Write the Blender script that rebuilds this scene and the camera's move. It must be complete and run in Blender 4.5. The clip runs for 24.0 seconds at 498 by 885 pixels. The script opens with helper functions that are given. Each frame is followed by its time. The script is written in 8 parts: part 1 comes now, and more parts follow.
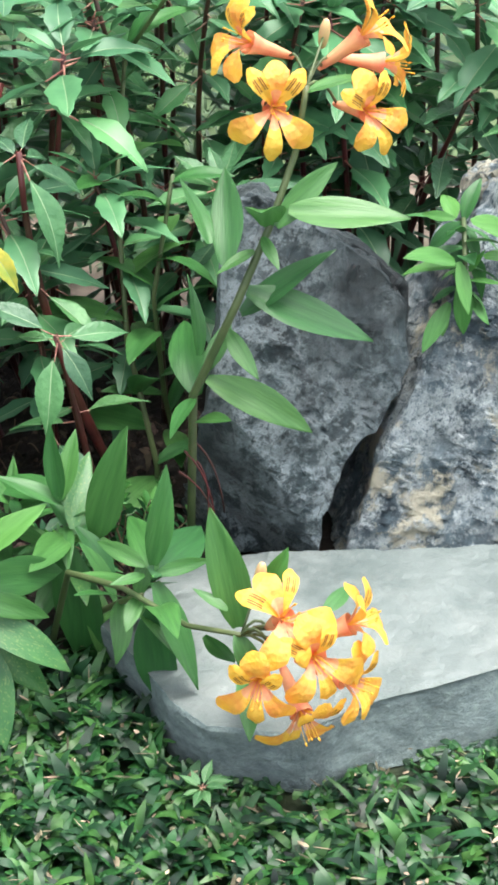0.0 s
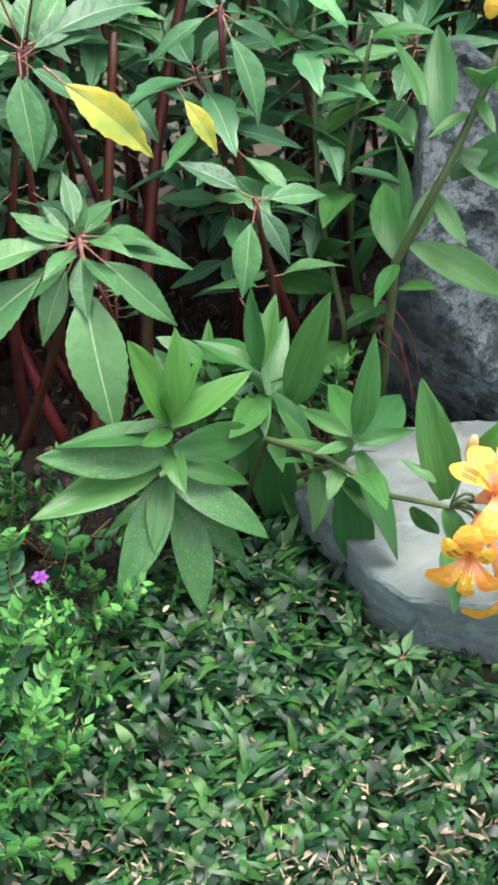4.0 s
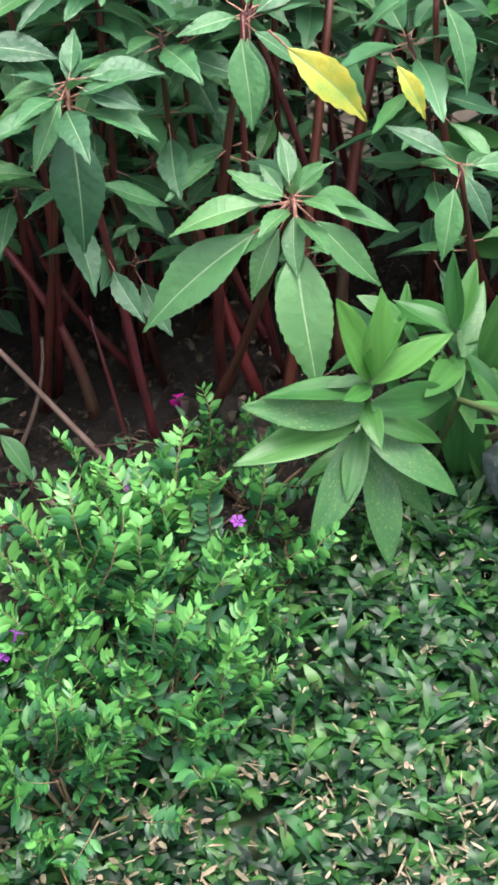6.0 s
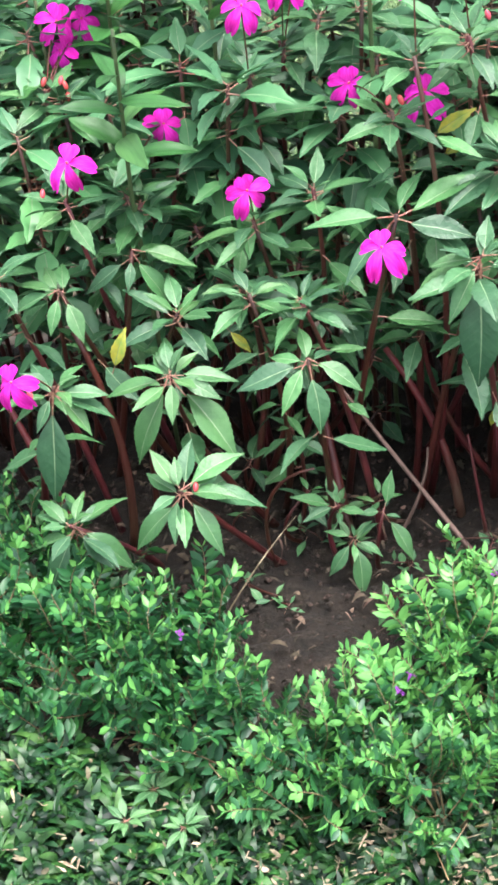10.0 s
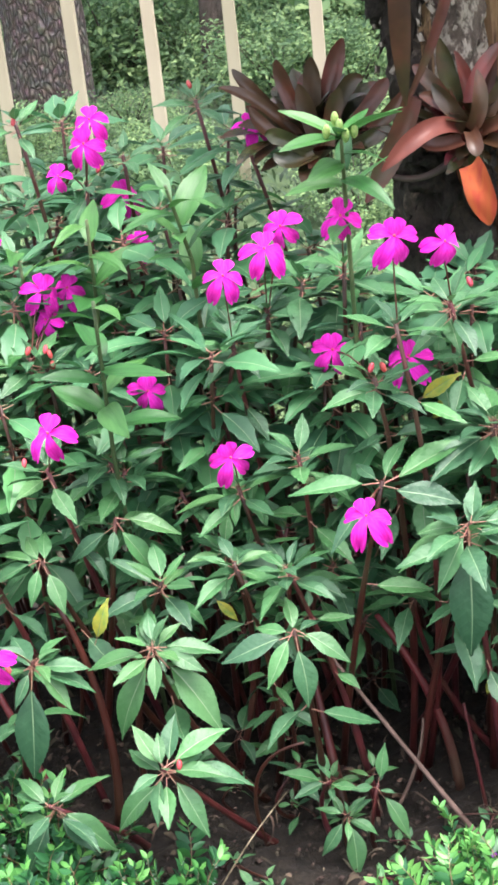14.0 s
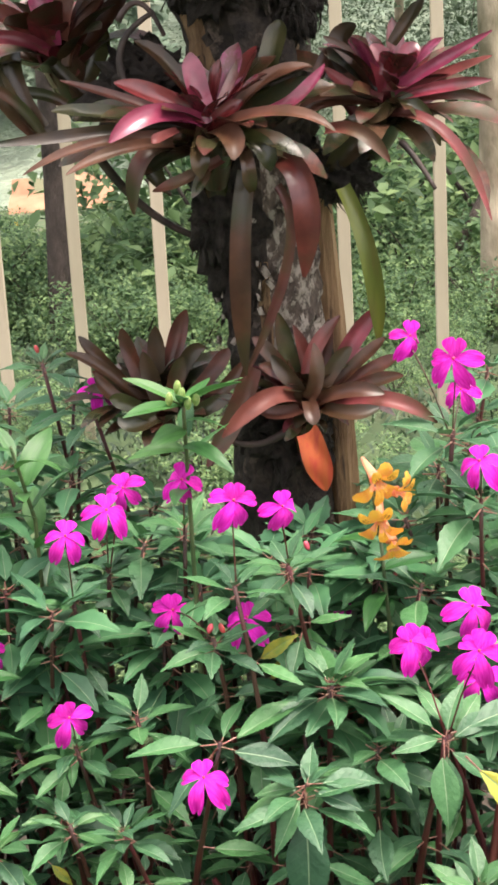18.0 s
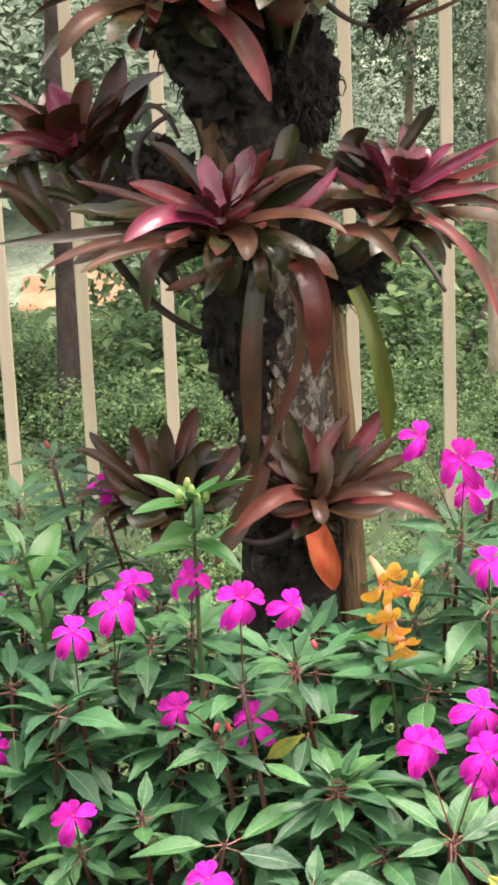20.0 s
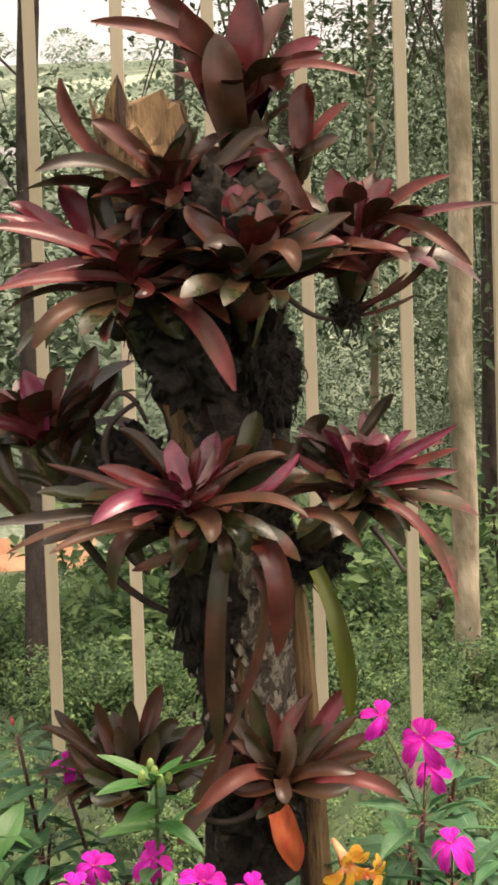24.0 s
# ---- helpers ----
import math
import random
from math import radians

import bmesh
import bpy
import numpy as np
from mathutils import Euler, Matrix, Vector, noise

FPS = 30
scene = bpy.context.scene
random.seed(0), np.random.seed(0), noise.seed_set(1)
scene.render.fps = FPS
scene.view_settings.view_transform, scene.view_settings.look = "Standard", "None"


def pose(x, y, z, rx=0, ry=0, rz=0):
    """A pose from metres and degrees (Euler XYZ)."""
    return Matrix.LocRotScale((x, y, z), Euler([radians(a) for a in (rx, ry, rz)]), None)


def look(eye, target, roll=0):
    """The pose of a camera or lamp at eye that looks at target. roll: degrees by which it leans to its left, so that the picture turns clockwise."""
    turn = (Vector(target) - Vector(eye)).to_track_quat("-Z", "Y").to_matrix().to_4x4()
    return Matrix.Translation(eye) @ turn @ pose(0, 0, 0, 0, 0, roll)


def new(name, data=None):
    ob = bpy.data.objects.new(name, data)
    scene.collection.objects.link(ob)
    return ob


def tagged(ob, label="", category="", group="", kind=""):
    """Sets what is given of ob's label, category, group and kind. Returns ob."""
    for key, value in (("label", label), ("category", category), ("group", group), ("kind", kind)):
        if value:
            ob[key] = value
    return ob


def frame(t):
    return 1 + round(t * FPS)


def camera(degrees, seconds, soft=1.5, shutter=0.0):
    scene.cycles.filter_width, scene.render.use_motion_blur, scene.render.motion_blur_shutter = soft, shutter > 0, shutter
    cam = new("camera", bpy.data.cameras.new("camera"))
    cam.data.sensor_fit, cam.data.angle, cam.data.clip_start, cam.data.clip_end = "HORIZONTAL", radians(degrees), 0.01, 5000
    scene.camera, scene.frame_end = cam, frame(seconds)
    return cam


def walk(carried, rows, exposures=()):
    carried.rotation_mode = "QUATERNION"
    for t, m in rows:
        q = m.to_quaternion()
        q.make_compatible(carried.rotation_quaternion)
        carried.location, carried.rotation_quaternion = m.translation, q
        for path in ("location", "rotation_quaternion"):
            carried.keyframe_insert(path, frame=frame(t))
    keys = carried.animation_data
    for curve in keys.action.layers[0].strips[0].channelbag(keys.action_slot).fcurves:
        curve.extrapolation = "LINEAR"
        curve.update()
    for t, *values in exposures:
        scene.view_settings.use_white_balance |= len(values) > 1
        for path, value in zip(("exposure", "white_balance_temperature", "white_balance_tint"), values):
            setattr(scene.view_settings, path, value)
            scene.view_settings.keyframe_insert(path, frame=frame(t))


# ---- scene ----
from collections import defaultdict

cam = camera(17.25, 24.0, soft=3.1)


def at(t, x, y, z, yaw, pitch, roll):
    """A row of the walk: yaw to the left of +y, pitch up, roll to the left."""
    return (t, pose(x, y, z, 90 + pitch, 0, yaw) @ pose(0, 0, 0, 0, 0, roll))


walk(cam, [
    at(0.0, 0.240, 0.165, 0.981, -14.66, -32.08, -2.17),
    at(0.5, 0.254, 0.168, 0.978, -16.38, -32.76, -2.12),
    at(1.0, 0.258, 0.172, 0.971, -16.39, -35.88, -2.98),
    at(1.5, 0.254, 0.172, 0.965, -16.51, -37.97, -3.27),
    at(3.5, 0.180, 0.201, 0.983, -12.25, -37.33, -3.12),
    at(4.0, 0.169, 0.206, 0.983, -9.72, -36.96, -3.86),
    at(4.5, 0.160, 0.203, 0.996, -7.95, -35.16, -3.99),
    at(5.0, 0.129, 0.213, 0.994, -5.43, -35.44, -3.51),
    at(5.5, 0.118, 0.215, 0.985, -3.03, -37.75, -4.44),
    at(6.0, 0.118, 0.174, 1.018, -3.35, -38.24, -4.74),
    at(6.5, 0.105, -0.015, 1.163, -3.53, -38.21, -4.45),
    at(7.0, 0.069, -0.087, 1.213, -3.06, -37.88, -3.31),
    at(7.5, 0.056, -0.146, 1.249, -1.07, -37.74, -3.32),
    at(8.0, 0.050, -0.148, 1.245, -0.02, -37.69, -3.26),
    at(8.5, 0.043, -0.144, 1.242, 1.69, -38.42, -3.52),
    at(9.0, 0.027, -0.144, 1.250, 3.77, -38.11, -4.38),
    at(9.5, 0.013, -0.143, 1.265, 5.98, -35.68, -5.43),
    at(10.0, 0.000, -0.149, 1.266, 7.39, -33.96, -5.97),
    at(10.5, -0.006, -0.148, 1.276, 8.54, -32.38, -6.55),
    at(11.0, -0.007, -0.145, 1.279, 9.85, -30.78, -7.06),
    at(11.5, -0.003, -0.145, 1.287, 11.06, -29.11, -7.58),
    at(13.5, 0.034, -0.096, 1.276, 9.22, -25.35, -6.98),
    at(14.0, 0.033, -0.092, 1.267, 7.06, -25.54, -6.39),
    at(14.5, 0.033, -0.091, 1.267, 5.70, -25.43, -5.77),
    at(15.0, 0.043, -0.101, 1.268, 4.61, -24.46, -5.39),
    at(15.5, 0.048, -0.106, 1.272, 3.25, -23.43, -4.86),
    at(16.0, 0.047, -0.110, 1.276, 1.58, -22.98, -4.31),
    at(16.5, 0.039, -0.109, 1.272, -0.06, -21.29, -3.60),
    at(17.0, 0.037, -0.106, 1.273, 0.16, -19.77, -3.26),
    at(17.5, 0.039, -0.117, 1.283, 0.14, -18.50, -3.19),
    at(18.0, 0.037, -0.119, 1.285, 0.39, -17.15, -3.19),
    at(18.5, 0.036, -0.123, 1.283, 0.60, -16.16, -2.96),
    at(20.5, 0.032, -0.126, 1.290, 0.38, -13.06, -2.38),
    at(21.0, 0.031, -0.130, 1.295, 0.38, -12.41, -2.36),
    at(21.5, 0.036, -0.137, 1.299, 0.45, -11.31, -2.35),
    at(22.0, 0.040, -0.145, 1.303, 0.46, -9.79, -2.10),
    at(22.5, 0.041, -0.154, 1.305, 0.52, -8.11, -1.91),
    at(23.0, 0.038, -0.160, 1.305, 0.74, -6.38, -1.94),
    at(23.5, 0.040, -0.162, 1.305, 0.40, -5.43, -2.05),
    at(24.0, 0.041, -0.169, 1.316, -0.98, -4.64, -1.97),
], exposures=[(0.0, 1.80, 6500, 10), (3.5, 1.62, 6500, 10), (6.0, 1.72, 6500, 10), (9.0, 1.95, 6500, 12), (11.0, 2.15, 6450, 14), (14.0, 2.02, 6450, 14), (17.0, 1.71, 6900, 16), (20.0, 1.60, 7300, 17), (22.0, 1.44, 7700, 17), (24.0, 1.12, 8400, 17)])

# world: bright overcast sky, weak wide sun from high on the right
world = bpy.data.worlds.new("overcast")
scene.world = world
world.use_nodes = True
wn = world.node_tree
sky = wn.nodes.new("ShaderNodeTexSky")
sky.sky_type = 'NISHITA'
sky.sun_disc = False
sky.sun_elevation = radians(77)
sky.sun_rotation = radians(118)
sky.air_density, sky.dust_density, sky.ozone_density = 1.0, 4.0, 1.0
wn.nodes["Background"].inputs["Strength"].default_value = 0.15
pale = wn.nodes.new("ShaderNodeHueSaturation")
pale.inputs["Saturation"].default_value = 0.35
wn.links.new(sky.outputs[0], pale.inputs["Color"])
wn.links.new(pale.outputs[0], wn.nodes["Background"].inputs["Color"])
sun = new("sun", bpy.data.lights.new("sun", "SUN"))
sun.data.energy = 1.3
sun.data.angle = radians(30)
sun.data.color = (1.0, 0.96, 0.9)
sun.matrix_world = look((1.7, 0.6, 9.0), (0, 1.5, 0))


# ---- materials ----
def nodes_of(name):
    m = bpy.data.materials.new(name)
    m.use_nodes = True
    t = m.node_tree
    return m, t, t.nodes["Principled BSDF"]


def mat(name, c1, c2, scale=20.0, rough=0.6, bump=0.2, bscale=60.0, rnd=0.25, metallic=0.0, c3=None, s3=4.0,
        translucent=0.0, veins=0.0, c3at=(0.5, 0.64), crisp=0.5, detail=6.0, stretch=(1, 1, 1), spec=0.5, island=False, bdist=0.002):
    """Two-colour grain with a second, larger variation, per-object (or per-island) brightness and fine relief."""
    m, t, b = nodes_of(name)
    n, l = t.nodes, t.links
    tc = n.new("ShaderNodeTexCoord")
    mp = n.new("ShaderNodeMapping")
    mp.inputs["Scale"].default_value = stretch
    l.new(tc.outputs["Object"], mp.inputs["Vector"])
    a = n.new("ShaderNodeTexNoise")
    a.inputs["Scale"].default_value, a.inputs["Detail"].default_value = scale, detail
    a.inputs["Roughness"].default_value = crisp
    l.new(mp.outputs[0], a.inputs["Vector"])
    r = n.new("ShaderNodeValToRGB")
    r.color_ramp.elements[0].position, r.color_ramp.elements[1].position = 0.35, 0.65
    r.color_ramp.elements[0].color, r.color_ramp.elements[1].color = (*c1, 1), (*c2, 1)
    l.new(a.outputs["Fac"], r.inputs["Fac"])
    col = r.outputs["Color"]
    if c3:
        a3 = n.new("ShaderNodeTexNoise")
        a3.inputs["Scale"].default_value, a3.inputs["Detail"].default_value = s3, detail
        a3.inputs["Roughness"].default_value = crisp
        l.new(mp.outputs[0], a3.inputs["Vector"])
        r3 = n.new("ShaderNodeValToRGB")
        r3.color_ramp.elements[0].position, r3.color_ramp.elements[1].position = c3at
        l.new(a3.outputs["Fac"], r3.inputs["Fac"])
        mx = n.new("ShaderNodeMixRGB")
        l.new(r3.outputs["Color"], mx.inputs["Fac"])
        l.new(col, mx.inputs["Color1"])
        mx.inputs["Color2"].default_value = (*c3, 1)
        col = mx.outputs["Color"]
    if rnd:
        if island:
            oi = n.new("ShaderNodeNewGeometry")
            src = oi.outputs["Random Per Island"]
        else:
            oi = n.new("ShaderNodeObjectInfo")
            src = oi.outputs["Random"]
        mr = n.new("ShaderNodeMapRange")
        mr.inputs["To Min"].default_value, mr.inputs["To Max"].default_value = 1 - rnd, 1 + rnd
        l.new(src, mr.inputs["Value"])
        hs = n.new("ShaderNodeHueSaturation")
        l.new(mr.outputs[0], hs.inputs["Value"])
        mh = n.new("ShaderNodeMapRange")
        mh.inputs["To Min"].default_value, mh.inputs["To Max"].default_value = 0.5 + 0.06 * rnd, 0.5 - 0.06 * rnd
        l.new(src, mh.inputs["Value"])
        l.new(mh.outputs[0], hs.inputs["Hue"])
        l.new(col, hs.inputs["Color"])
        col = hs.outputs["Color"]
    if veins:
        # side veins that run forward from the midrib
        sp = n.new("ShaderNodeSeparateXYZ")
        l.new(tc.outputs["Object"], sp.inputs[0])
        ab = n.new("ShaderNodeMath")
        ab.operation = 'ABSOLUTE'
        l.new(sp.outputs["X"], ab.inputs[0])
        ml = n.new("ShaderNodeMath")
        ml.operation = 'MULTIPLY_ADD'
        ml.inputs[1].default_value = -0.9
        l.new(ab.outputs[0], ml.inputs[0])
        l.new(sp.outputs["Y"], ml.inputs[2])
        fr = n.new("ShaderNodeMath")
        fr.operation = 'MULTIPLY'
        fr.inputs[1].default_value = 62.0
        l.new(ml.outputs[0], fr.inputs[0])
        sn = n.new("ShaderNodeMath")
        sn.operation = 'SINE'
        l.new(fr.outputs[0], sn.inputs[0])
        pw = n.new("ShaderNodeMapRange")
        pw.inputs["From Min"].default_value, pw.inputs["From Max"].default_value = 0.8, 1.0
        pw.inputs["To Max"].default_value = veins
        l.new(sn.outputs[0], pw.inputs["Value"])
        vm = n.new("ShaderNodeMixRGB")
        vm.inputs["Color2"].default_value = (0.20, 0.34, 0.16, 1)
        l.new(pw.outputs[0], vm.inputs["Fac"])
        l.new(col, vm.inputs["Color1"])
        col = vm.outputs["Color"]
    l.new(col, b.inputs["Base Color"])
    b.inputs["Roughness"].default_value, b.inputs["Metallic"].default_value = rough, metallic
    b.inputs["Specular IOR Level"].default_value = spec
    if bump:
        bn = n.new("ShaderNodeTexNoise")
        bn.inputs["Scale"].default_value, bn.inputs["Detail"].default_value = bscale, 6.0
        bn.inputs["Roughness"].default_value = crisp
        l.new(mp.outputs[0], bn.inputs["Vector"])
        bp = n.new("ShaderNodeBump")
        bp.inputs["Strength"].default_value, bp.inputs["Distance"].default_value = bump, bdist
        if veins:
            hh = n.new("ShaderNodeMath")
            hh.operation = 'MULTIPLY_ADD'
            hh.inputs[1].default_value = -0.035
            l.new(sn.outputs[0], hh.inputs[0])
            l.new(bn.outputs["Fac"], hh.inputs[2])
            l.new(hh.outputs[0], bp.inputs["Height"])
        else:
            l.new(bn.outputs["Fac"], bp.inputs["Height"])
        l.new(bp.outputs[0], b.inputs["Normal"])
    if translucent:
        tr = n.new("ShaderNodeBsdfTranslucent")
        l.new(col, tr.inputs["Color"])
        ms = n.new("ShaderNodeMixShader")
        ms.inputs[0].default_value = translucent
        l.new(b.outputs[0], ms.inputs[1])
        l.new(tr.outputs[0], ms.inputs[2])
        l.new(ms.outputs[0], n["Material Output"].inputs["Surface"])
    return m


M_LAWNSOIL = mat("lawn_soil", (0.010, 0.018, 0.008), (0.03, 0.045, 0.017), 30, 0.95, 0.6, 90, 0, c3=(0.03, 0.075, 0.022), s3=5)
M_SOIL = mat("bed_soil", (0.0064, 0.0046, 0.0035), (0.0272, 0.0186, 0.0130), 60, 0.95, 1.0, 70, 0, c3=(0.0414, 0.0310, 0.0208), s3=34, bdist=0.016, crisp=0.72, detail=12, c3at=(0.55, 0.66))
M_PALE = mat("dry_ground", (0.09, 0.072, 0.055), (0.19, 0.155, 0.12), 18, 0.95, 0.5, 60, 0, c3=(0.05, 0.08, 0.03), s3=3)
M_MEADOW = mat("meadow", (0.0397, 0.0733, 0.0277), (0.0824, 0.1253, 0.0520), 3, 0.95, 0.5, 20, 0, c3=(0.1223, 0.1146, 0.0613), s3=0.6)
# hill greens lightened and greyed: the haze of distance is put into the colour
M_HILL = mat("hazed_wooded_hill", (0.1403, 0.1963, 0.1309), (0.2338, 0.2898, 0.2150), 0.35, 1.0, 1.0, 0.8, 0, c3=(0.4760, 0.5610, 0.4080), s3=0.06, bdist=2.0)
M_BLADE = mat("grass_blade", (0.0028, 0.0210, 0.0062), (0.0242, 0.1057, 0.0275), 30, 0.42, 0.1, 200, 0.75, translucent=0.12, island=True, spec=0.4)
M_DRY = mat("dry_grass_leaf", (0.075, 0.058, 0.032), (0.30, 0.255, 0.165), 60, 0.85, 0.5, 150, 0.8, island=True)
M_NEEDLE = mat("pine_needle", (0.34, 0.20, 0.09), (0.45, 0.28, 0.14), 40, 0.6, 0.1, 100, 0.2)
M_ILEAF = mat("impatiens_leaf", (0.0484, 0.1505, 0.0618), (0.0753, 0.2010, 0.0858), 5, 0.42, 0.22, 14, 0.38, translucent=0.16, veins=0.05, bdist=0.008, spec=0.5)
M_IFILL = mat("shaded_impatiens_leaf", (0.0557, 0.1843, 0.0778), (0.0944, 0.2558, 0.1102), 30, 0.44, 0.15, 60, 0.38, translucent=0.16, island=True, spec=0.45)
M_IYOUNG = mat("impatiens_young_leaf", (0.0612, 0.1792, 0.0612), (0.0822, 0.2150, 0.0751), 5, 0.40, 0.22, 14, 0.22, translucent=0.2, veins=0.06, bdist=0.008, spec=0.6)
M_IYELLOW = mat("yellowing_leaf", (0.50, 0.46, 0.06), (0.60, 0.54, 0.09), 9, 0.5, 0.3, 40, 0.05, c3=(0.20, 0.34, 0.06), s3=2.2, translucent=0.2, veins=0.12, c3at=(0.44, 0.66), detail=2.0)
M_VEIN = mat("leaf_vein", (0.170, 0.281, 0.145), (0.230, 0.332, 0.187), 30, 0.5, 0, 50, 0.1)
M_PETIOLE = mat("red_petiole", (0.26, 0.08, 0.06), (0.40, 0.25, 0.18), 30, 0.5, 0, 50, 0.2)
M_CANE = mat("red_cane", (0.0400, 0.0096, 0.0088), (0.0920, 0.0208, 0.0168), 22, 0.40, 0.3, 120, 0.35, c3=(0.0640, 0.0320, 0.0200), s3=10)
M_OLDCANE = mat("old_red_cane", (0.0562, 0.0097, 0.0090), (0.1275, 0.0225, 0.0180), 18, 0.42, 0.4, 90, 0.2, c3=(0.0638, 0.0375, 0.0225), s3=9, stretch=(1, 1, 0.4))
M_MAGENTA = mat("magenta_petal", (0.80, 0.008, 0.43), (0.98, 0.055, 0.68), 2.4, 0.6, 0.4, 5, 0.12, stretch=(7, 0.8, 1), translucent=0.2, bdist=0.008, spec=0.2)
M_EYE = mat("flower_eye", (0.55, 0.02, 0.10), (0.75, 0.16, 0.22), 60, 0.6, 0, 50, 0)
M_BUD = mat("red_bud", (0.42, 0.04, 0.05), (0.55, 0.08, 0.10), 60, 0.4, 0, 50, 0.15)
M_ALEAF = mat("lily_leaf", (0.0323, 0.1283, 0.0308), (0.0560, 0.1833, 0.0451), 3, 0.42, 0.25, 8, 0.3, stretch=(8, 0.6, 1), translucent=0.2)
M_ASPOT = mat("speckled_lily_leaf", (0.037, 0.139, 0.045), (0.061, 0.180, 0.053), 4, 0.42, 0.25, 20, 0.15, c3=(0.13, 0.23, 0.07), s3=30, stretch=(2.5, 1, 1), c3at=(0.56, 0.66), translucent=0.2)
M_AYOUNG = mat("young_lily_leaf", (0.0608, 0.2014, 0.0388), (0.0883, 0.2584, 0.0547), 3, 0.42, 0.25, 8, 0.15, stretch=(8, 0.6, 1), translucent=0.25)
M_ASTEM = mat("lily_stem", (0.05, 0.085, 0.03), (0.095, 0.125, 0.05), 20, 0.5, 0.1, 60, 0.2)
M_YPET = mat("yellow_orange_petal", (0.88, 0.46, 0.045), (0.91, 0.57, 0.09), 3, 0.5, 0.3, 9, 0.12, c3=(0.82, 0.25, 0.06), s3=1.6, c3at=(0.54, 0.80), detail=2.0, translucent=0.28, bdist=0.01)
M_YTOP = mat("clear_yellow_petal", (0.86, 0.46, 0.04), (0.90, 0.57, 0.09), 6, 0.5, 0.3, 9, 0.08, translucent=0.28, bdist=0.01)
M_OPET = mat("coral_petal", (0.84, 0.27, 0.16), (0.88, 0.46, 0.24), 5, 0.5, 0.2, 20, 0.12, translucent=0.25)
M_STRIPE = mat("brown_streak", (0.16, 0.05, 0.015), (0.22, 0.07, 0.02), 30, 0.6, 0, 90, 0)
M_LBUD = mat("lily_bud", (0.66, 0.34, 0.22), (0.50, 0.45, 0.16), 30, 0.5, 0, 90, 0)
M_CLEAF = mat("cuphea_leaf", (0.0172, 0.0950, 0.0349), (0.0368, 0.1552, 0.0510), 25, 0.42, 0.1, 60, 0.45, translucent=0.15, island=True)
M_CTIP = mat("cuphea_young_leaf", (0.0820, 0.2895, 0.0628), (0.1398, 0.3860, 0.0965), 25, 0.45, 0.1, 60, 0.3, translucent=0.2, island=True)
M_CTWIG = mat("cuphea_twig", (0.16, 0.10, 0.06), (0.25, 0.19, 0.10), 25, 0.7, 0.2, 60, 0.2)
M_GBUD = mat("green_bud", (0.16, 0.30, 0.07), (0.34, 0.44, 0.14), 3, 0.5, 0, 60, 0.1)
M_PURPLE = mat("purple_flower", (0.24, 0.04, 0.36), (0.33, 0.08, 0.45), 40, 0.6, 0, 60, 0.1, translucent=0.2)
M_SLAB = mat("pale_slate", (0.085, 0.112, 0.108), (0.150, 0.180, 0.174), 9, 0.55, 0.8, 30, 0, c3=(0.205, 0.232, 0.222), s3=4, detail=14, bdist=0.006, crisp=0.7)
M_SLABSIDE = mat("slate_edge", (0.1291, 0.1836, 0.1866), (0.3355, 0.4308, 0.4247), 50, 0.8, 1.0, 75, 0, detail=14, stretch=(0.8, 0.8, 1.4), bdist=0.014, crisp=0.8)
M_POST = mat("cream_paint", (0.44, 0.37, 0.265), (0.52, 0.45, 0.33), 14, 0.75, 0.3, 80, 0.12, stretch=(1, 1, 0.15), c3=(0.36, 0.28, 0.19), s3=10, c3at=(0.56, 0.7))
M_BARK = mat("dead_trunk_bark", (0.045, 0.034, 0.028), (0.17, 0.13, 0.10), 70, 0.95, 1.0, 70, 0, c3=(0.40, 0.35, 0.29), s3=62, stretch=(1, 1, 0.6), detail=10, bdist=0.01, crisp=0.7, c3at=(0.49, 0.57))
M_BARKD = mat("dark_mossy_bark", (0.0161, 0.0127, 0.0115), (0.0737, 0.0553, 0.0415), 34, 0.95, 1.0, 60, 0, c3=(0.1958, 0.1498, 0.1152), s3=22, detail=10, bdist=0.012, crisp=0.7, c3at=(0.56, 0.66))
M_WOOD = mat("bare_dead_wood", (0.16, 0.09, 0.045), (0.42, 0.27, 0.14), 30, 0.95, 1.0, 40, 0, stretch=(1, 1, 0.12), bdist=0.015, crisp=0.7, c3=(0.06, 0.035, 0.022), s3=22, c3at=(0.55, 0.62))
M_FIBRE = mat("black_root_fibre", (0.012, 0.01, 0.008), (0.075, 0.058, 0.045), 90, 0.95, 1.0, 120, 0.2, bdist=0.012, crisp=0.8, detail=10)
M_STOLON = mat("stolon", (0.03, 0.02, 0.018), (0.09, 0.06, 0.05), 30, 0.6, 0.3, 80, 0.2)
M_BWINE = mat("wine_bromeliad_leaf", (0.0860, 0.0137, 0.0133), (0.1720, 0.0315, 0.0273), 5, 0.32, 0.25, 14, 0.4, stretch=(6, 0.4, 6), c3=(0.055, 0.030, 0.016), s3=1.6, spec=0.6)
M_BPINK = mat("rosy_bromeliad_leaf", (0.150, 0.0165, 0.034), (0.270, 0.044, 0.074), 5, 0.27, 0.2, 14, 0.4, stretch=(6, 0.4, 6), c3=(0.09, 0.03, 0.022), s3=1.6, spec=0.8)
M_BBROWN = mat("brown_bromeliad_leaf", (0.0500, 0.0200, 0.0110), (0.0950, 0.0370, 0.0200), 5, 0.38, 0.25, 14, 0.5, stretch=(6, 0.4, 6), c3=(0.034, 0.036, 0.013), s3=1.6, spec=0.5, c3at=(0.48, 0.62))
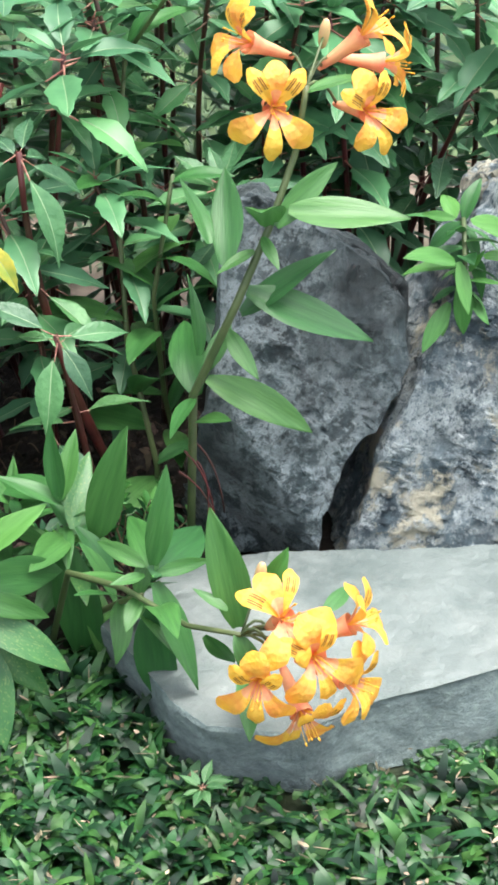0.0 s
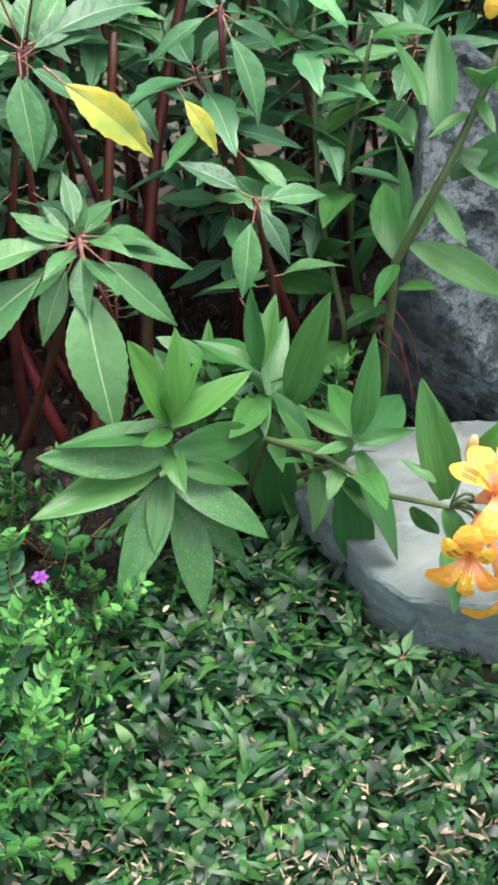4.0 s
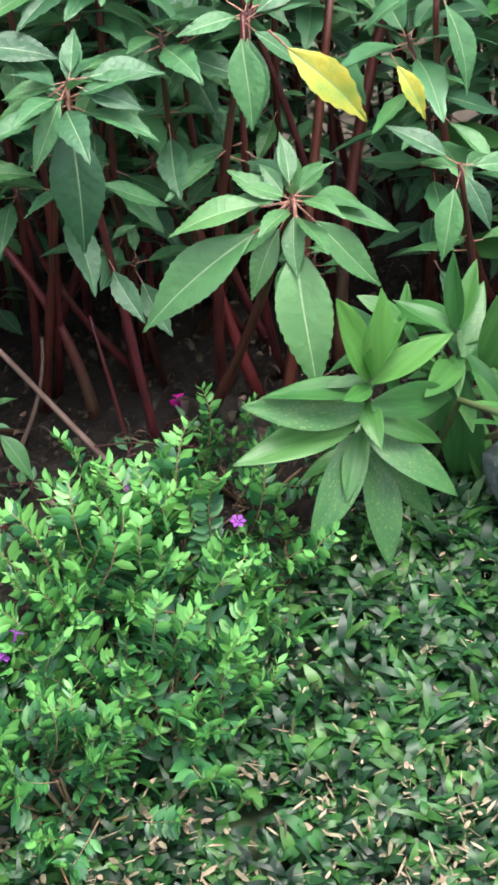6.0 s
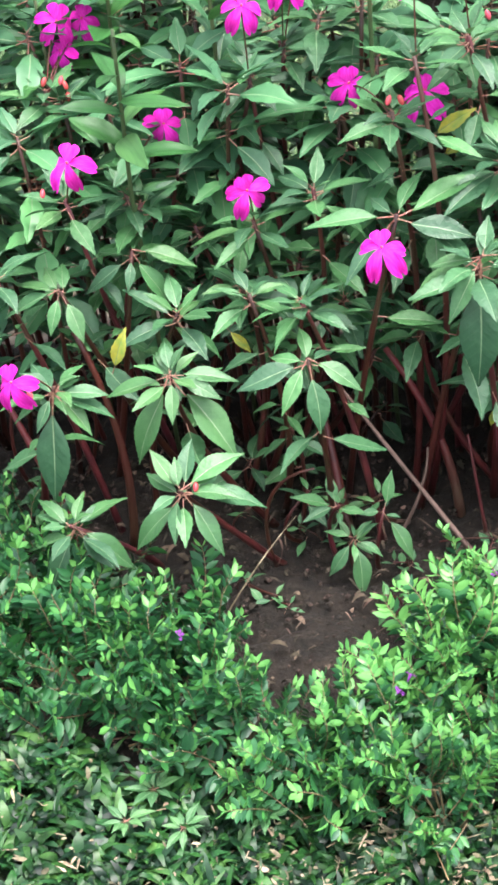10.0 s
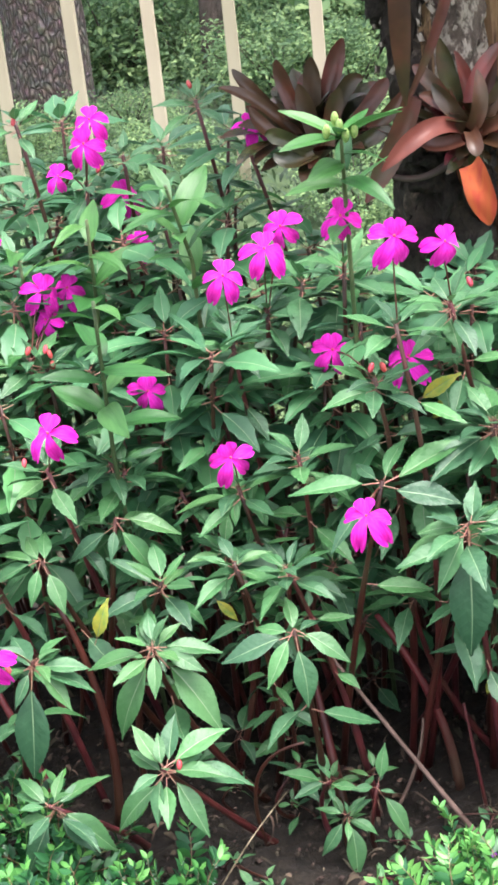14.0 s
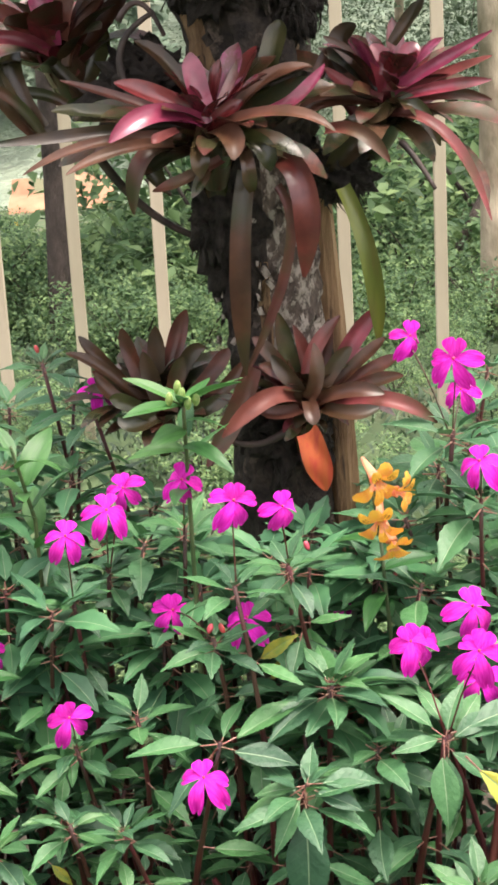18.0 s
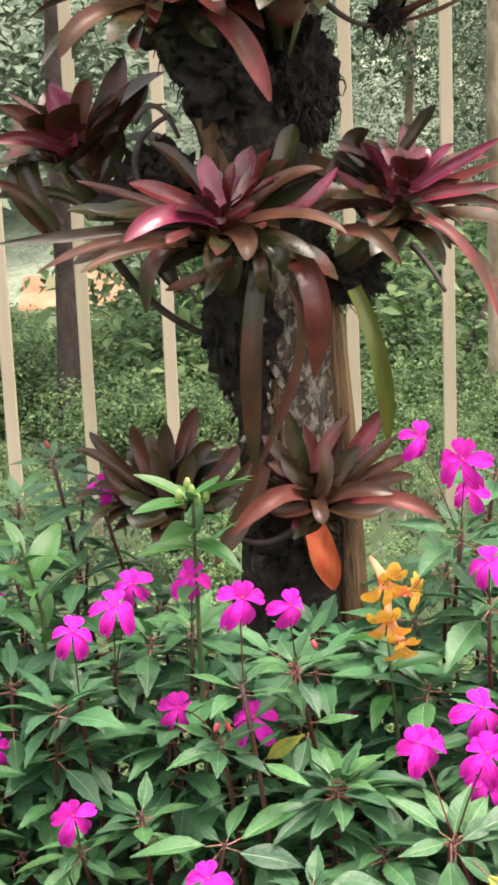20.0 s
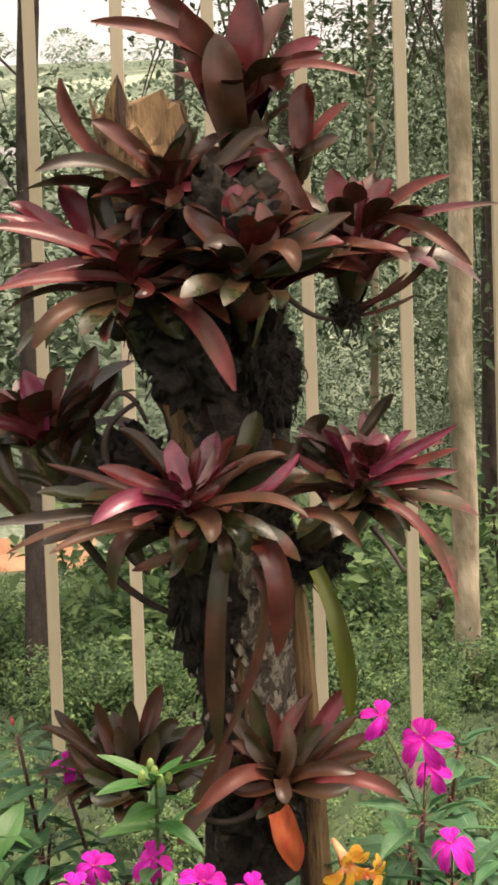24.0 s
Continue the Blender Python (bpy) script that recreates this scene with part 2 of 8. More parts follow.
M_BOLIVE = mat("olive_bromeliad_leaf", (0.024, 0.030, 0.011), (0.054, 0.053, 0.019), 5, 0.27, 0.2, 14, 0.4, stretch=(6, 0.4, 6), c3=(0.085, 0.045, 0.025), s3=1.6, spec=0.5)
M_BORANGE = mat("dying_orange_leaf", (0.40, 0.045, 0.03), (0.56, 0.19, 0.04), 9, 0.7, 0.25, 40, 0.05, c3=(0.30, 0.03, 0.03), s3=9, spec=0.25, stretch=(4, 4, 0.6), c3at=(0.45, 0.62))
M_BGREEN = mat("yellow_green_bromeliad_leaf", (0.09, 0.115, 0.02), (0.19, 0.21, 0.035), 5, 0.32, 0.2, 14, 0.2, stretch=(6, 6, 0.4), c3=(0.13, 0.07, 0.025), s3=4, spec=0.5, c3at=(0.58, 0.7))
M_BSALMON = mat("salmon_bromeliad_leaf", (0.090, 0.028, 0.020), (0.165, 0.052, 0.037), 5, 0.42, 0.25, 14, 0.4, stretch=(6, 0.4, 6), c3=(0.060, 0.042, 0.018), s3=1.6, c3at=(0.50, 0.66), spec=0.3)
M_PALETRUNK = mat("pale_tree_bark", (0.2900, 0.2248, 0.1595), (0.6090, 0.5075, 0.3770), 10, 0.9, 1.0, 25, 0.1, stretch=(1, 1, 0.5), c3=(0.1595, 0.1450, 0.0870), s3=3, bdist=0.02)
M_DARKTRUNK = mat("dark_tree_bark", (0.03, 0.024, 0.02), (0.11, 0.085, 0.07), 14, 0.95, 1.0, 30, 0.2, stretch=(1, 1, 0.5), bdist=0.02, crisp=0.7, detail=10)
M_WOODS = mat("woodland_leaf", (0.0410, 0.0746, 0.0361), (0.0746, 0.1180, 0.0603), 1.5, 0.75, 0, 10, 0.16, island=True, translucent=0.15)
# far foliage paler than the near woods, distance haze mixed into its greens
M_FARTREE = mat("hazed_far_tree_leaf", (0.1262, 0.1894, 0.1262), (0.2384, 0.3015, 0.2244), 0.3, 0.85, 0, 10, 0.15, island=True, translucent=0.3)
M_SHRUB = mat("undergrowth_leaf", (0.0573, 0.1321, 0.0517), (0.2133, 0.3445, 0.1396), 2, 0.6, 0, 10, 0.5, island=True, translucent=0.3)
M_MGRASS = mat("meadow_grass_blade", (0.0241, 0.0528, 0.0257), (0.1085, 0.1749, 0.0904), 2, 0.6, 0, 10, 0.5, island=True, translucent=0.25)
M_TWIG = mat("weathered_twig", (0.10, 0.06, 0.048), (0.19, 0.12, 0.10), 40, 0.8, 0.6, 90, 0.2, stretch=(1, 1, 0.4))
M_YDOT = mat("yellow_wild_flower", (0.80, 0.55, 0.02), (0.86, 0.65, 0.04), 10, 0.6, 0, 10, 0)
M_EARTH = mat("orange_earth", (0.30, 0.14, 0.08), (0.46, 0.25, 0.15), 1.6, 0.95, 0.6, 4, 0, c3=(0.16, 0.16, 0.09), s3=1.1, c3at=(0.52, 0.6))
M_HOUSE = mat("house_plaster", (0.30, 0.28, 0.26), (0.40, 0.38, 0.35), 1.5, 0.9, 0.2, 8, 0)
M_ROOF = mat("house_roof", (0.20, 0.20, 0.21), (0.30, 0.30, 0.31), 2, 0.7, 0.3, 8, 0)
M_GLASS = mat("dark_pane", (0.02, 0.025, 0.03), (0.03, 0.035, 0.04), 2, 0.1, 0, 8, 0)



def plated_bark():
    """Pine bark: flat plates parted by dark fissures."""
    m, t, b = nodes_of("plated_pine_bark")
    n, l = t.nodes, t.links
    tc, mp, vo, rp, nz, mx, bp = (n.new("ShaderNode" + k) for k in ("TexCoord", "Mapping", "TexVoronoi", "ValToRGB", "TexNoise", "MixRGB", "Bump"))
    mp.inputs["Scale"].default_value = (66, 66, 24)
    vo.feature = 'DISTANCE_TO_EDGE'
    vo.inputs["Scale"].default_value = 1.0
    nz.inputs["Scale"].default_value, nz.inputs["Detail"].default_value = 30.0, 8.0
    l.new(tc.outputs["Object"], mp.inputs["Vector"])
    wv, av = n.new("ShaderNodeTexNoise"), n.new("ShaderNodeVectorMath")
    wv.inputs["Scale"].default_value, wv.inputs["Detail"].default_value = 14.0, 5.0
    av.operation = 'MULTIPLY_ADD'
    av.inputs[1].default_value = (1.6, 1.6, 1.6)
    l.new(tc.outputs["Object"], wv.inputs["Vector"])
    l.new(wv.outputs["Color"], av.inputs[0])
    l.new(mp.outputs[0], av.inputs[2])
    l.new(av.outputs[0], vo.inputs["Vector"])
    l.new(tc.outputs["Object"], nz.inputs["Vector"])
    l.new(vo.outputs["Distance"], rp.inputs["Fac"])
    rp.color_ramp.elements[0].color, rp.color_ramp.elements[1].color = (0.075, 0.058, 0.05, 1), (0.25, 0.21, 0.19, 1)
    rp.color_ramp.elements[1].position = 0.30
    mx.blend_type = 'MULTIPLY'
    mx.inputs["Fac"].default_value = 0.6
    l.new(rp.outputs["Color"], mx.inputs["Color1"])
    l.new(nz.outputs["Color"], mx.inputs["Color2"])
    l.new(mx.outputs["Color"], b.inputs["Base Color"])
    b.inputs["Roughness"].default_value = 0.95
    bp.inputs["Strength"].default_value, bp.inputs["Distance"].default_value = 1.0, 0.03
    l.new(vo.outputs["Distance"], bp.inputs["Height"])
    l.new(bp.outputs[0], b.inputs["Normal"])
    return m


M_PINE = plated_bark()


def broken_stone(name, dark, mid, pale, tan, tan_at, veins=0.6, rough=0.6, speck=0.58):
    """Cleaved stone: blotched grey with crisp chips, pale scratched seams and lichen patches."""
    m, t, b = nodes_of(name)
    n, l = t.nodes, t.links
    tc = n.new("ShaderNodeTexCoord")

    def grain(scale, detail, rgh, dist=0.0):
        z = n.new("ShaderNodeTexNoise")
        z.inputs["Scale"].default_value, z.inputs["Detail"].default_value = scale, detail
        z.inputs["Roughness"].default_value, z.inputs["Distortion"].default_value = rgh, dist
        l.new(tc.outputs["Object"], z.inputs["Vector"])
        return z.outputs["Fac"]

    def ramp(src, stops):
        r = n.new("ShaderNodeValToRGB")
        while len(r.color_ramp.elements) < len(stops):
            r.color_ramp.elements.new(0.5)
        for e, (at_, c) in zip(r.color_ramp.elements, stops):
            e.position, e.color = at_, (*c, 1)
        l.new(src, r.inputs["Fac"])
        return r.outputs["Color"]

    def mix(fac, a, c):
        x = n.new("ShaderNodeMixRGB")
        l.new(fac, x.inputs["Fac"])
        l.new(a, x.inputs["Color1"])
        x.inputs["Color2"].default_value = (*c, 1)
        return x.outputs["Color"]

    w, k = (1, 1, 1), (0, 0, 0)
    col = ramp(grain(17, 15, 0.74), ((0.36, dark), (0.50, mid), (0.66, tuple(1.5 * q for q in mid))))
    seam = ramp(grain(16, 14, 0.84), ((0.44, k), (0.5, tuple(veins * q for q in w)), (0.545, k)))
    patch = ramp(grain(7, 6, 0.6), ((0.40, k), (0.54, w)))
    both = n.new("ShaderNodeMixRGB")
    both.blend_type = 'MULTIPLY'
    both.inputs["Fac"].default_value = 1.0
    l.new(seam, both.inputs["Color1"])
    l.new(patch, both.inputs["Color2"])
    col = mix(both.outputs["Color"], col, pale)
    col = mix(ramp(grain(60, 10, 0.75), ((speck, k), (speck + 0.08, tuple(0.8 * q for q in w)))), col, pale)
    col = mix(ramp(grain(13, 14, 0.76), ((tan_at, k), (tan_at + 0.06, w))), col, tan)
    col = mix(ramp(grain(38, 12, 0.8), ((0.30, w), (0.42, k))), col, tuple(0.5 * q for q in dark))
    col = mix(ramp(grain(5, 3, 0.5), ((0.36, tuple(0.75 * q for q in w)), (0.50, k))), col, dark)
    l.new(col, b.inputs["Base Color"])
    b.inputs["Roughness"].default_value = rough
    vo, ad, bp = n.new("ShaderNodeTexVoronoi"), n.new("ShaderNodeMath"), n.new("ShaderNodeBump")
    vo.inputs["Scale"].default_value = 46.0
    l.new(tc.outputs["Object"], vo.inputs["Vector"])
    ad.operation = 'MULTIPLY_ADD'
    ad.inputs[1].default_value = 0.5
    l.new(vo.outputs["Distance"], ad.inputs[0])
    l.new(grain(42, 15, 0.75), ad.inputs[2])
    bp.inputs["Strength"].default_value, bp.inputs["Distance"].default_value = 1.0, 0.012
    l.new(ad.outputs[0], bp.inputs["Height"])
    l.new(bp.outputs[0], b.inputs["Normal"])
    return m


M_ROCK = broken_stone("dark_schist", (0.010, 0.016, 0.020), (0.042, 0.063, 0.071), (0.42, 0.50, 0.53), (0.24, 0.22, 0.17), 0.66, 0.6, 0.42, 0.61)
M_ROCK2 = broken_stone("lichen_rock", (0.011, 0.022, 0.034), (0.070, 0.106, 0.128), (0.48, 0.54, 0.55), (0.42, 0.40, 0.31), 0.515, 1.0, 0.6, 0.54)


# ---- mesh helpers ----
def mesh_of(name, verts, faces, mats, idx=None, smooth=True):
    me = bpy.data.meshes.new(name)
    me.from_pydata([tuple(v) for v in verts], [], faces)
    for m in mats:
        me.materials.append(m)
    if idx is not None:
        me.polygons.foreach_set("material_index", idx)
    if smooth:
        me.polygons.foreach_set("use_smooth", [True] * len(me.polygons))
    me.update()
    return me


def thing(name, me_or_none, label, category, group="", m=None, kind=""):
    ob = new(name, me_or_none)
    if m is not None:
        ob.matrix_world = m
    return tagged(ob, label, category, group, kind)


def under(parent, name, me, m=None, label=""):
    """A part: a mesh object under a thing or a part, placed in the parent's own space."""
    ob = new(name, me)
    ob.parent = parent
    if m is not None:
        ob.matrix_basis = m
    if label:
        tagged(ob, label)
    return ob


def tube(points, radii, sides=8, cap=True, rng=None, rough=0.0):
    """Vertices and faces of a tapered tube along points."""
    pts = [Vector(p) for p in points]
    vs, fs = [], []
    side = None
    for i, p in enumerate(pts):
        d = (pts[min(i + 1, len(pts) - 1)] - pts[max(i - 1, 0)]).normalized()
        if side is None:
            side = d.orthogonal().normalized()
        side = (side - d * side.dot(d)).normalized()
        up = d.cross(side)
        r = radii[i] if not isinstance(radii, (int, float)) else radii
        for k in range(sides):
            a = 2 * math.pi * k / sides
            q = r * (1 + (rng.uniform(-rough, rough) if rng else 0))
            vs.append(p + side * (math.cos(a) * q) + up * (math.sin(a) * q))
    for i in range(len(pts) - 1):
        for k in range(sides):
            j = (k + 1) % sides
            fs.append((i * sides + k, i * sides + j, (i + 1) * sides + j, (i + 1) * sides + k))
    if cap:
        fs.append(tuple(range(sides - 1, -1, -1)))
        fs.append(tuple(range((len(pts) - 1) * sides, len(pts) * sides)))
    return vs, fs


def bow(a, b, sag=(0, 0, 0), n=8):
    """Points of a curve from a to b, bowed by sag at its middle."""
    a, b, s = Vector(a), Vector(b), Vector(sag)
    return [a.lerp(b, i / n) + s * (4 * (i / n) * (1 - i / n)) for i in range(n + 1)]


class Soup:
    """Gathers many small pieces into one mesh."""

    def __init__(self):
        self.v, self.f, self.i = [], [], []

    def add(self, vs, fs, k=0):
        o = len(self.v)
        self.v.extend(vs)
        self.f.extend(tuple(a + o for a in f) for f in fs)
        self.i.extend([k] * len(fs))

    def mesh(self, name, mats, smooth=True):
        return mesh_of(name, self.v, self.f, mats, self.i, smooth)


def frame_to(pos, ahead, up=(0, 0, 1), s=1.0, turn=0.0):
    """A matrix at pos whose +Y points ahead and whose +Z leans to up."""
    y = Vector(ahead).normalized()
    x = y.cross(Vector(up))
    x = x.normalized() if x.length > 1e-4 else y.orthogonal().normalized()
    z = x.cross(y)
    r = Matrix((x, y, z)).transposed().to_4x4()
    return Matrix.Translation(pos) @ r @ Matrix.Rotation(turn, 4, 'Y') @ Matrix.Scale(s, 4)


# ---- the ground ----
def lump(x, y, z, s=1.0):
    return noise.noise((x * s, y * s, z * s))


def ground_z(x, y):
    if y > 4.2:
        far = -0.13 * (min(y, 34.0) - 4.2)
        if y > 34.0:
            far += 0.20 * (y - 34.0) + 2.5 * lump(x, y, 0, 0.03)
        return far + 0.05 * lump(x, y, 0, 0.4) * min(1, (y - 4.2) / 3)
    return 0.0


def make_ground():
    """One sheet from behind the camera to the far hillside."""
    xs = [-260, -140, -80, -50, -30, -18, -10, -6, -4, -2.5, -1.5, -1, -0.6, -0.2, 0.2, 0.6, 1, 1.5, 2.5, 4, 6, 10, 18, 30, 50, 80, 140, 260]
    ys = [-60, -20, -6, -2, 0, 0.6, 1.0, 1.5, 2.0, 2.4, 3, 4.2, 5, 6, 8, 10, 13, 17, 22, 28, 34, 40, 50, 62, 76, 92, 110, 130, 155, 190, 240]
    vs = [(x, y, ground_z(x, y) - 0.012) for y in ys for x in xs]
    n = len(xs)
    fs, ix = [], []
    for j in range(len(ys) - 1):
        for i in range(n - 1):
            fs.append((j * n + i, j * n + i + 1, (j + 1) * n + i + 1, (j + 1) * n + i))
            yc = (ys[j] + ys[j + 1]) / 2
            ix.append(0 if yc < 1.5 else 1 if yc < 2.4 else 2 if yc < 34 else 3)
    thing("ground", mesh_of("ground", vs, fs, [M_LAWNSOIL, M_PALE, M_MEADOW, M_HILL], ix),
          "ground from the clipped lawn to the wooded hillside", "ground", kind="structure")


make_ground()


BED_EDGE = ((-1.300, 1.300), (-0.596, 1.172), (-0.443, 1.110), (-0.275, 1.038), (-0.075, 0.992), (0.069, 1.010), (0.159, 1.122), (0.250, 1.284), (0.439, 1.382), (0.581, 1.427), (1.300, 1.350))


def bed_front(x):
    """The front edge of the planting bed, as y over x."""
    for (x0, y0), (x1, y1) in zip(BED_EDGE, BED_EDGE[1:]):
        if x <= x1:
            return y0 + (y1 - y0) * (x - x0) / (x1 - x0)
    return 1.3


def make_bed():
    """Bare dark soil of the flower bed, crumbly and slightly mounded."""
    nx, ny = 110, 60
    vs, fs = [], []
    for j in range(ny + 1):
        for i in range(nx + 1):
            x = -1.3 + 2.5 * i / nx
            y0 = bed_front(x)
            y = y0 + (2.02 - y0) * j / ny
            e = min(1, j / 5) * min(1, (ny - j) / 3)
            z = -0.008 + e * (0.012 + 0.014 * lump(x, y, 0, 9) + 0.014 * lump(x, y, 3, 28) + 0.005 * lump(x, y, 7, 80))
            vs.append((x, y, z))
    for j in range(ny):
        for i in range(nx):
            a = j * (nx + 1) + i
            fs.append((a, a + 1, a + nx + 2, a + nx + 1))
    thing("soil", mesh_of("soil", vs, fs, [M_SOIL]), "dark moist garden soil with crumbs and twigs", "soil", kind="structure")


make_bed()


# ---- lawn ----
SLAB_EDGE = ((0.398, 1.381), (0.425, 1.28), (0.430, 1.215), (0.463, 1.165), (0.531, 1.132), (0.617, 1.145), (0.721, 1.142), (0.79, 1.145), (1.2, 1.11))


def slab_front(x):
    """The foot of the stone slab, as y over x."""
    for (x0, y0), (x1, y1) in zip(SLAB_EDGE, SLAB_EDGE[1:]):
        if x0 <= x <= x1:
            return y0 + (y1 - y0) * (x - x0) / (x1 - x0)
    return 9.0


def blade(rng, x, y, length, width, lean, az, z0=0.0):
    """A short broad lawn leaf: five rungs, bent over."""
    ca, sa = math.cos(az), math.sin(az)
    curl = rng.uniform(-0.9, 0.9)
    fold = rng.uniform(-0.2, 0.5)
    vs = []
    for k, w in enumerate((0.45, 0.95, 1.1, 0.9, 0.25)):
        u = k / 4
        b = lean * (0.2 + 1.15 * u)
        r = length * (u * math.sin(b) if b else 0)
        h = z0 + length * u * math.cos(b)
        c = curl * length * u * u
        for s in (-1, 1):
            o = s * w * width / 2 + c
            vs.append((x + ca * r - sa * o, y + sa * r + ca * o, max(h, 0.002) + fold * abs(o - c) + 0.25 * s * curl * w * width * u))
    return vs, [(2 * k, 2 * k + 1, 2 * k + 3, 2 * k + 2) for k in range(4)]


def scrap(rng, x, y, length, width, z):
    """A flat, torn, slightly tilted piece of dead leaf."""
    az, tilt, roll = rng.uniform(0, 6.28), rng.uniform(-0.5, 0.5), rng.uniform(-0.6, 0.6)
    ca, sa = math.cos(az), math.sin(az)
    vs = []
    for u, q in ((-0.5, 0), (-0.22, 0.5), (0.2, 0.45), (0.5, 0), (0.24, -0.5), (-0.2, -0.42)):
        a, b = u * length * rng.uniform(0.8, 1.1), q * width * rng.uniform(0.5, 1.2)
        vs.append((x + a * ca - b * sa, y + a * sa + b * ca, z + a * tilt + b * roll + 0.12 * abs(b)))
    return vs, [(0, 1, 5), (1, 2, 4, 5), (2, 3, 4)]


def make_lawn():
    rng = random.Random(5)
    green, dry = Soup(), Soup()
    n = 0
    while n < 7600:
        x, y = rng.uniform(-0.8, 1.05), rng.uniform(0.55, 1.42)
        edge = bed_front(x) + 0.03 * lump(x, y, 2, 14) + 0.03
        if y > edge or y > slab_front(x):
            continue
        n += 1
        patch = 0.5 + 0.5 * lump(x, y, 9, 5)
        low = 0.35 if y > slab_front(x) - 0.05 else 1.0
        worn = max(0.0, 1 - ((x - 0.16) / 0.42) ** 4 - ((y - 0.87) / 0.18) ** 4)
        tuft = 0.5 + 0.5 * lump(x, y, 4, 28)
        # one runner end: blades fanned round a heart, leaning one way
        turn, tall = rng.uniform(0, 6.28), rng.uniform(0.75, 1.25) * (0.75 + 0.5 * patch) * (1 - 0.2 * worn)
        for j in range(rng.randint(4, 7)):
            vs, fs = blade(rng, x + rng.uniform(-0.006, 0.006), y + rng.uniform(-0.006, 0.006), low * tall * rng.uniform(0.012, 0.029), rng.uniform(0.0055, 0.0110), rng.uniform(0.35, 1.5), turn + rng.gauss(0, 1.1), low * rng.uniform(0, 0.012))
            green.add(vs, fs)
        for j in range(6):
            if rng.random() < 0.06 + (0.10 + 0.75 * worn) * min(1.0, max(0.0, (tuft - 0.40) * 3.5)):
                vs, fs = scrap(rng, x + rng.uniform(-0.012, 0.012), y + rng.uniform(-0.012, 0.012), 0.005 + 0.016 * rng.random() ** 2, 0.0010 + 0.0045 * rng.random() ** 2, low * (0.007 + 0.022 * rng.random()))
                dry.add(vs, fs)
    for k in range(14000):
        x, y = rng.uniform(-3.0, 3.2), rng.uniform(-2.5, 1.3)
        if -0.8 < x < 1.05 and y > 0.55 or y > 1.2:
            continue
        green.add(*blade(rng, x, y, rng.uniform(0.03, 0.06), rng.uniform(0.012, 0.022), rng.uniform(0.3, 1.4), rng.uniform(0, 6.28)))
    thing("lawn_grass", green.mesh("lawn_grass", [M_BLADE]), "short broad-bladed green lawn grass", "grass", kind="stuff")
    thing("dry_grass", dry.mesh("dry_grass", [M_DRY]), "dry tan dead leaves lying among the grass", "dry leaves", kind="stuff")


make_lawn()


# ---- rocks ----
def rock(name, corners_low, corners_high, mats, label, seed, rough=0.012, cuts=5, side_mat=0, top_mat=0, chip=1.0, bevel=0.006):
    """A rough block between two rings of corners, broken up by noise."""
    bm = bmesh.new()
    lo = [bm.verts.new(c) for c in corners_low]
    hi = [bm.verts.new(c) for c in corners_high]
    n = len(lo)
    bm.faces.new(lo[::-1])
    top = bm.faces.new(hi)
    for i in range(n):
        bm.faces.new((lo[i], lo[(i + 1) % n], hi[(i + 1) % n], hi[i]))
    bmesh.ops.bevel(bm, geom=bm.edges[:], offset=bevel, segments=1, affect='EDGES')
    bmesh.ops.triangulate(bm, faces=bm.faces[:])
    for _ in range(cuts):
        long = [e for e in bm.edges if e.calc_length() > 0.009]
        if not long:
            break
        bmesh.ops.subdivide_edges(bm, edges=long, cuts=1)
        bmesh.ops.triangulate(bm, faces=[f for f in bm.faces if len(f.verts) > 3])
    bm.normal_update()
    for f in bm.faces:
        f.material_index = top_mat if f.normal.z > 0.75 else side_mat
    for v in bm.verts:
        p = v.co * 1.0
        d = lump(p.x + seed, p.y, p.z, 9) * 1.0 + lump(p.x, p.y + seed, p.z, 26) * 0.5 + lump(p.x, p.y, p.z + seed, 70) * 0.25
        d += 0.55 * (noise.cell((p.x * 34 + seed, p.y * 34, p.z * 26 + 5 * lump(p.x, p.y, p.z, 20))) - 0.5) * chip
        v.co += v.normal * d * rough
    me = bpy.data.meshes.new(name)
    bm.to_mesh(me)
    bm.free()
    for m in mats:
        me.materials.append(m)
    return thing(name, me, label, "rock")


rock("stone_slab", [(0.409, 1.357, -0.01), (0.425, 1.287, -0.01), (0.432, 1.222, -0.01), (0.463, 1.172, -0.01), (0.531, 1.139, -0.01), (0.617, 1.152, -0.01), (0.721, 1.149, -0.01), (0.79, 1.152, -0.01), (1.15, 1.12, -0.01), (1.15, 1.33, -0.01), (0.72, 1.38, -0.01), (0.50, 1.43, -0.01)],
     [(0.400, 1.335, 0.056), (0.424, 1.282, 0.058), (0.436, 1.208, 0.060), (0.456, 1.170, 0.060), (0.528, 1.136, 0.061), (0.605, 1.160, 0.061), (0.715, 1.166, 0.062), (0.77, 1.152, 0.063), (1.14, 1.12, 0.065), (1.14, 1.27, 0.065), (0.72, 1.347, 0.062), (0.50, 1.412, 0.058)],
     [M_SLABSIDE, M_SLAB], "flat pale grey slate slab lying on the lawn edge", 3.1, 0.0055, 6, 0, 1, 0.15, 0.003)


def upright(front, back, fold=None):
    """Back and front rings of a stone that stands on edge; fold: a crease (x, z, x, z) left of and below which the face turns away."""
    ring = [(x + back[0] + 0.06 * (0.65 - x), y + back[1], max(0.0, z * 0.94 + back[2])) for x, y, z in front]
    return ring[::-1], list(front)[::-1], fold


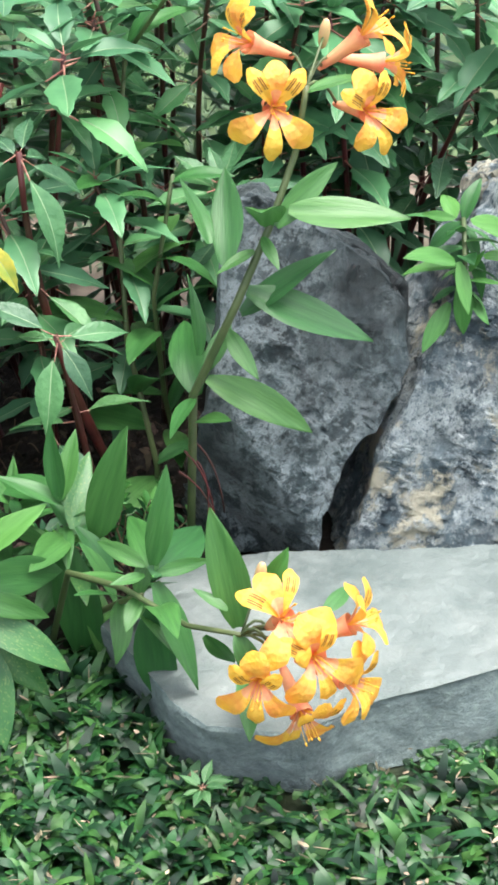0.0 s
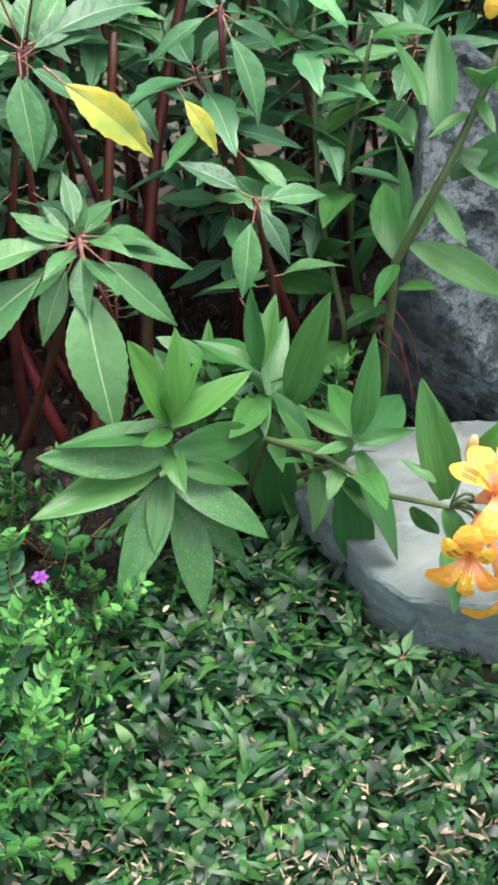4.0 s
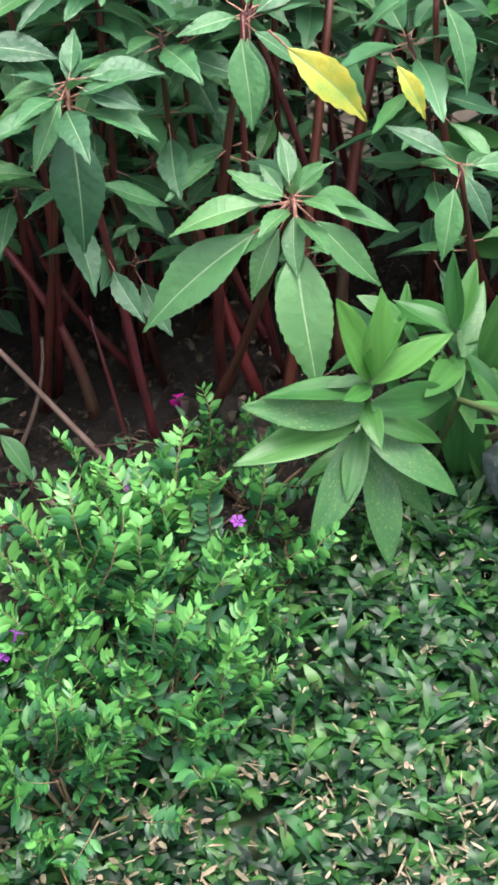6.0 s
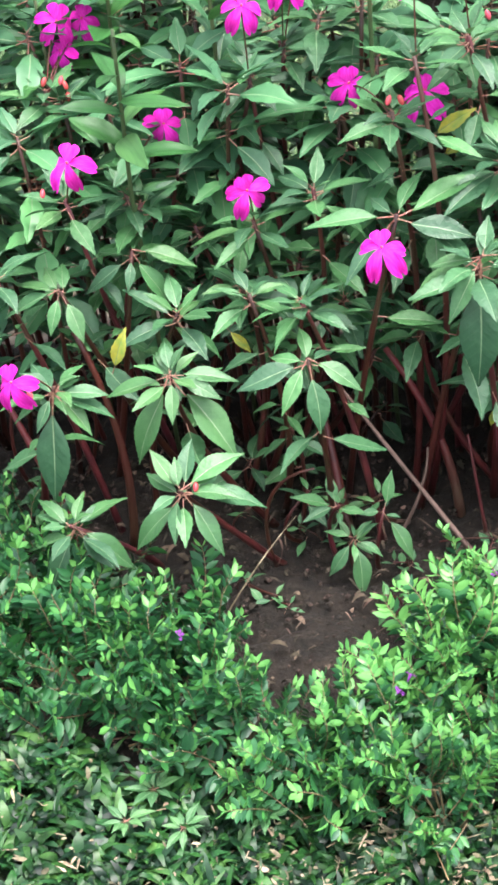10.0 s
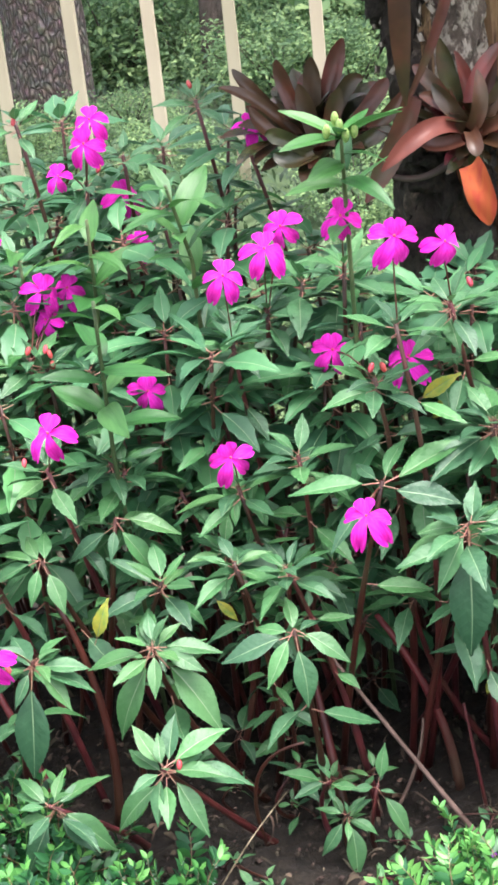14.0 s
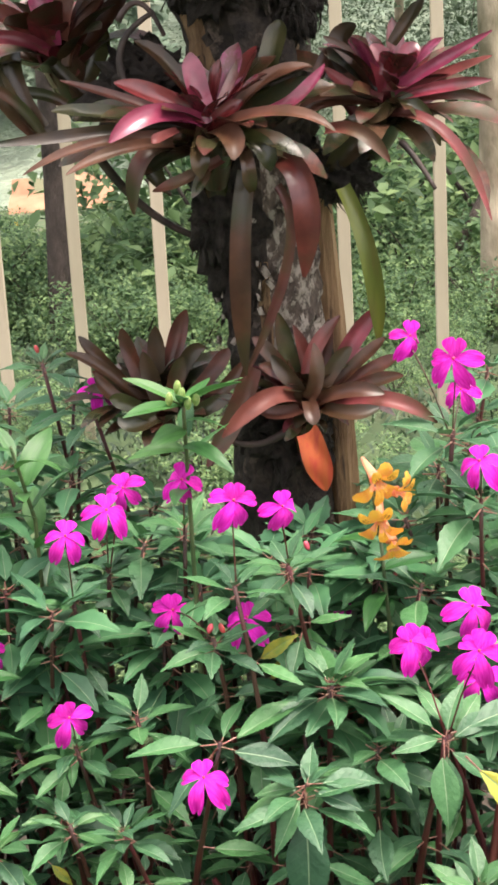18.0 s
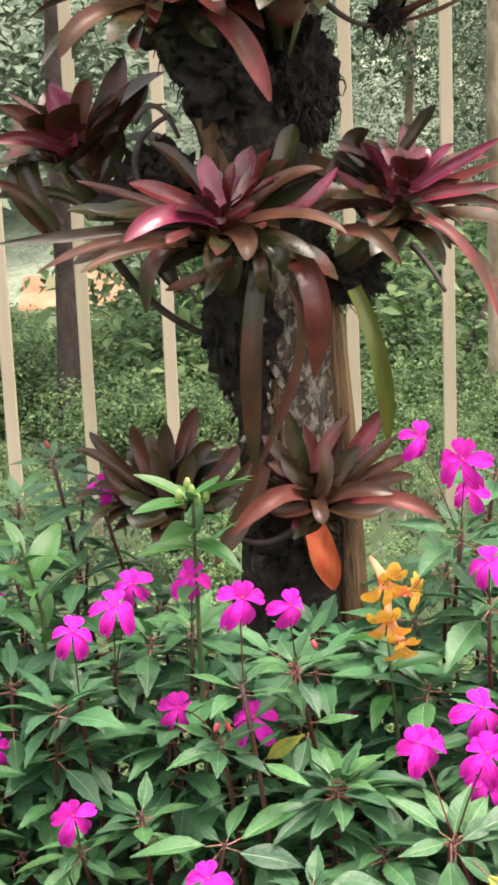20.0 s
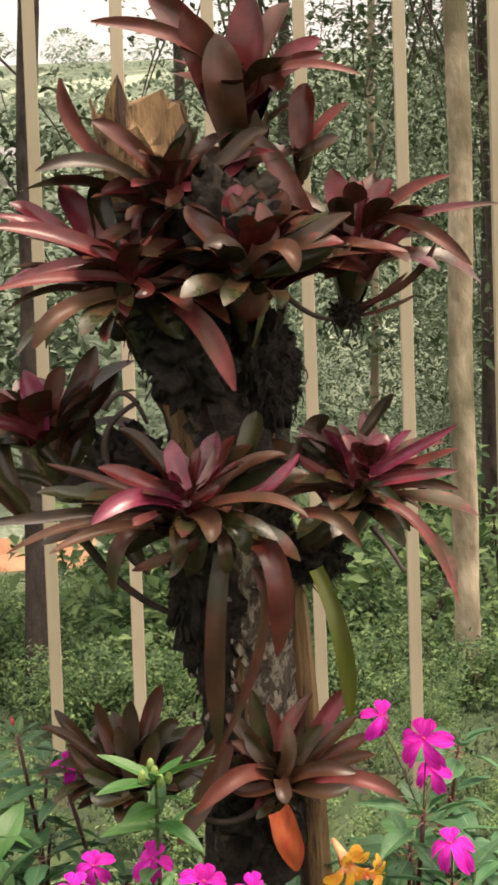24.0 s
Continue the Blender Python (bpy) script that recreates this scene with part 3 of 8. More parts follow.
def standing(name, front, back, mats, label, seed, rough, chip, fold=None):
    lo, hi, crease = upright(front, back, fold)
    ob = rock(name, lo, hi, mats, label, seed, rough, 6, chip=chip)
    if crease:
        x0, z0, x1, z1 = crease
        n = math.hypot(x1 - x0, z1 - z0)
        for v in ob.data.vertices:
            d = ((x1 - x0) * (v.co.z - z0) - (z1 - z0) * (v.co.x - x0)) / n
            if d < 0 and v.co.z < z0 + 0.01 and v.co.y < 1.47:
                v.co.y -= 1.8 * d * max(0.0, 1 - (v.co.y - 1.38) / 0.09)
    return ob


standing("standing_stone", [(0.527, 1.375, 0.0), (0.522, 1.412, 0.152), (0.556, 1.462, 0.262), (0.570, 1.494, 0.384), (0.607, 1.494, 0.388), (0.641, 1.488, 0.352), (0.679, 1.488, 0.338), (0.727, 1.484, 0.292),
     (0.746, 1.464, 0.258), (0.736, 1.438, 0.210), (0.700, 1.432, 0.160), (0.659, 1.414, 0.138), (0.631, 1.394, 0.085), (0.616, 1.384, 0.0)], (0.02, 0.10, -0.01),
     [M_ROCK], "dark grey schist stone leaning upright behind the slab", 7.7, 0.010, 0.5, (0.545, 0.222, 0.622, 0.060))
standing("lichen_stone", [(0.646, 1.388, 0.0), (0.664, 1.400, 0.062), (0.704, 1.422, 0.130), (0.728, 1.430, 0.166), (0.744, 1.440, 0.190), (0.764, 1.446, 0.226), (0.800, 1.462, 0.290), (0.862, 1.494, 0.352), (0.98, 1.49, 0.36), (1.10, 1.44, 0.22), (1.12, 1.37, 0.0)], (0.03, 0.16, -0.02),
     [M_ROCK2], "blue-grey stone blotched with tan lichen", 1.3, 0.012, 0.6)
standing("back_stone", [(0.66, 1.50, 0.0), (0.66, 1.52, 0.30), (0.682, 1.530, 0.324), (0.718, 1.530, 0.302), (0.740, 1.530, 0.282), (0.766, 1.530, 0.247), (0.775, 1.50, 0.0)], (0.0, 0.06, 0.0),
     [M_ROCK], "small dark stone wedged behind the standing stones", 4.4, 0.008, 0.4)


# ---- fence ----
def make_fence():
    fence = thing("fence", None, "cream painted slatted timber fence with a top rail", "fence", m=pose(0, 4.2, 0))
    bm = bmesh.new()
    bmesh.ops.create_cube(bm, size=1)
    bmesh.ops.scale(bm, vec=(0.033, 0.022, 2.35), verts=bm.verts)
    bmesh.ops.bevel(bm, geom=bm.edges[:], offset=0.002, segments=1, affect='EDGES')
    me = bpy.data.meshes.new("fence_slat")
    bm.to_mesh(me)
    bm.free()
    me.materials.append(M_POST)
    rng = random.Random(2)
    xs = [-1.86, -1.655, -1.45, -1.245, -1.047, -0.844, -0.638, -0.4245, -0.1985, 0.045, 0.288, 0.546, 0.797, 1.03, 1.26, 1.5]
    for x in xs:
        under(fence, "slat", me, pose(x, 0, 1.0, 0, rng.uniform(-0.25, 0.25), rng.uniform(-4, 4)))
    for z, n in ((2.19, "top_rail"),):
        bm = bmesh.new()
        bmesh.ops.create_cube(bm, size=1)
        bmesh.ops.scale(bm, vec=(3.8, 0.03, 0.05), verts=bm.verts)
        bmesh.ops.bevel(bm, geom=bm.edges[:], offset=0.003, segments=1, affect='EDGES')
        r = bpy.data.meshes.new(n)
        bm.to_mesh(r)
        bm.free()
        r.materials.append(M_POST)
        under(fence, n, r, pose(-0.2, 0.028, z))


make_fence()


# ---- impatiens ----
def leaf_mesh(name, mat_leaf, droop, fold, teeth=14, wide=0.34, petiole=0.22, seed=0):
    """A serrate lance-shaped leaf of unit length with pale midrib and reddish petiole, along +Y, facing +Z."""
    rng = random.Random(seed)
    vs, fs, ix = [], [], []

    def spine(u):
        a = -droop * u * u
        return Vector((0.03 * math.sin(3 * u + seed), u * (1 - 0.18 * abs(droop) * u), a))

    n = teeth
    for k in range(n + 1):
        u = k / n
        w = wide * 0.5 * (math.sin(math.pi * u ** 0.86) ** 1.22) * (1.2 - 0.28 * u) + 0.004
        tooth = (0.012 if k % 2 else -0.004) * 14 / n
        if k in (0, n):
            tooth = 0
            w = 0.008 if k == 0 else 0.002
        p = spine(u)
        m = 0.0075 * (1 - 0.85 * u) + 0.001
        wob = 0.007 * math.sin(9 * u + seed)
        vs += [p + Vector((-w - tooth, 0.008 * (k % 2), (w * fold) + wob)), p + Vector((-w * 0.5, 0, w * fold * 0.62 + 0.012)), p + Vector((-m, 0, 0)),
               p + Vector((m, 0, 0)), p + Vector((w * 0.5, 0, w * fold * 0.62 + 0.012)), p + Vector((w + tooth, 0.008 * (k % 2), (w * fold) - wob))]
    for k in range(n):
        for c in range(5):
            a = k * 6 + c
            fs.append((a, a + 1, a + 7, a + 6))
            ix.append(1 if c == 2 else 0)
    o = len(vs)
    pv, pf = tube([(0, -petiole, 0.03), (0, -petiole * 0.5, 0.012), (0, 0.01, -0.004)], [0.015, 0.012, 0.009], 5, False)
    vs += pv
    fs += [tuple(a + o for a in f) for f in pf]
    ix += [2] * len(pf)
    vs = [v + Vector((0, petiole, 0)) for v in vs]
    return mesh_of(name, vs, fs, [mat_leaf, M_VEIN, M_PETIOLE], ix)


ILEAF = [leaf_mesh("impatiens_leaf", M_ILEAF, d, fo, seed=i) for i, (d, fo) in enumerate(((0.05, 0.2), (0.2, 0.3), (0.32, 0.2), (0.12, 0.4)))]
IYOUNG = [leaf_mesh("impatiens_young_leaf", M_IYOUNG, d, fo, seed=i + 9) for i, (d, fo) in enumerate(((0.08, 0.25), (0.2, 0.3), (0.34, 0.2)))]
IHERO = [[leaf_mesh("impatiens_leaf", M_ILEAF, 0.16, 0.3, 28, 0.35, 0.24, 21), leaf_mesh("impatiens_leaf", M_ILEAF, 0.26, 0.22, 28, 0.34, 0.24, 22)],
         [leaf_mesh("impatiens_young_leaf", M_IYOUNG, 0.16, 0.3, 28, 0.36, 0.24, 23), leaf_mesh("impatiens_young_leaf", M_IYOUNG, 0.26, 0.22, 28, 0.34, 0.24, 24)],
         [leaf_mesh("impatiens_young_leaf", M_IYOUNG, 0.16, 0.3, 28, 0.34, 0.30, 25), leaf_mesh("impatiens_young_leaf", M_IYOUNG, 0.26, 0.22, 28, 0.33, 0.30, 26)]]
IYELLOW = leaf_mesh("yellowing_leaf", M_IYELLOW, 0.25, 0.3, seed=3)


def petal_mesh(name, wide, arch, notch, m):
    """An oval petal of unit length along +Y, narrow at its foot, grooved along the middle, with a wavy rim."""
    vs, fs = [], []
    n, c = 8, 6
    for k in range(n + 1):
        u = k / n
        w = wide * 0.5 * (0.16 + 0.84 * math.sin(math.pi * min(1, 0.02 + 0.93 * u) ** 1.5) ** 0.8)
        for s in range(c + 1):
            q = 2 * s / c - 1
            y = u - notch * max(0, 1 - abs(q) * 2.5) * max(0, (u - 0.7) / 0.3)
            vs.append((q * w, y, 0.12 * math.sin(u * 3.0) - arch * u * u + 0.18 * abs(q) * w * (1.4 - u) + 0.02 * math.sin(8 * q + 6 * u) * u))
    for k in range(n):
        for s in range(c):
            a = k * (c + 1) + s
            fs.append((a, a + 1, a + c + 2, a + c + 1))
    return mesh_of(name, vs, fs, [m])


PETAL_TOP = petal_mesh("upper_petal", 1.35, -0.20, 0.16, M_MAGENTA)
PETAL_WING = petal_mesh("side_petal", 0.62, 0.34, 0.10, M_MAGENTA)
PETAL_LOW = petal_mesh("lower_petal", 0.54, 0.42, 0.14, M_MAGENTA)


def ball_mesh(name, m, rx=1, ry=1, rz=1, seg=8, ring=6):
    vs, fs = [(0, 0, rz)], []
    for j in range(1, ring):
        for i in range(seg):
            a, b = 2 * math.pi * i / seg, math.pi * j / ring
            vs.append((rx * math.sin(b) * math.cos(a), ry * math.sin(b) * math.sin(a), rz * math.cos(b)))
    vs.append((0, 0, -rz))
    for i in range(seg):
        fs.append((0, 1 + i, 1 + (i + 1) % seg))
        fs.append((len(vs) - 1, len(vs) - 1 - seg + (i + 1) % seg, len(vs) - 1 - seg + i))
    for j in range(ring - 2):
        for i in range(seg):
            a, b = 1 + j * seg, 1 + (j + 1) * seg
            fs.append((a + i, b + i, b + (i + 1) % seg, a + (i + 1) % seg))
    return mesh_of(name, vs, fs, [m])


EYE = ball_mesh("flower_eye", M_EYE, 0.035, 0.035, 0.05)
BUD = ball_mesh("bud", M_BUD, 0.55, 0.55, 1.0)


def flower(parent, base, facing, size, rng, spread=1.0):
    """Five-petalled flower under a plant: an eye with petals round it, facing the given way."""
    m = frame_to(base, facing, (0, 0, 1), size * 0.92) @ Matrix.Rotation(radians(-90), 4, 'X')
    eye = under(parent, "flower", EYE, m, "magenta five-petalled flower")
    shut = (1 - spread) * 55
    twist = rng.uniform(-20, 20)
    for a, tip, size_p, me in ((180, 10, 0.36, PETAL_TOP), (98, -14, 0.54, PETAL_WING), (-98, -14, 0.54, PETAL_WING), (31, -24, 0.66, PETAL_LOW), (-31, -18, 0.66, PETAL_LOW)):
        a += twist + rng.uniform(-9, 9)
        tip += rng.uniform(-14, 12) - shut
        under(eye, "petal", me, Matrix.Rotation(radians(a), 4, 'Z') @ Matrix.Rotation(radians(tip), 4, 'X') @ Matrix.Scale(size_p * rng.uniform(0.88, 1.1), 4) @ Matrix.Translation((0, 0.03, 0)))
    return eye


def whorl(parent, p, axis, n, size, rng, young=0.0, spread=(-12, 48), toward=None, skip_back=False):
    """Leaves round a node; the upper ones small and steep, the lower ones long and drooping."""
    p, axis = Vector(p), Vector(axis).normalized()
    a0 = rng.uniform(0, 6.28)
    for k in range(n):
        a = a0 + 2.399 * k + rng.uniform(-0.2, 0.2)
        f = k / max(1, n - 1)
        el = radians(spread[1] + (spread[0] - spread[1]) * f + rng.uniform(-9, 9))
        d = Vector((math.cos(a) * math.cos(el), math.sin(a) * math.cos(el), math.sin(el)))
        d = Matrix.Rotation(Vector((0, 0, 1)).angle(axis, 0), 3, Vector((0, 0, 1)).cross(axis) if Vector((0, 0, 1)).cross(axis).length > 1e-3 else Vector((1, 0, 0))) @ d
        s = size * (0.55 + 0.5 * min(1, f * 1.6)) * rng.uniform(0.85, 1.1)
        y = rng.random() < young * (1.3 - 0.6 * f)
        me = rng.choice(IYOUNG if y else ILEAF)
        under(parent, "leaf", me, frame_to(p - axis * (0.018 * f), d, (0, 0, 1), s, rng.uniform(-0.35, 0.35)))


GROUP_I = "impatiens canes in the bed"


def cane(base, top, size=0.095, n=9, young=0.1, flowers=(), nodes=(), seed=0, r=0.0038, sag=None, buds=0, leaves=(), label="red-stemmed impatiens with toothed dark green leaves"):
    """One impatiens cane: stem, leaves in whorls, flowers on pedicels, buds."""
    rng = random.Random(seed)
    base, top = Vector(base), Vector(top)
    size *= 0.86
    ob = thing("impatiens", None, label, "flowering plant", GROUP_I, Matrix.Translation(base))
    t = top - base
    s = Vector(sag) if sag else Vector((rng.uniform(-0.03, 0.03), rng.uniform(-0.03, 0.03), 0))
    pts = bow((0, 0, -0.01), t, s, 9)
    vs, fs = tube(pts, [r * (1.35 - 0.75 * i / 9) * (1.18 if i % 3 == 0 else 1) for i in range(10)], 7)
    ix = [0] * len(fs)
    ends = []
    for fp in flowers:
        e = Vector(fp[0]) - base
        face = Vector(fp[1]) if len(fp) > 1 and fp[1] else Vector((rng.uniform(-0.6, 0.6), -1, rng.uniform(0.5, 1.5)))
        back = e - face.normalized() * 0.012
        pv, pf = tube(bow(t - (pts[-1] - pts[-2]) * 0.2, back, (0, 0, 0.012), 5), 0.0010, 5)
        under(ob, "pedicel", mesh_of("pedicel", pv, pf, [M_OLDCANE]))
        ends.append((e, face, fp[2] if len(fp) > 2 else 0.056))
    under(ob, "stem", mesh_of("impatiens_stem", vs, fs, [M_CANE]))
    ax = (pts[-1] - pts[-2]).normalized()
    if n:
        whorl(ob, t, ax * 0.5 + Vector((0, 0, 0.6)), n, size, rng, young)
    for u, k, sz in nodes:
        i = min(8, int(u * 9))
        whorl(ob, pts[i].lerp(pts[i + 1], u * 9 - i), (0, 0, 1), k, sz * 0.88, rng, young * 0.5, (-22, 18))
    for tip, y in leaves:
        d = Vector(tip) - top
        me = rng.choice(IHERO[y])
        under(ob, "leaf", me, frame_to(t - ax * rng.uniform(0, 0.012), d, (rng.uniform(-0.25, 0.25), -0.35, 1), d.length / (1.21, 1.21, 1.28)[y], rng.uniform(-0.25, 0.25)) @ Matrix.Diagonal((rng.uniform(0.86, 1.06), 1, 1, 1)))
    for e, face, sz in ends:
        flower(ob, e, face, sz, rng)
    for k in range(buds):
        q = t + Vector((rng.uniform(-0.025, 0.025), rng.uniform(-0.03, 0.005), rng.uniform(0.0, 0.03)))
        under(ob, "bud", BUD, frame_to(q, (rng.uniform(-1, 1), -0.6, 0.5), (0, 0, 1), 0.006), "pointed red flower bud")
    return ob


# the canes of the bed, front to back
cane((-0.343, 1.528, 0), (-0.280, 1.496, 0.334), 0.070, 12, 0.40, nodes=[(0.82, 4, 0.063), (0.60, 3, 0.056)], seed=1)
cane((-0.238, 1.584, 0), (-0.213, 1.545, 0.346), 0.057, 10, 0.10, nodes=[(0.82, 4, 0.052), (0.60, 3, 0.046)], seed=2)
cane((-0.623, 1.618, 0), (-0.519, 1.550, 0.367), 0.066, 12, 0.40, nodes=[(0.82, 4, 0.059), (0.60, 3, 0.052)], seed=3)
cane((-0.244, 1.725, 0), (-0.344, 1.609, 0.439), 0.066, 12, 0.20, nodes=[(0.82, 4, 0.059), (0.60, 3, 0.052)], seed=4)
cane((-0.209, 1.704, 0), (-0.273, 1.657, 0.364), 0.066, 12, 0.20, nodes=[(0.82, 4, 0.059), (0.60, 3, 0.052)], seed=5)
cane((-0.016, 1.591, 0), (-0.025, 1.538, 0.551), 0.061, 10, 0.00, flowers=[((-0.074, 1.642, 0.544), None, 0.056), ((0.012, 1.619, 0.540), None, 0.056)], nodes=[(0.88, 4, 0.058), (0.72, 4, 0.061), (0.52, 3, 0.055)], buds=2, seed=6)
cane((-0.224, 1.675, 0), (-0.145, 1.642, 0.319), 0.070, 11, 0.10, nodes=[(0.82, 4, 0.063), (0.60, 3, 0.056)], seed=7)
cane((-0.160, 1.722, 0), (-0.091, 1.591, 0.292), 0.070, 11, 0.05, seed=8)
cane((-0.324, 1.663, 0), (-0.403, 1.546, 0.461), 0.066, 11, 0.20, flowers=[((-0.381, 1.492, 0.530), None, 0.060)], nodes=[(0.82, 4, 0.059), (0.60, 3, 0.052)], buds=1, seed=9)
cane((-0.119, 1.612, 0), (-0.191, 1.569, 0.413), 0.070, 11, 0.10, flowers=[((-0.191, 1.538, 0.465), None, 0.056)], nodes=[(0.82, 4, 0.063), (0.60, 3, 0.056)], seed=10)
cane((-0.487, 1.795, 0), (-0.441, 1.700, 0.532), 0.070, 11, 0.20, flowers=[((-0.425, 1.746, 0.601), None, 0.055), ((-0.401, 1.779, 0.591), None, 0.055), ((-0.428, 1.754, 0.561), None, 0.050)], nodes=[(0.88, 4, 0.066), (0.72, 4, 0.070), (0.52, 3, 0.063)], buds=2, seed=11)
cane((-0.285, 1.795, 0), (-0.341, 1.672, 0.443), 0.066, 11, 0.10, flowers=[((-0.296, 1.657, 0.500), None, 0.050)], nodes=[(0.82, 4, 0.059), (0.60, 3, 0.052)], seed=12)
cane((-0.100, 1.692, 0), (-0.191, 1.662, 0.557), 0.057, 10, 0.10, flowers=[((-0.185, 1.601, 0.657), None, 0.056)], nodes=[(0.88, 4, 0.055), (0.72, 4, 0.057), (0.52, 3, 0.052)], seed=13)
cane((-0.127, 1.826, 0), (-0.152, 1.725, 0.565), 0.061, 10, 0.10, flowers=[((-0.141, 1.644, 0.670), None, 0.056), ((-0.128, 1.726, 0.668), None, 0.053)], nodes=[(0.88, 4, 0.058), (0.72, 4, 0.061), (0.52, 3, 0.055)], seed=14)
cane((0.002, 1.578, 0), (0.001, 1.537, 0.614), 0.070, 10, 0.05, flowers=[((0.006, 1.539, 0.710), None, 0.060)], nodes=[(0.88, 4, 0.066), (0.72, 4, 0.070), (0.52, 3, 0.063)], seed=15)
cane((-0.062, 1.723, 0), (-0.056, 1.692, 0.626), 0.070, 11, 0.00, flowers=[((-0.053, 1.640, 0.703), None, 0.056)], nodes=[(0.88, 4, 0.066), (0.72, 4, 0.070), (0.52, 3, 0.063)], seed=16)
cane((0.165, 1.712, 0), (0.061, 1.588, 0.612), 0.070, 11, 0.05, flowers=[((0.058, 1.557, 0.694), None, 0.050)], nodes=[(0.88, 4, 0.066), (0.72, 4, 0.070), (0.52, 3, 0.063)], seed=17)
cane((-0.372, 1.956, 0), (-0.383, 1.900, 0.688), 0.066, 10, 0.10, flowers=[((-0.369, 1.850, 0.750), None, 0.056), ((-0.368, 1.900, 0.767), None, 0.050), ((-0.407, 1.850, 0.712), None, 0.040)], nodes=[(0.88, 4, 0.062), (0.72, 4, 0.066), (0.52, 3, 0.059)], buds=1, seed=18)
cane((-0.221, 1.939, 0), (-0.319, 1.850, 0.596), 0.074, 11, 0.05, flowers=[((-0.317, 1.850, 0.618), None, 0.045)], nodes=[(0.88, 4, 0.070), (0.72, 4, 0.074), (0.52, 3, 0.066)], seed=19)
cane((-0.088, 1.980, 0), (-0.180, 1.950, 0.706), 0.074, 11, 0.05, flowers=[((-0.172, 1.950, 0.731), None, 0.050)], nodes=[(0.88, 4, 0.070), (0.72, 4, 0.074), (0.52, 3, 0.066)], seed=20)
cane((-0.538, 1.870, 0), (-0.540, 1.800, 0.665), 0.074, 11, 0.10, flowers=[((-0.532, 1.800, 0.704), None, 0.060)], nodes=[(0.88, 4, 0.070), (0.72, 4, 0.074), (0.52, 3, 0.066)], seed=21)
cane((-0.438, 1.972, 0), (-0.462, 1.900, 0.772), 0.057, 11, 0.10, nodes=[(0.88, 4, 0.055), (0.72, 4, 0.057), (0.52, 3, 0.052)], buds=1, seed=22)
cane((-0.422, 1.980, 0), (-0.341, 1.950, 0.704), 0.066, 11, 0.10, nodes=[(0.88, 4, 0.062), (0.72, 4, 0.066), (0.52, 3, 0.059)], seed=23)
cane((-0.171, 1.980, 0), (-0.246, 2.000, 0.756), 0.061, 11, 0.10, nodes=[(0.88, 4, 0.058), (0.72, 4, 0.061), (0.52, 3, 0.055)], buds=1, seed=24)
cane((-0.375, 1.980, 0), (-0.266, 1.950, 0.657), 0.070, 11, 0.10, nodes=[(0.88, 4, 0.066), (0.72, 4, 0.070), (0.52, 3, 0.063)], seed=25)
cane((-0.583, 1.462, 0), (-0.530, 1.378, 0.347), 0.074, 11, 0.20, flowers=[((-0.536, 1.360, 0.386), None, 0.056)], nodes=[(0.82, 4, 0.066), (0.60, 3, 0.059)], seed=26)
cane((-0.605, 1.553, 0), (-0.598, 1.492, 0.389), 0.066, 10, 0.10, flowers=[((-0.594, 1.427, 0.379), None, 0.056)], nodes=[(0.82, 4, 0.059), (0.60, 3, 0.052)], buds=2, seed=27)
cane((-0.424, 1.893, 0), (-0.543, 1.850, 0.584), 0.074, 11, 0.10, flowers=[((-0.546, 1.800, 0.653), None, 0.050), ((-0.503, 1.800, 0.654), None, 0.050), ((-0.558, 1.800, 0.602), None, 0.050)], nodes=[(0.88, 4, 0.070), (0.72, 4, 0.074), (0.52, 3, 0.066)], buds=1, seed=28)
cane((-0.582, 1.719, 0), (-0.561, 1.675, 0.508), 0.070, 11, 0.20, nodes=[(0.88, 4, 0.066), (0.72, 4, 0.070), (0.52, 3, 0.063)], buds=3, seed=29)
cane((-0.391, 1.752, 0), (-0.423, 1.699, 0.519), 0.070, 11, 0.10, nodes=[(0.88, 4, 0.066), (0.72, 4, 0.070), (0.52, 3, 0.063)], buds=2, seed=30)
cane((-0.579, 1.720, 0), (-0.544, 1.610, 0.448), 0.066, 11, 0.20, nodes=[(0.82, 4, 0.059), (0.60, 3, 0.052)], buds=1, seed=31)
cane((-0.370, 1.696, 0), (-0.327, 1.609, 0.422), 0.074, 11, 0.10, nodes=[(0.82, 4, 0.066), (0.60, 3, 0.059)], seed=32)
cane((-0.390, 1.519, 0), (-0.487, 1.487, 0.400), 0.070, 11, 0.30, nodes=[(0.82, 4, 0.063), (0.60, 3, 0.056)], seed=33)
cane((-0.715, 1.672, 0), (-0.610, 1.625, 0.474), 0.066, 11, 0.10, nodes=[(0.82, 4, 0.059), (0.60, 3, 0.052)], buds=1, seed=34)
cane((-0.484, 1.901, 0), (-0.548, 1.807, 0.484), 0.066, 10, 0.10, nodes=[(0.82, 4, 0.059), (0.60, 3, 0.052)], seed=35)
cane((-0.421, 1.980, 0), (-0.358, 2.000, 0.620), 0.074, 11, 0.10, flowers=[((-0.353, 1.980, 0.644), None, 0.060)], nodes=[(0.88, 4, 0.070), (0.72, 4, 0.074), (0.52, 3, 0.066)], buds=1, seed=36)
cane((-0.216, 1.623, 0), (-0.139, 1.548, 0.314), 0.070, 11, 0.05, nodes=[(0.82, 4, 0.063), (0.60, 3, 0.056)], seed=37)
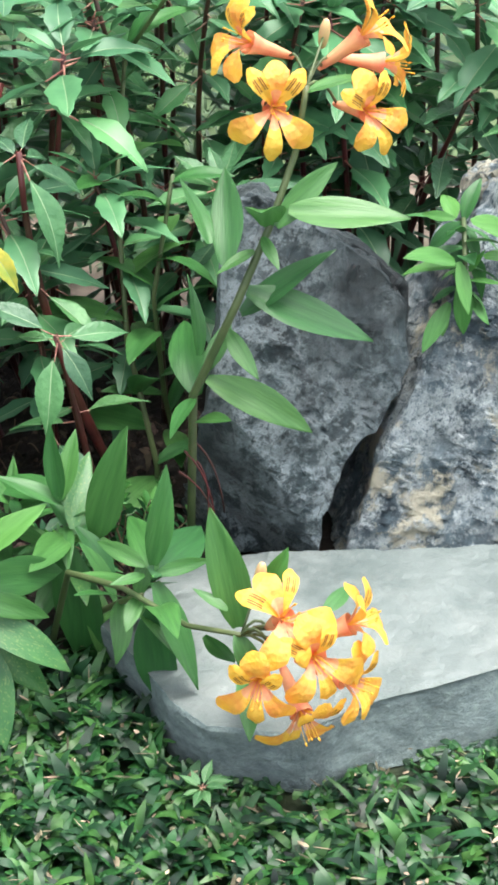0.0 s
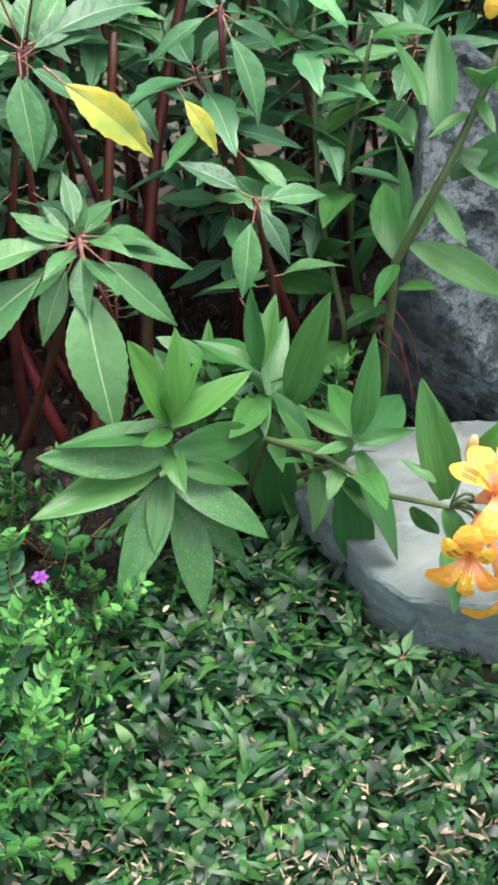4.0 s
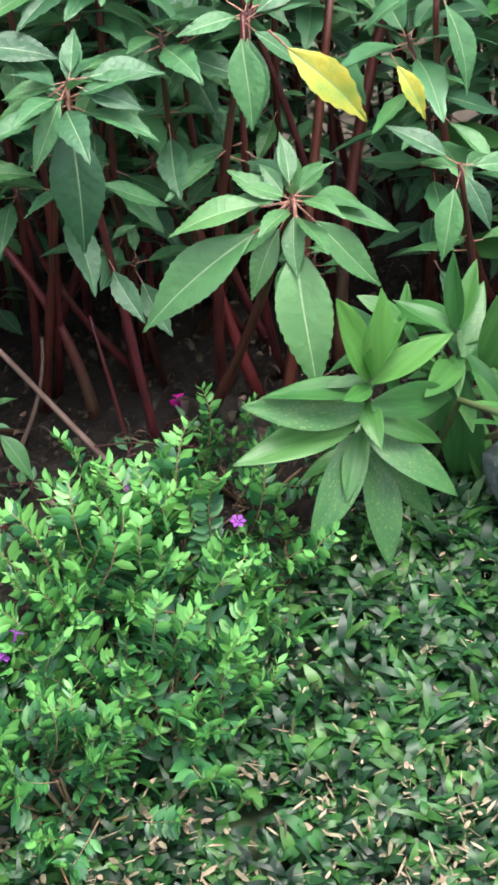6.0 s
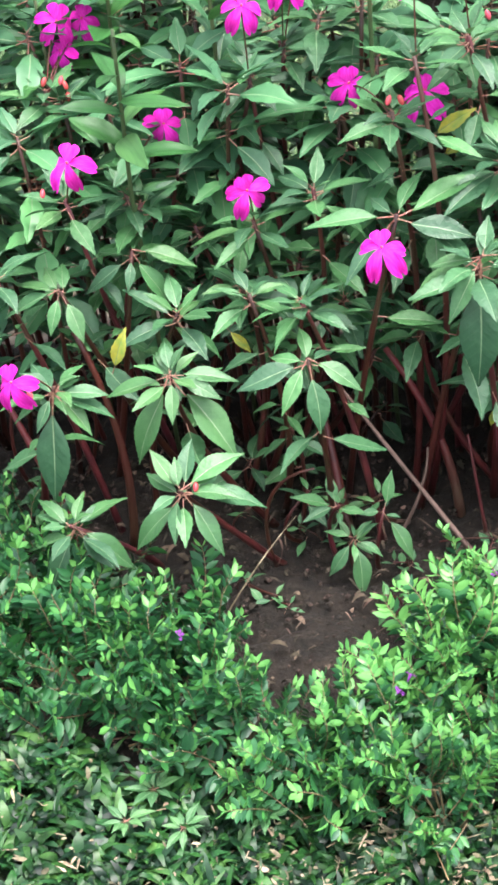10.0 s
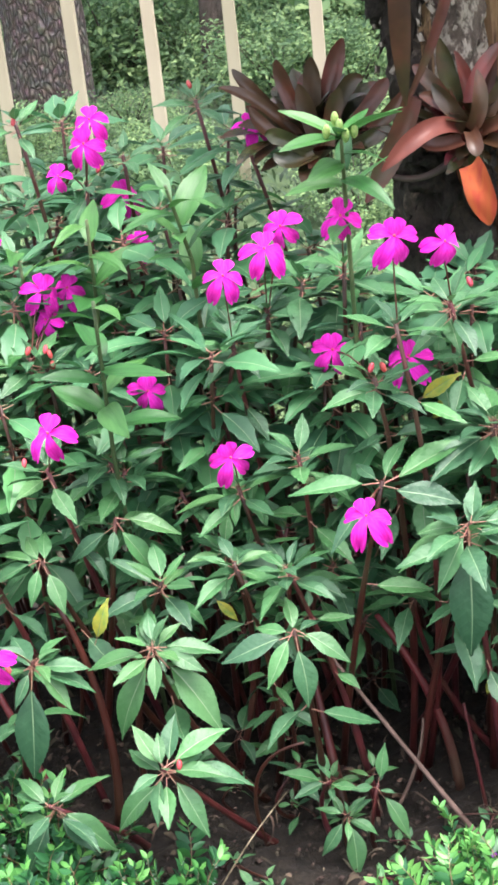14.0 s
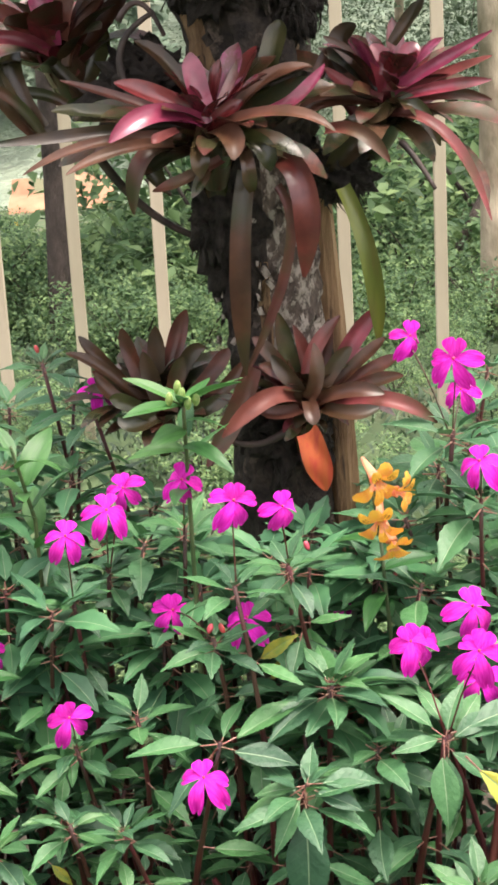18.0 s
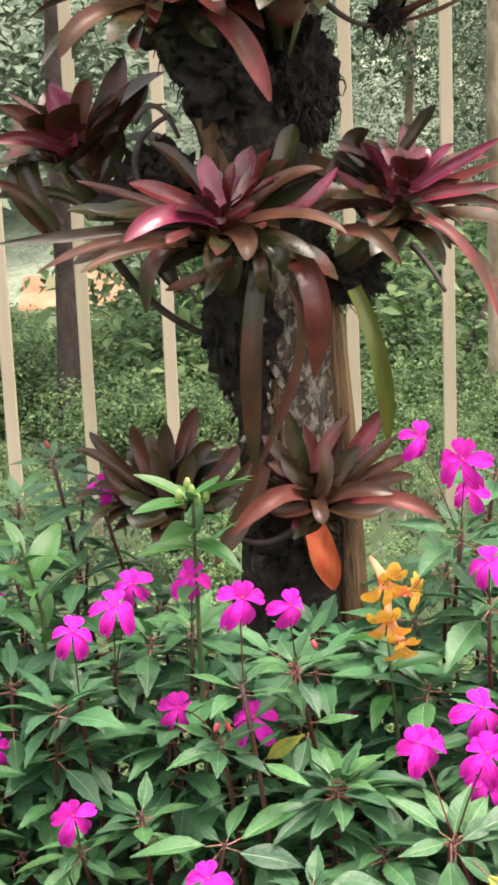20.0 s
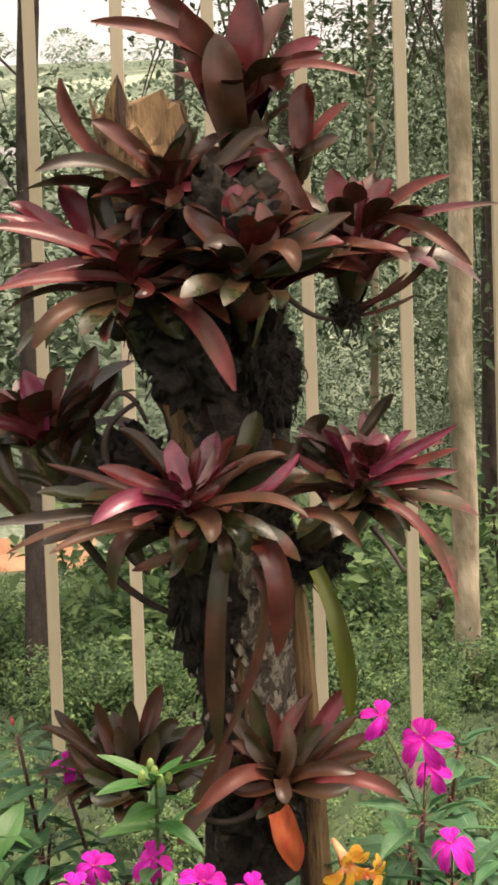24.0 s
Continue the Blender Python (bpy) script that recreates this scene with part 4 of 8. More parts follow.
cane((0.131, 1.465, 0), (0.241, 1.361, 0.333), 0.070, 11, 1.00, leaves=[((0.097, 1.336, 0.241), 2), ((0.244, 1.252, 0.208), 2), ((0.319, 1.341, 0.254), 2), ((0.338, 1.370, 0.296), 2), ((0.235, 1.308, 0.290), 2), ((0.134, 1.358, 0.334), 2), ((0.196, 1.322, 0.271), 2), ((0.239, 1.404, 0.378), 2), ((0.277, 1.421, 0.352), 2), ((0.217, 1.393, 0.358), 2), ((0.319, 1.406, 0.301), 2), ((0.188, 1.383, 0.338), 2)], r=0.0045, seed=38)
cane((0.177, 1.540, 0), (0.227, 1.497, 0.442), 0.078, 0, 0.00, flowers=[((0.255, 1.456, 0.558), None, 0.060), ((0.191, 1.537, 0.536), None, 0.056)], nodes=[(0.72, 3, 0.080)], leaves=[((0.223, 1.450, 0.364), 0), ((0.140, 1.517, 0.454), 0), ((0.166, 1.467, 0.452), 0), ((0.339, 1.529, 0.471), 0), ((0.292, 1.502, 0.462), 0), ((0.200, 1.547, 0.486), 0), ((0.275, 1.547, 0.481), 0)], r=0.0045, seed=39)
cane((-0.011, 1.550, 0), (0.068, 1.436, 0.423), 0.078, 0, 0.15, nodes=[(0.72, 3, 0.080)], leaves=[((0.149, 1.436, 0.431), 0), ((0.127, 1.411, 0.407), 0), ((0.009, 1.435, 0.420), 1), ((0.026, 1.390, 0.375), 0), ((0.056, 1.383, 0.284), 0), ((0.076, 1.476, 0.444), 0), ((-0.019, 1.433, 0.382), 1), ((0.106, 1.477, 0.431), 1)], seed=40)
cane((-0.103, 1.588, 0), (-0.023, 1.487, 0.452), 0.078, 0, 0.00, flowers=[((-0.039, 1.395, 0.460), None, 0.056)], nodes=[(0.72, 3, 0.080)], leaves=[((-0.125, 1.488, 0.456), 0), ((-0.087, 1.436, 0.414), 0), ((0.073, 1.517, 0.497), 0), ((0.063, 1.466, 0.440), 0), ((-0.055, 1.528, 0.465), 0), ((0.004, 1.538, 0.498), 0)], seed=41)
cane((-0.119, 1.510, 0), (-0.126, 1.397, 0.326), 0.078, 0, 0.30, nodes=[(0.72, 3, 0.080)], leaves=[((-0.210, 1.386, 0.309), 0), ((-0.160, 1.353, 0.285), 0), ((-0.113, 1.358, 0.257), 0), ((-0.063, 1.377, 0.303), 1), ((-0.174, 1.421, 0.328), 0), ((-0.136, 1.446, 0.357), 1), ((-0.098, 1.436, 0.327), 0), ((-0.079, 1.402, 0.311), 1)], seed=42)
cane((-0.191, 1.531, 0), (-0.284, 1.411, 0.302), 0.066, 7, 0.60, nodes=[(0.72, 3, 0.080)], leaves=[((-0.364, 1.412, 0.284), 1), ((-0.339, 1.374, 0.203), 1), ((-0.280, 1.366, 0.267), 1), ((-0.206, 1.374, 0.220), 1), ((-0.207, 1.411, 0.306), 1), ((-0.224, 1.388, 0.290), 1), ((-0.290, 1.444, 0.332), 0), ((-0.310, 1.446, 0.322), 1), ((-0.254, 1.433, 0.328), 1)], seed=43)
cane((-0.172, 1.447, 0), (-0.275, 1.327, 0.201), 0.066, 7, 0.70, leaves=[((-0.178, 1.330, 0.191), 0), ((-0.223, 1.289, 0.145), 1), ((-0.287, 1.285, 0.160), 0), ((-0.349, 1.312, 0.134), 1), ((-0.206, 1.359, 0.238), 0), ((-0.266, 1.369, 0.249), 0), ((-0.311, 1.356, 0.244), 1), ((-0.228, 1.349, 0.222), 1)], buds=1, seed=44)
cane((-0.481, 1.512, 0), (-0.412, 1.387, 0.306), 0.066, 7, 0.50, flowers=[((-0.446, 1.340, 0.344), None, 0.056)], nodes=[(0.72, 3, 0.080)], leaves=[((-0.430, 1.339, 0.176), 0), ((-0.349, 1.385, 0.303), 0), ((-0.366, 1.365, 0.266), 1), ((-0.460, 1.365, 0.284), 0), ((-0.386, 1.422, 0.308), 0), ((-0.433, 1.354, 0.276), 0)], buds=1, seed=45)
cane((-0.332, 1.451, 0), (-0.408, 1.331, 0.153), 0.066, 7, 0.40, leaves=[((-0.454, 1.292, 0.086), 0), ((-0.363, 1.303, 0.113), 0), ((-0.331, 1.330, 0.094), 1), ((-0.454, 1.353, 0.165), 0), ((-0.365, 1.367, 0.160), 0), ((-0.405, 1.363, 0.184), 1)], seed=46)
cane((-0.300, 1.624, 0), (-0.413, 1.489, 0.373), 0.078, 0, 0.50, nodes=[(0.72, 3, 0.080)], leaves=[((-0.487, 1.490, 0.348), 0), ((-0.471, 1.513, 0.379), 1), ((-0.428, 1.455, 0.336), 0), ((-0.387, 1.456, 0.329), 1), ((-0.389, 1.514, 0.368), 0), ((-0.416, 1.536, 0.400), 0), ((-0.441, 1.524, 0.396), 1)], seed=47)
cane((-0.414, 1.645, 0), (-0.334, 1.549, 0.390), 0.078, 0, 0.30, nodes=[(0.72, 3, 0.080)], leaves=[((-0.400, 1.539, 0.356), 0), ((-0.338, 1.514, 0.364), 0), ((-0.292, 1.535, 0.329), 0), ((-0.257, 1.549, 0.378), 1), ((-0.380, 1.573, 0.392), 1), ((-0.327, 1.597, 0.409), 0), ((-0.294, 1.585, 0.397), 1)], seed=48)
cane((0.492, 1.599, 0), (0.402, 1.565, 0.424), 0.078, 0, 0.10, nodes=[(0.72, 3, 0.080)], leaves=[((0.328, 1.550, 0.404), 0), ((0.434, 1.511, 0.343), 0), ((0.466, 1.578, 0.379), 0), ((0.437, 1.603, 0.406), 0), ((0.387, 1.613, 0.443), 0), ((0.423, 1.625, 0.446), 0)], r=0.0045, seed=49)
cane((0.448, 1.541, 0), (0.407, 1.481, 0.279), 0.078, 0, 0.20, nodes=[(0.72, 3, 0.080)], leaves=[((0.379, 1.441, 0.210), 0), ((0.430, 1.439, 0.231), 0), ((0.477, 1.486, 0.273), 0), ((0.348, 1.511, 0.319), 0), ((0.444, 1.519, 0.279), 1), ((0.373, 1.505, 0.281), 1)], seed=50)
cane((0.243, 1.566, 0), (0.220, 1.487, 0.444), 0.078, 0, 0.00, nodes=[(0.72, 3, 0.080)], leaves=[((0.214, 1.437, 0.362), 0), ((0.155, 1.507, 0.452), 0), ((0.270, 1.472, 0.406), 0), ((0.158, 1.517, 0.494), 0), ((0.285, 1.514, 0.473), 0), ((0.245, 1.527, 0.506), 0)], seed=51)
cane((-0.015, 1.658, 0), (0.102, 1.537, 0.493), 0.078, 11, 0.05, nodes=[(0.82, 4, 0.070), (0.60, 3, 0.062)], seed=52)
cane((-0.055, 1.487, 0), (-0.134, 1.457, 0.367), 0.061, 12, 0.10, nodes=[(0.82, 4, 0.055), (0.60, 3, 0.049)], seed=53)
cane((-0.185, 1.555, 0), (-0.195, 1.489, 0.359), 0.057, 11, 0.10, nodes=[(0.82, 4, 0.052), (0.60, 3, 0.046)], seed=54)
cane((0.240, 1.615, 0), (0.171, 1.558, 0.396), 0.078, 11, 0.00, nodes=[(0.82, 4, 0.070), (0.60, 3, 0.062)], seed=55)
cane((-0.182, 1.638, 0), (-0.118, 1.560, 0.452), 0.074, 11, 0.05, nodes=[(0.82, 4, 0.066), (0.60, 3, 0.059)], seed=56)
cane((0.112, 1.580, 0), (-0.000, 1.549, 0.274), 0.074, 10, 0.00, seed=57)
cane((-0.152, 1.719, 0), (-0.059, 1.624, 0.197), 0.066, 10, 0.00, seed=58)
cane((0.221, 1.641, 0), (0.129, 1.560, 0.279), 0.066, 10, 0.00, seed=59)
cane((0.088, 1.642, 0), (0.104, 1.519, 0.195), 0.066, 5, 0.00, seed=60)
cane((0.113, 1.668, 0), (0.047, 1.640, 0.381), 0.074, 11, 0.00, nodes=[(0.82, 4, 0.066), (0.60, 3, 0.059)], seed=61)
cane((-0.023, 1.541, 0), (-0.115, 1.497, 0.054), 0.037, 10, 0.20, r=0.0030, seed=62)
cane((-0.102, 1.589, 0), (-0.055, 1.469, 0.084), 0.034, 5, 0.30, r=0.0030, seed=63)
cane((-0.113, 1.568, 0), (-0.094, 1.452, 0.030), 0.034, 10, 0.30, r=0.0030, seed=64)
cane((-0.261, 1.481, 0), (-0.181, 1.356, 0.023), 0.025, 4, 0.50, r=0.0020, seed=65)
cane((0.045, 1.677, 0), (0.123, 1.639, 0.447), 0.082, 12, 0.00, nodes=[(0.82, 4, 0.074), (0.60, 3, 0.066)], seed=66)
cane((0.318, 1.786, 0), (0.319, 1.725, 0.400), 0.082, 12, 0.00, nodes=[(0.82, 4, 0.074), (0.60, 3, 0.066)], seed=67)
cane((0.183, 1.716, 0), (0.173, 1.588, 0.372), 0.074, 11, 0.00, nodes=[(0.82, 4, 0.066), (0.60, 3, 0.059)], seed=68)
cane((0.426, 1.730, 0), (0.375, 1.709, 0.329), 0.074, 10, 0.00, nodes=[(0.82, 4, 0.066), (0.60, 3, 0.059)], seed=69)
cane((0.152, 1.661, 0), (0.197, 1.576, 0.263), 0.066, 5, 0.00, seed=70)
cane((0.458, 1.819, 0), (0.461, 1.713, 0.423), 0.078, 13, 0.10, nodes=[(0.82, 4, 0.070), (0.60, 3, 0.062)], r=0.0045, seed=71)
cane((0.429, 1.620, 0), (0.433, 1.591, 0.217), 0.066, 10, 0.20, seed=72)
cane((0.860, 1.872, 0), (0.921, 1.750, 0.352), 0.082, 12, 0.00, nodes=[(0.82, 4, 0.074), (0.60, 3, 0.066)], seed=73)
cane((0.904, 1.812, 0), (0.938, 1.700, 0.210), 0.082, 10, 0.00, seed=74)
cane((1.092, 1.795, 0), (0.975, 1.700, 0.322), 0.082, 11, 0.00, nodes=[(0.82, 4, 0.074), (0.60, 3, 0.066)], seed=75)
cane((0.927, 1.893, 0), (0.885, 1.800, 0.236), 0.082, 11, 0.00, seed=76)
cane((0.576, 1.830, 0), (0.621, 1.700, 0.310), 0.074, 11, 0.00, nodes=[(0.82, 4, 0.066), (0.60, 3, 0.059)], seed=77)
cane((0.566, 1.937, 0), (0.574, 1.808, 0.203), 0.066, 10, 0.00, seed=78)
cane((0.676, 1.974, 0), (0.723, 1.850, 0.319), 0.082, 11, 0.00, nodes=[(0.82, 4, 0.074), (0.60, 3, 0.066)], seed=79)
cane((0.130, 1.732, 0), (0.061, 1.638, 0.594), 0.070, 11, 0.05, nodes=[(0.88, 4, 0.066), (0.72, 4, 0.070), (0.52, 3, 0.063)], buds=1, seed=80)
cane((0.085, 1.574, 0), (0.099, 1.537, 0.491), 0.082, 11, 0.00, nodes=[(0.82, 4, 0.074), (0.60, 3, 0.066)], seed=81)
cane((0.214, 1.580, 0), (0.149, 1.517, 0.420), 0.082, 11, 0.05, nodes=[(0.82, 4, 0.074), (0.60, 3, 0.066)], seed=82)
cane((0.103, 1.472, 0), (0.064, 1.436, 0.413), 0.082, 12, 0.10, nodes=[(0.82, 4, 0.074), (0.60, 3, 0.066)], seed=83)
cane((0.174, 1.837, 0), (0.274, 1.800, 0.694), 0.082, 10, 0.00, flowers=[((0.276, 1.800, 0.785), None, 0.068), ((0.229, 1.850, 0.804), None, 0.050), ((0.291, 1.850, 0.732), None, 0.050)], nodes=[(0.88, 4, 0.078), (0.72, 4, 0.082), (0.52, 3, 0.074)], r=0.0045, seed=84)
cane((0.372, 1.779, 0), (0.298, 1.738, 0.626), 0.098, 11, 0.00, flowers=[((0.290, 1.687, 0.691), None, 0.060)], nodes=[(0.88, 4, 0.093), (0.72, 4, 0.098), (0.52, 3, 0.089)], seed=85)
cane((0.313, 1.683, 0), (0.217, 1.618, 0.436), 0.078, 11, 0.00, flowers=[((0.205, 1.588, 0.510), None, 0.066)], nodes=[(0.82, 4, 0.070), (0.60, 3, 0.062)], seed=86)
cane((0.290, 1.700, 0), (0.272, 1.638, 0.482), 0.074, 10, 0.00, flowers=[((0.270, 1.617, 0.540), None, 0.066), ((0.269, 1.557, 0.477), None, 0.062)], nodes=[(0.82, 4, 0.066), (0.60, 3, 0.059)], seed=87)
cane((0.158, 1.790, 0), (0.129, 1.759, 0.480), 0.070, 10, 0.05, flowers=[((0.123, 1.739, 0.505), None, 0.045)], nodes=[(0.82, 4, 0.063), (0.60, 3, 0.056)], seed=88)
cane((0.152, 1.882, 0), (0.175, 1.750, 0.533), 0.082, 11, 0.05, nodes=[(0.88, 4, 0.078), (0.72, 4, 0.082), (0.52, 3, 0.074)], buds=1, seed=89)
cane((0.143, 1.787, 0), (0.220, 1.688, 0.541), 0.090, 11, 0.00, nodes=[(0.88, 4, 0.086), (0.72, 4, 0.090), (0.52, 3, 0.081)], seed=90)
cane((-0.151, 1.806, 0), (-0.109, 1.750, 0.588), 0.082, 11, 0.00, nodes=[(0.88, 4, 0.078), (0.72, 4, 0.082), (0.52, 3, 0.074)], seed=91)
cane((-0.303, 1.715, 0), (-0.189, 1.693, 0.547), 0.070, 11, 0.05, nodes=[(0.88, 4, 0.066), (0.72, 4, 0.070), (0.52, 3, 0.063)], seed=92)
cane((-0.162, 1.865, 0), (-0.270, 1.745, 0.545), 0.070, 11, 0.05, nodes=[(0.88, 4, 0.066), (0.72, 4, 0.070), (0.52, 3, 0.063)], seed=93)
cane((0.007, 1.881, 0), (-0.065, 1.764, 0.586), 0.090, 10, 0.05, nodes=[(0.88, 4, 0.086), (0.72, 4, 0.090), (0.52, 3, 0.081)], seed=94)
cane((0.321, 1.839, 0), (0.212, 1.800, 0.587), 0.098, 10, 0.00, nodes=[(0.88, 4, 0.093), (0.72, 4, 0.098), (0.52, 3, 0.089)], seed=95)
cane((0.281, 1.929, 0), (0.261, 1.850, 0.635), 0.098, 10, 0.00, nodes=[(0.88, 4, 0.093), (0.72, 4, 0.098), (0.52, 3, 0.089)], seed=96)

# the three-headed young plant in the clearing
cane((-0.098, 1.425, 0), (-0.104, 1.420, 0.106), 0.03, 3, 0.00, leaves=[((-0.152, 1.405, 0.142), 0), ((-0.146, 1.395, 0.108), 0), ((-0.070, 1.402, 0.112), 0), ((-0.112, 1.450, 0.140), 0)], r=0.0030, seed=97)
cane((-0.085, 1.412, 0), (-0.087, 1.408, 0.066), 0.03, 3, 0.10, leaves=[((-0.122, 1.385, 0.026), 0), ((-0.075, 1.370, 0.004), 1), ((-0.050, 1.395, 0.052), 0), ((-0.122, 1.412, 0.080), 0), ((-0.066, 1.420, 0.086), 0)], r=0.0028, seed=98)
cane((-0.060, 1.440, 0), (-0.051, 1.425, 0.096), 0.03, 2, 0.10, leaves=[((-0.039, 1.435, 0.144), 0), ((-0.012, 1.395, 0.048), 1), ((-0.078, 1.410, 0.108), 0), ((-0.030, 1.415, 0.100), 0)], r=0.0028, seed=99)


def leafy_cane(base, top, size, whorls, seed, label="leafy impatiens cane within the bed"):
    """A cane deep in the bed: one stem part and one part that holds its many leaves."""
    rng = random.Random(seed)
    base, top = Vector(base), Vector(top)
    ob = thing("impatiens", None, label, "flowering plant", GROUP_I, Matrix.Translation(base))
    pts = bow((0, 0, -0.01), top - base, (rng.uniform(-0.03, 0.03), rng.uniform(-0.03, 0.03), 0), 9)
    under(ob, "stem", mesh_of("impatiens_stem", *tube(pts, [0.0042 - 0.0002 * i for i in range(10)], 6), [M_CANE]))
    so = Soup()
    for u, n, k in whorls:
        i = min(8, int(u * 9))
        p = pts[i].lerp(pts[i + 1], u * 9 - i)
        a0 = rng.uniform(0, 6.28)
        for j in range(n):
            f = j / max(1, n - 1)
            el = radians((42 if u > 0.97 else 16) - (52 if u > 0.97 else 36) * f + rng.uniform(-10, 10))
            a = a0 + 2.399 * j + rng.uniform(-0.25, 0.25)
            d = Vector((math.cos(a) * math.cos(el), math.sin(a) * math.cos(el), math.sin(el)))
            m = frame_to(p - Vector((0, 0, 0.016 * f)), d, (0, 0, 1), size * k * (0.6 + 0.45 * min(1, 1.6 * f)) * rng.uniform(0.85, 1.12), rng.uniform(-0.4, 0.4))
            vs, fs, ix = rng.choice(FILL_LEAF)
            o = len(so.v)
            so.v.extend(m @ v for v in vs)
            so.f.extend(tuple(q + o for q in g) for g in fs)
            so.i.extend(ix)
    under(ob, "foliage", so.mesh("impatiens_foliage", [M_IFILL, M_VEIN, M_PETIOLE]))


def leaf_data(me):
    return [v.co.copy() for v in me.vertices], [tuple(p.vertices) for p in me.polygons], [p.material_index for p in me.polygons]


FILL_LEAF = [leaf_data(leaf_mesh("fill_leaf", M_IFILL, d, fo, 8, seed=40 + i)) for i, (d, fo) in enumerate(((0.08, 0.2), (0.2, 0.3), (0.32, 0.25)))]


def filler_canes():
    """Leafy canes that fill the depth of the bed."""
    rng = random.Random(31)
    for k in range(170):
        x, y = rng.uniform(-0.95, 0.95), rng.uniform(1.60, 2.08)
        if abs(x - 0.06) < 0.13 and y > 1.8:
            y -= 0.25
        if x > 0.50 and y < 1.72:
            continue
        h = rng.uniform(0.34, 0.5) + 0.45 * (y - 1.60) + (0.04 if x < 0.1 else 0)
        if abs(x - 0.06) < 0.25:
            h = min(h, 0.56)
        leafy_cane((x + rng.uniform(-0.05, 0.05), min(2.02, y + rng.uniform(0, 0.08)), 0), (x, y, h), rng.uniform(0.062, 0.085),
                   ((1.0, 9, 1.0), (0.9, 5, 0.95), (0.78, 5, 1.0), (0.64, 4, 1.0), (0.5, 4, 0.9), (0.36, 3, 0.75), (0.22, 3 if y > 1.7 else 0, 0.6)), 500 + k)
    rng = random.Random(33)
    for k in range(22):
        x, y = rng.uniform(0.55, 1.05), rng.uniform(1.72, 2.0)
        leafy_cane((x, y + 0.03, 0), (x, y, rng.uniform(0.22, 0.46)), rng.uniform(0.08, 0.1), ((1.0, 9, 1.0), (0.75, 5, 0.95), (0.5, 4, 0.9)), 800 + k)


filler_canes()


def seedlings():
    """Small shade-grown plants between the canes."""
    rng = random.Random(32)
    for k in range(34):
        x, y = rng.uniform(-0.6, 0.6), rng.uniform(1.5, 1.98)
        if x > 0.5:
            continue
        cane((x, y, 0), (x + rng.uniform(-0.02, 0.02), y - 0.01, rng.uniform(0.06, 0.2)), rng.uniform(0.04, 0.06), 7, 0.1, seed=700 + k, r=0.0025, label="small impatiens seedling in the shade of the bed")


    for k in range(16):
        x, y = rng.uniform(-0.26, 0.2), rng.uniform(1.3, 1.52)
        cane((x, y, 0), (x, y - 0.005, rng.uniform(0.02, 0.05)), rng.uniform(0.018, 0.034), 5, 0.3, seed=760 + k, r=0.0014, label="tiny impatiens seedling on the bare soil")


seedlings()
thing("yellow_leaf", IYELLOW, "yellowing impatiens leaf hanging among the stems", "leaf", m=frame_to((0.234, 1.424, 0.453), (0.091, -0.030, -0.088), (0.15, -1, 0.5), 0.100) @ Matrix.Diagonal((0.85, 1, 1, 1)))
thing("yellow_leaf", IYELLOW, "yellowing impatiens leaf hanging among the stems", "leaf", m=frame_to((0.353, 1.531, 0.370), (0.030, -0.030, -0.054), (0.15, -1, 0.5), 0.058) @ Matrix.Diagonal((0.85, 1, 1, 1)))
thing("yellow_leaf", IYELLOW, "yellowing impatiens leaf hanging among the stems", "leaf", m=frame_to((-0.232, 1.540, 0.286), (0.028, -0.010, -0.031), (0.15, -1, 0.5), 0.037) @ Matrix.Diagonal((0.85, 1, 1, 1)))
thing("yellow_leaf", IYELLOW, "yellowing impatiens leaf hanging among the stems", "leaf", m=frame_to((-0.360, 1.463, 0.276), (0.022, -0.010, 0.057), (0.15, -1, 0.5), 0.053) @ Matrix.Diagonal((0.85, 1, 1, 1)))
thing("yellow_leaf", IYELLOW, "yellowing impatiens leaf hanging among the stems", "leaf", m=frame_to((0.086, 1.521, 0.179), (-0.006, 0.000, -0.039), (0.15, -1, 0.5), 0.034) @ Matrix.Diagonal((0.85, 1, 1, 1)))
thing("yellow_leaf", IYELLOW, "yellowing impatiens leaf hanging among the stems", "leaf", m=frame_to((0.016, 1.619, 0.482), (0.049, -0.020, 0.038), (0.15, -1, 0.5), 0.055) @ Matrix.Diagonal((0.85, 1, 1, 1)))
thing("yellow_leaf", IYELLOW, "yellowing impatiens leaf hanging among the stems", "leaf", m=frame_to((0.026, 1.660, 0.435), (0.048, -0.020, 0.047), (0.15, -1, 0.5), 0.060) @ Matrix.Diagonal((0.85, 1, 1, 1)))


# ---- peruvian lilies ----
def strap_leaf(name, m, wide=0.24, droop=0.3, twist=0.2, seed=0):
    """A smooth lance-shaped leaf of unit length along +Y with lengthwise folds."""
    n, c = 9, 6
    vs, fs = [], []
    for k in range(n + 1):
        u = k / n
        w = wide * 0.5 * (math.sin(math.pi * (0.05 + 0.95 * u) ** 0.92) ** 0.85 if k < n else 0.004) + 0.004
        for s in range(c + 1):
            q = 2 * s / c - 1
            z = -droop * u * u + 0.25 * w * abs(q) + (0.006 if s % 2 else -0.004)
            x = q * w * math.cos(twist * u)
            vs.append((x + 0.04 * math.sin(2.5 * u + seed), u * (1 - 0.15 * droop * u), z + q * w * math.sin(twist * u)))
    for k in range(n):
        for s in range(c):
            a = k * (c + 1) + s
            fs.append((a, a + 1, a + c + 2, a + c + 1))
    return mesh_of(name, vs, fs, [m])


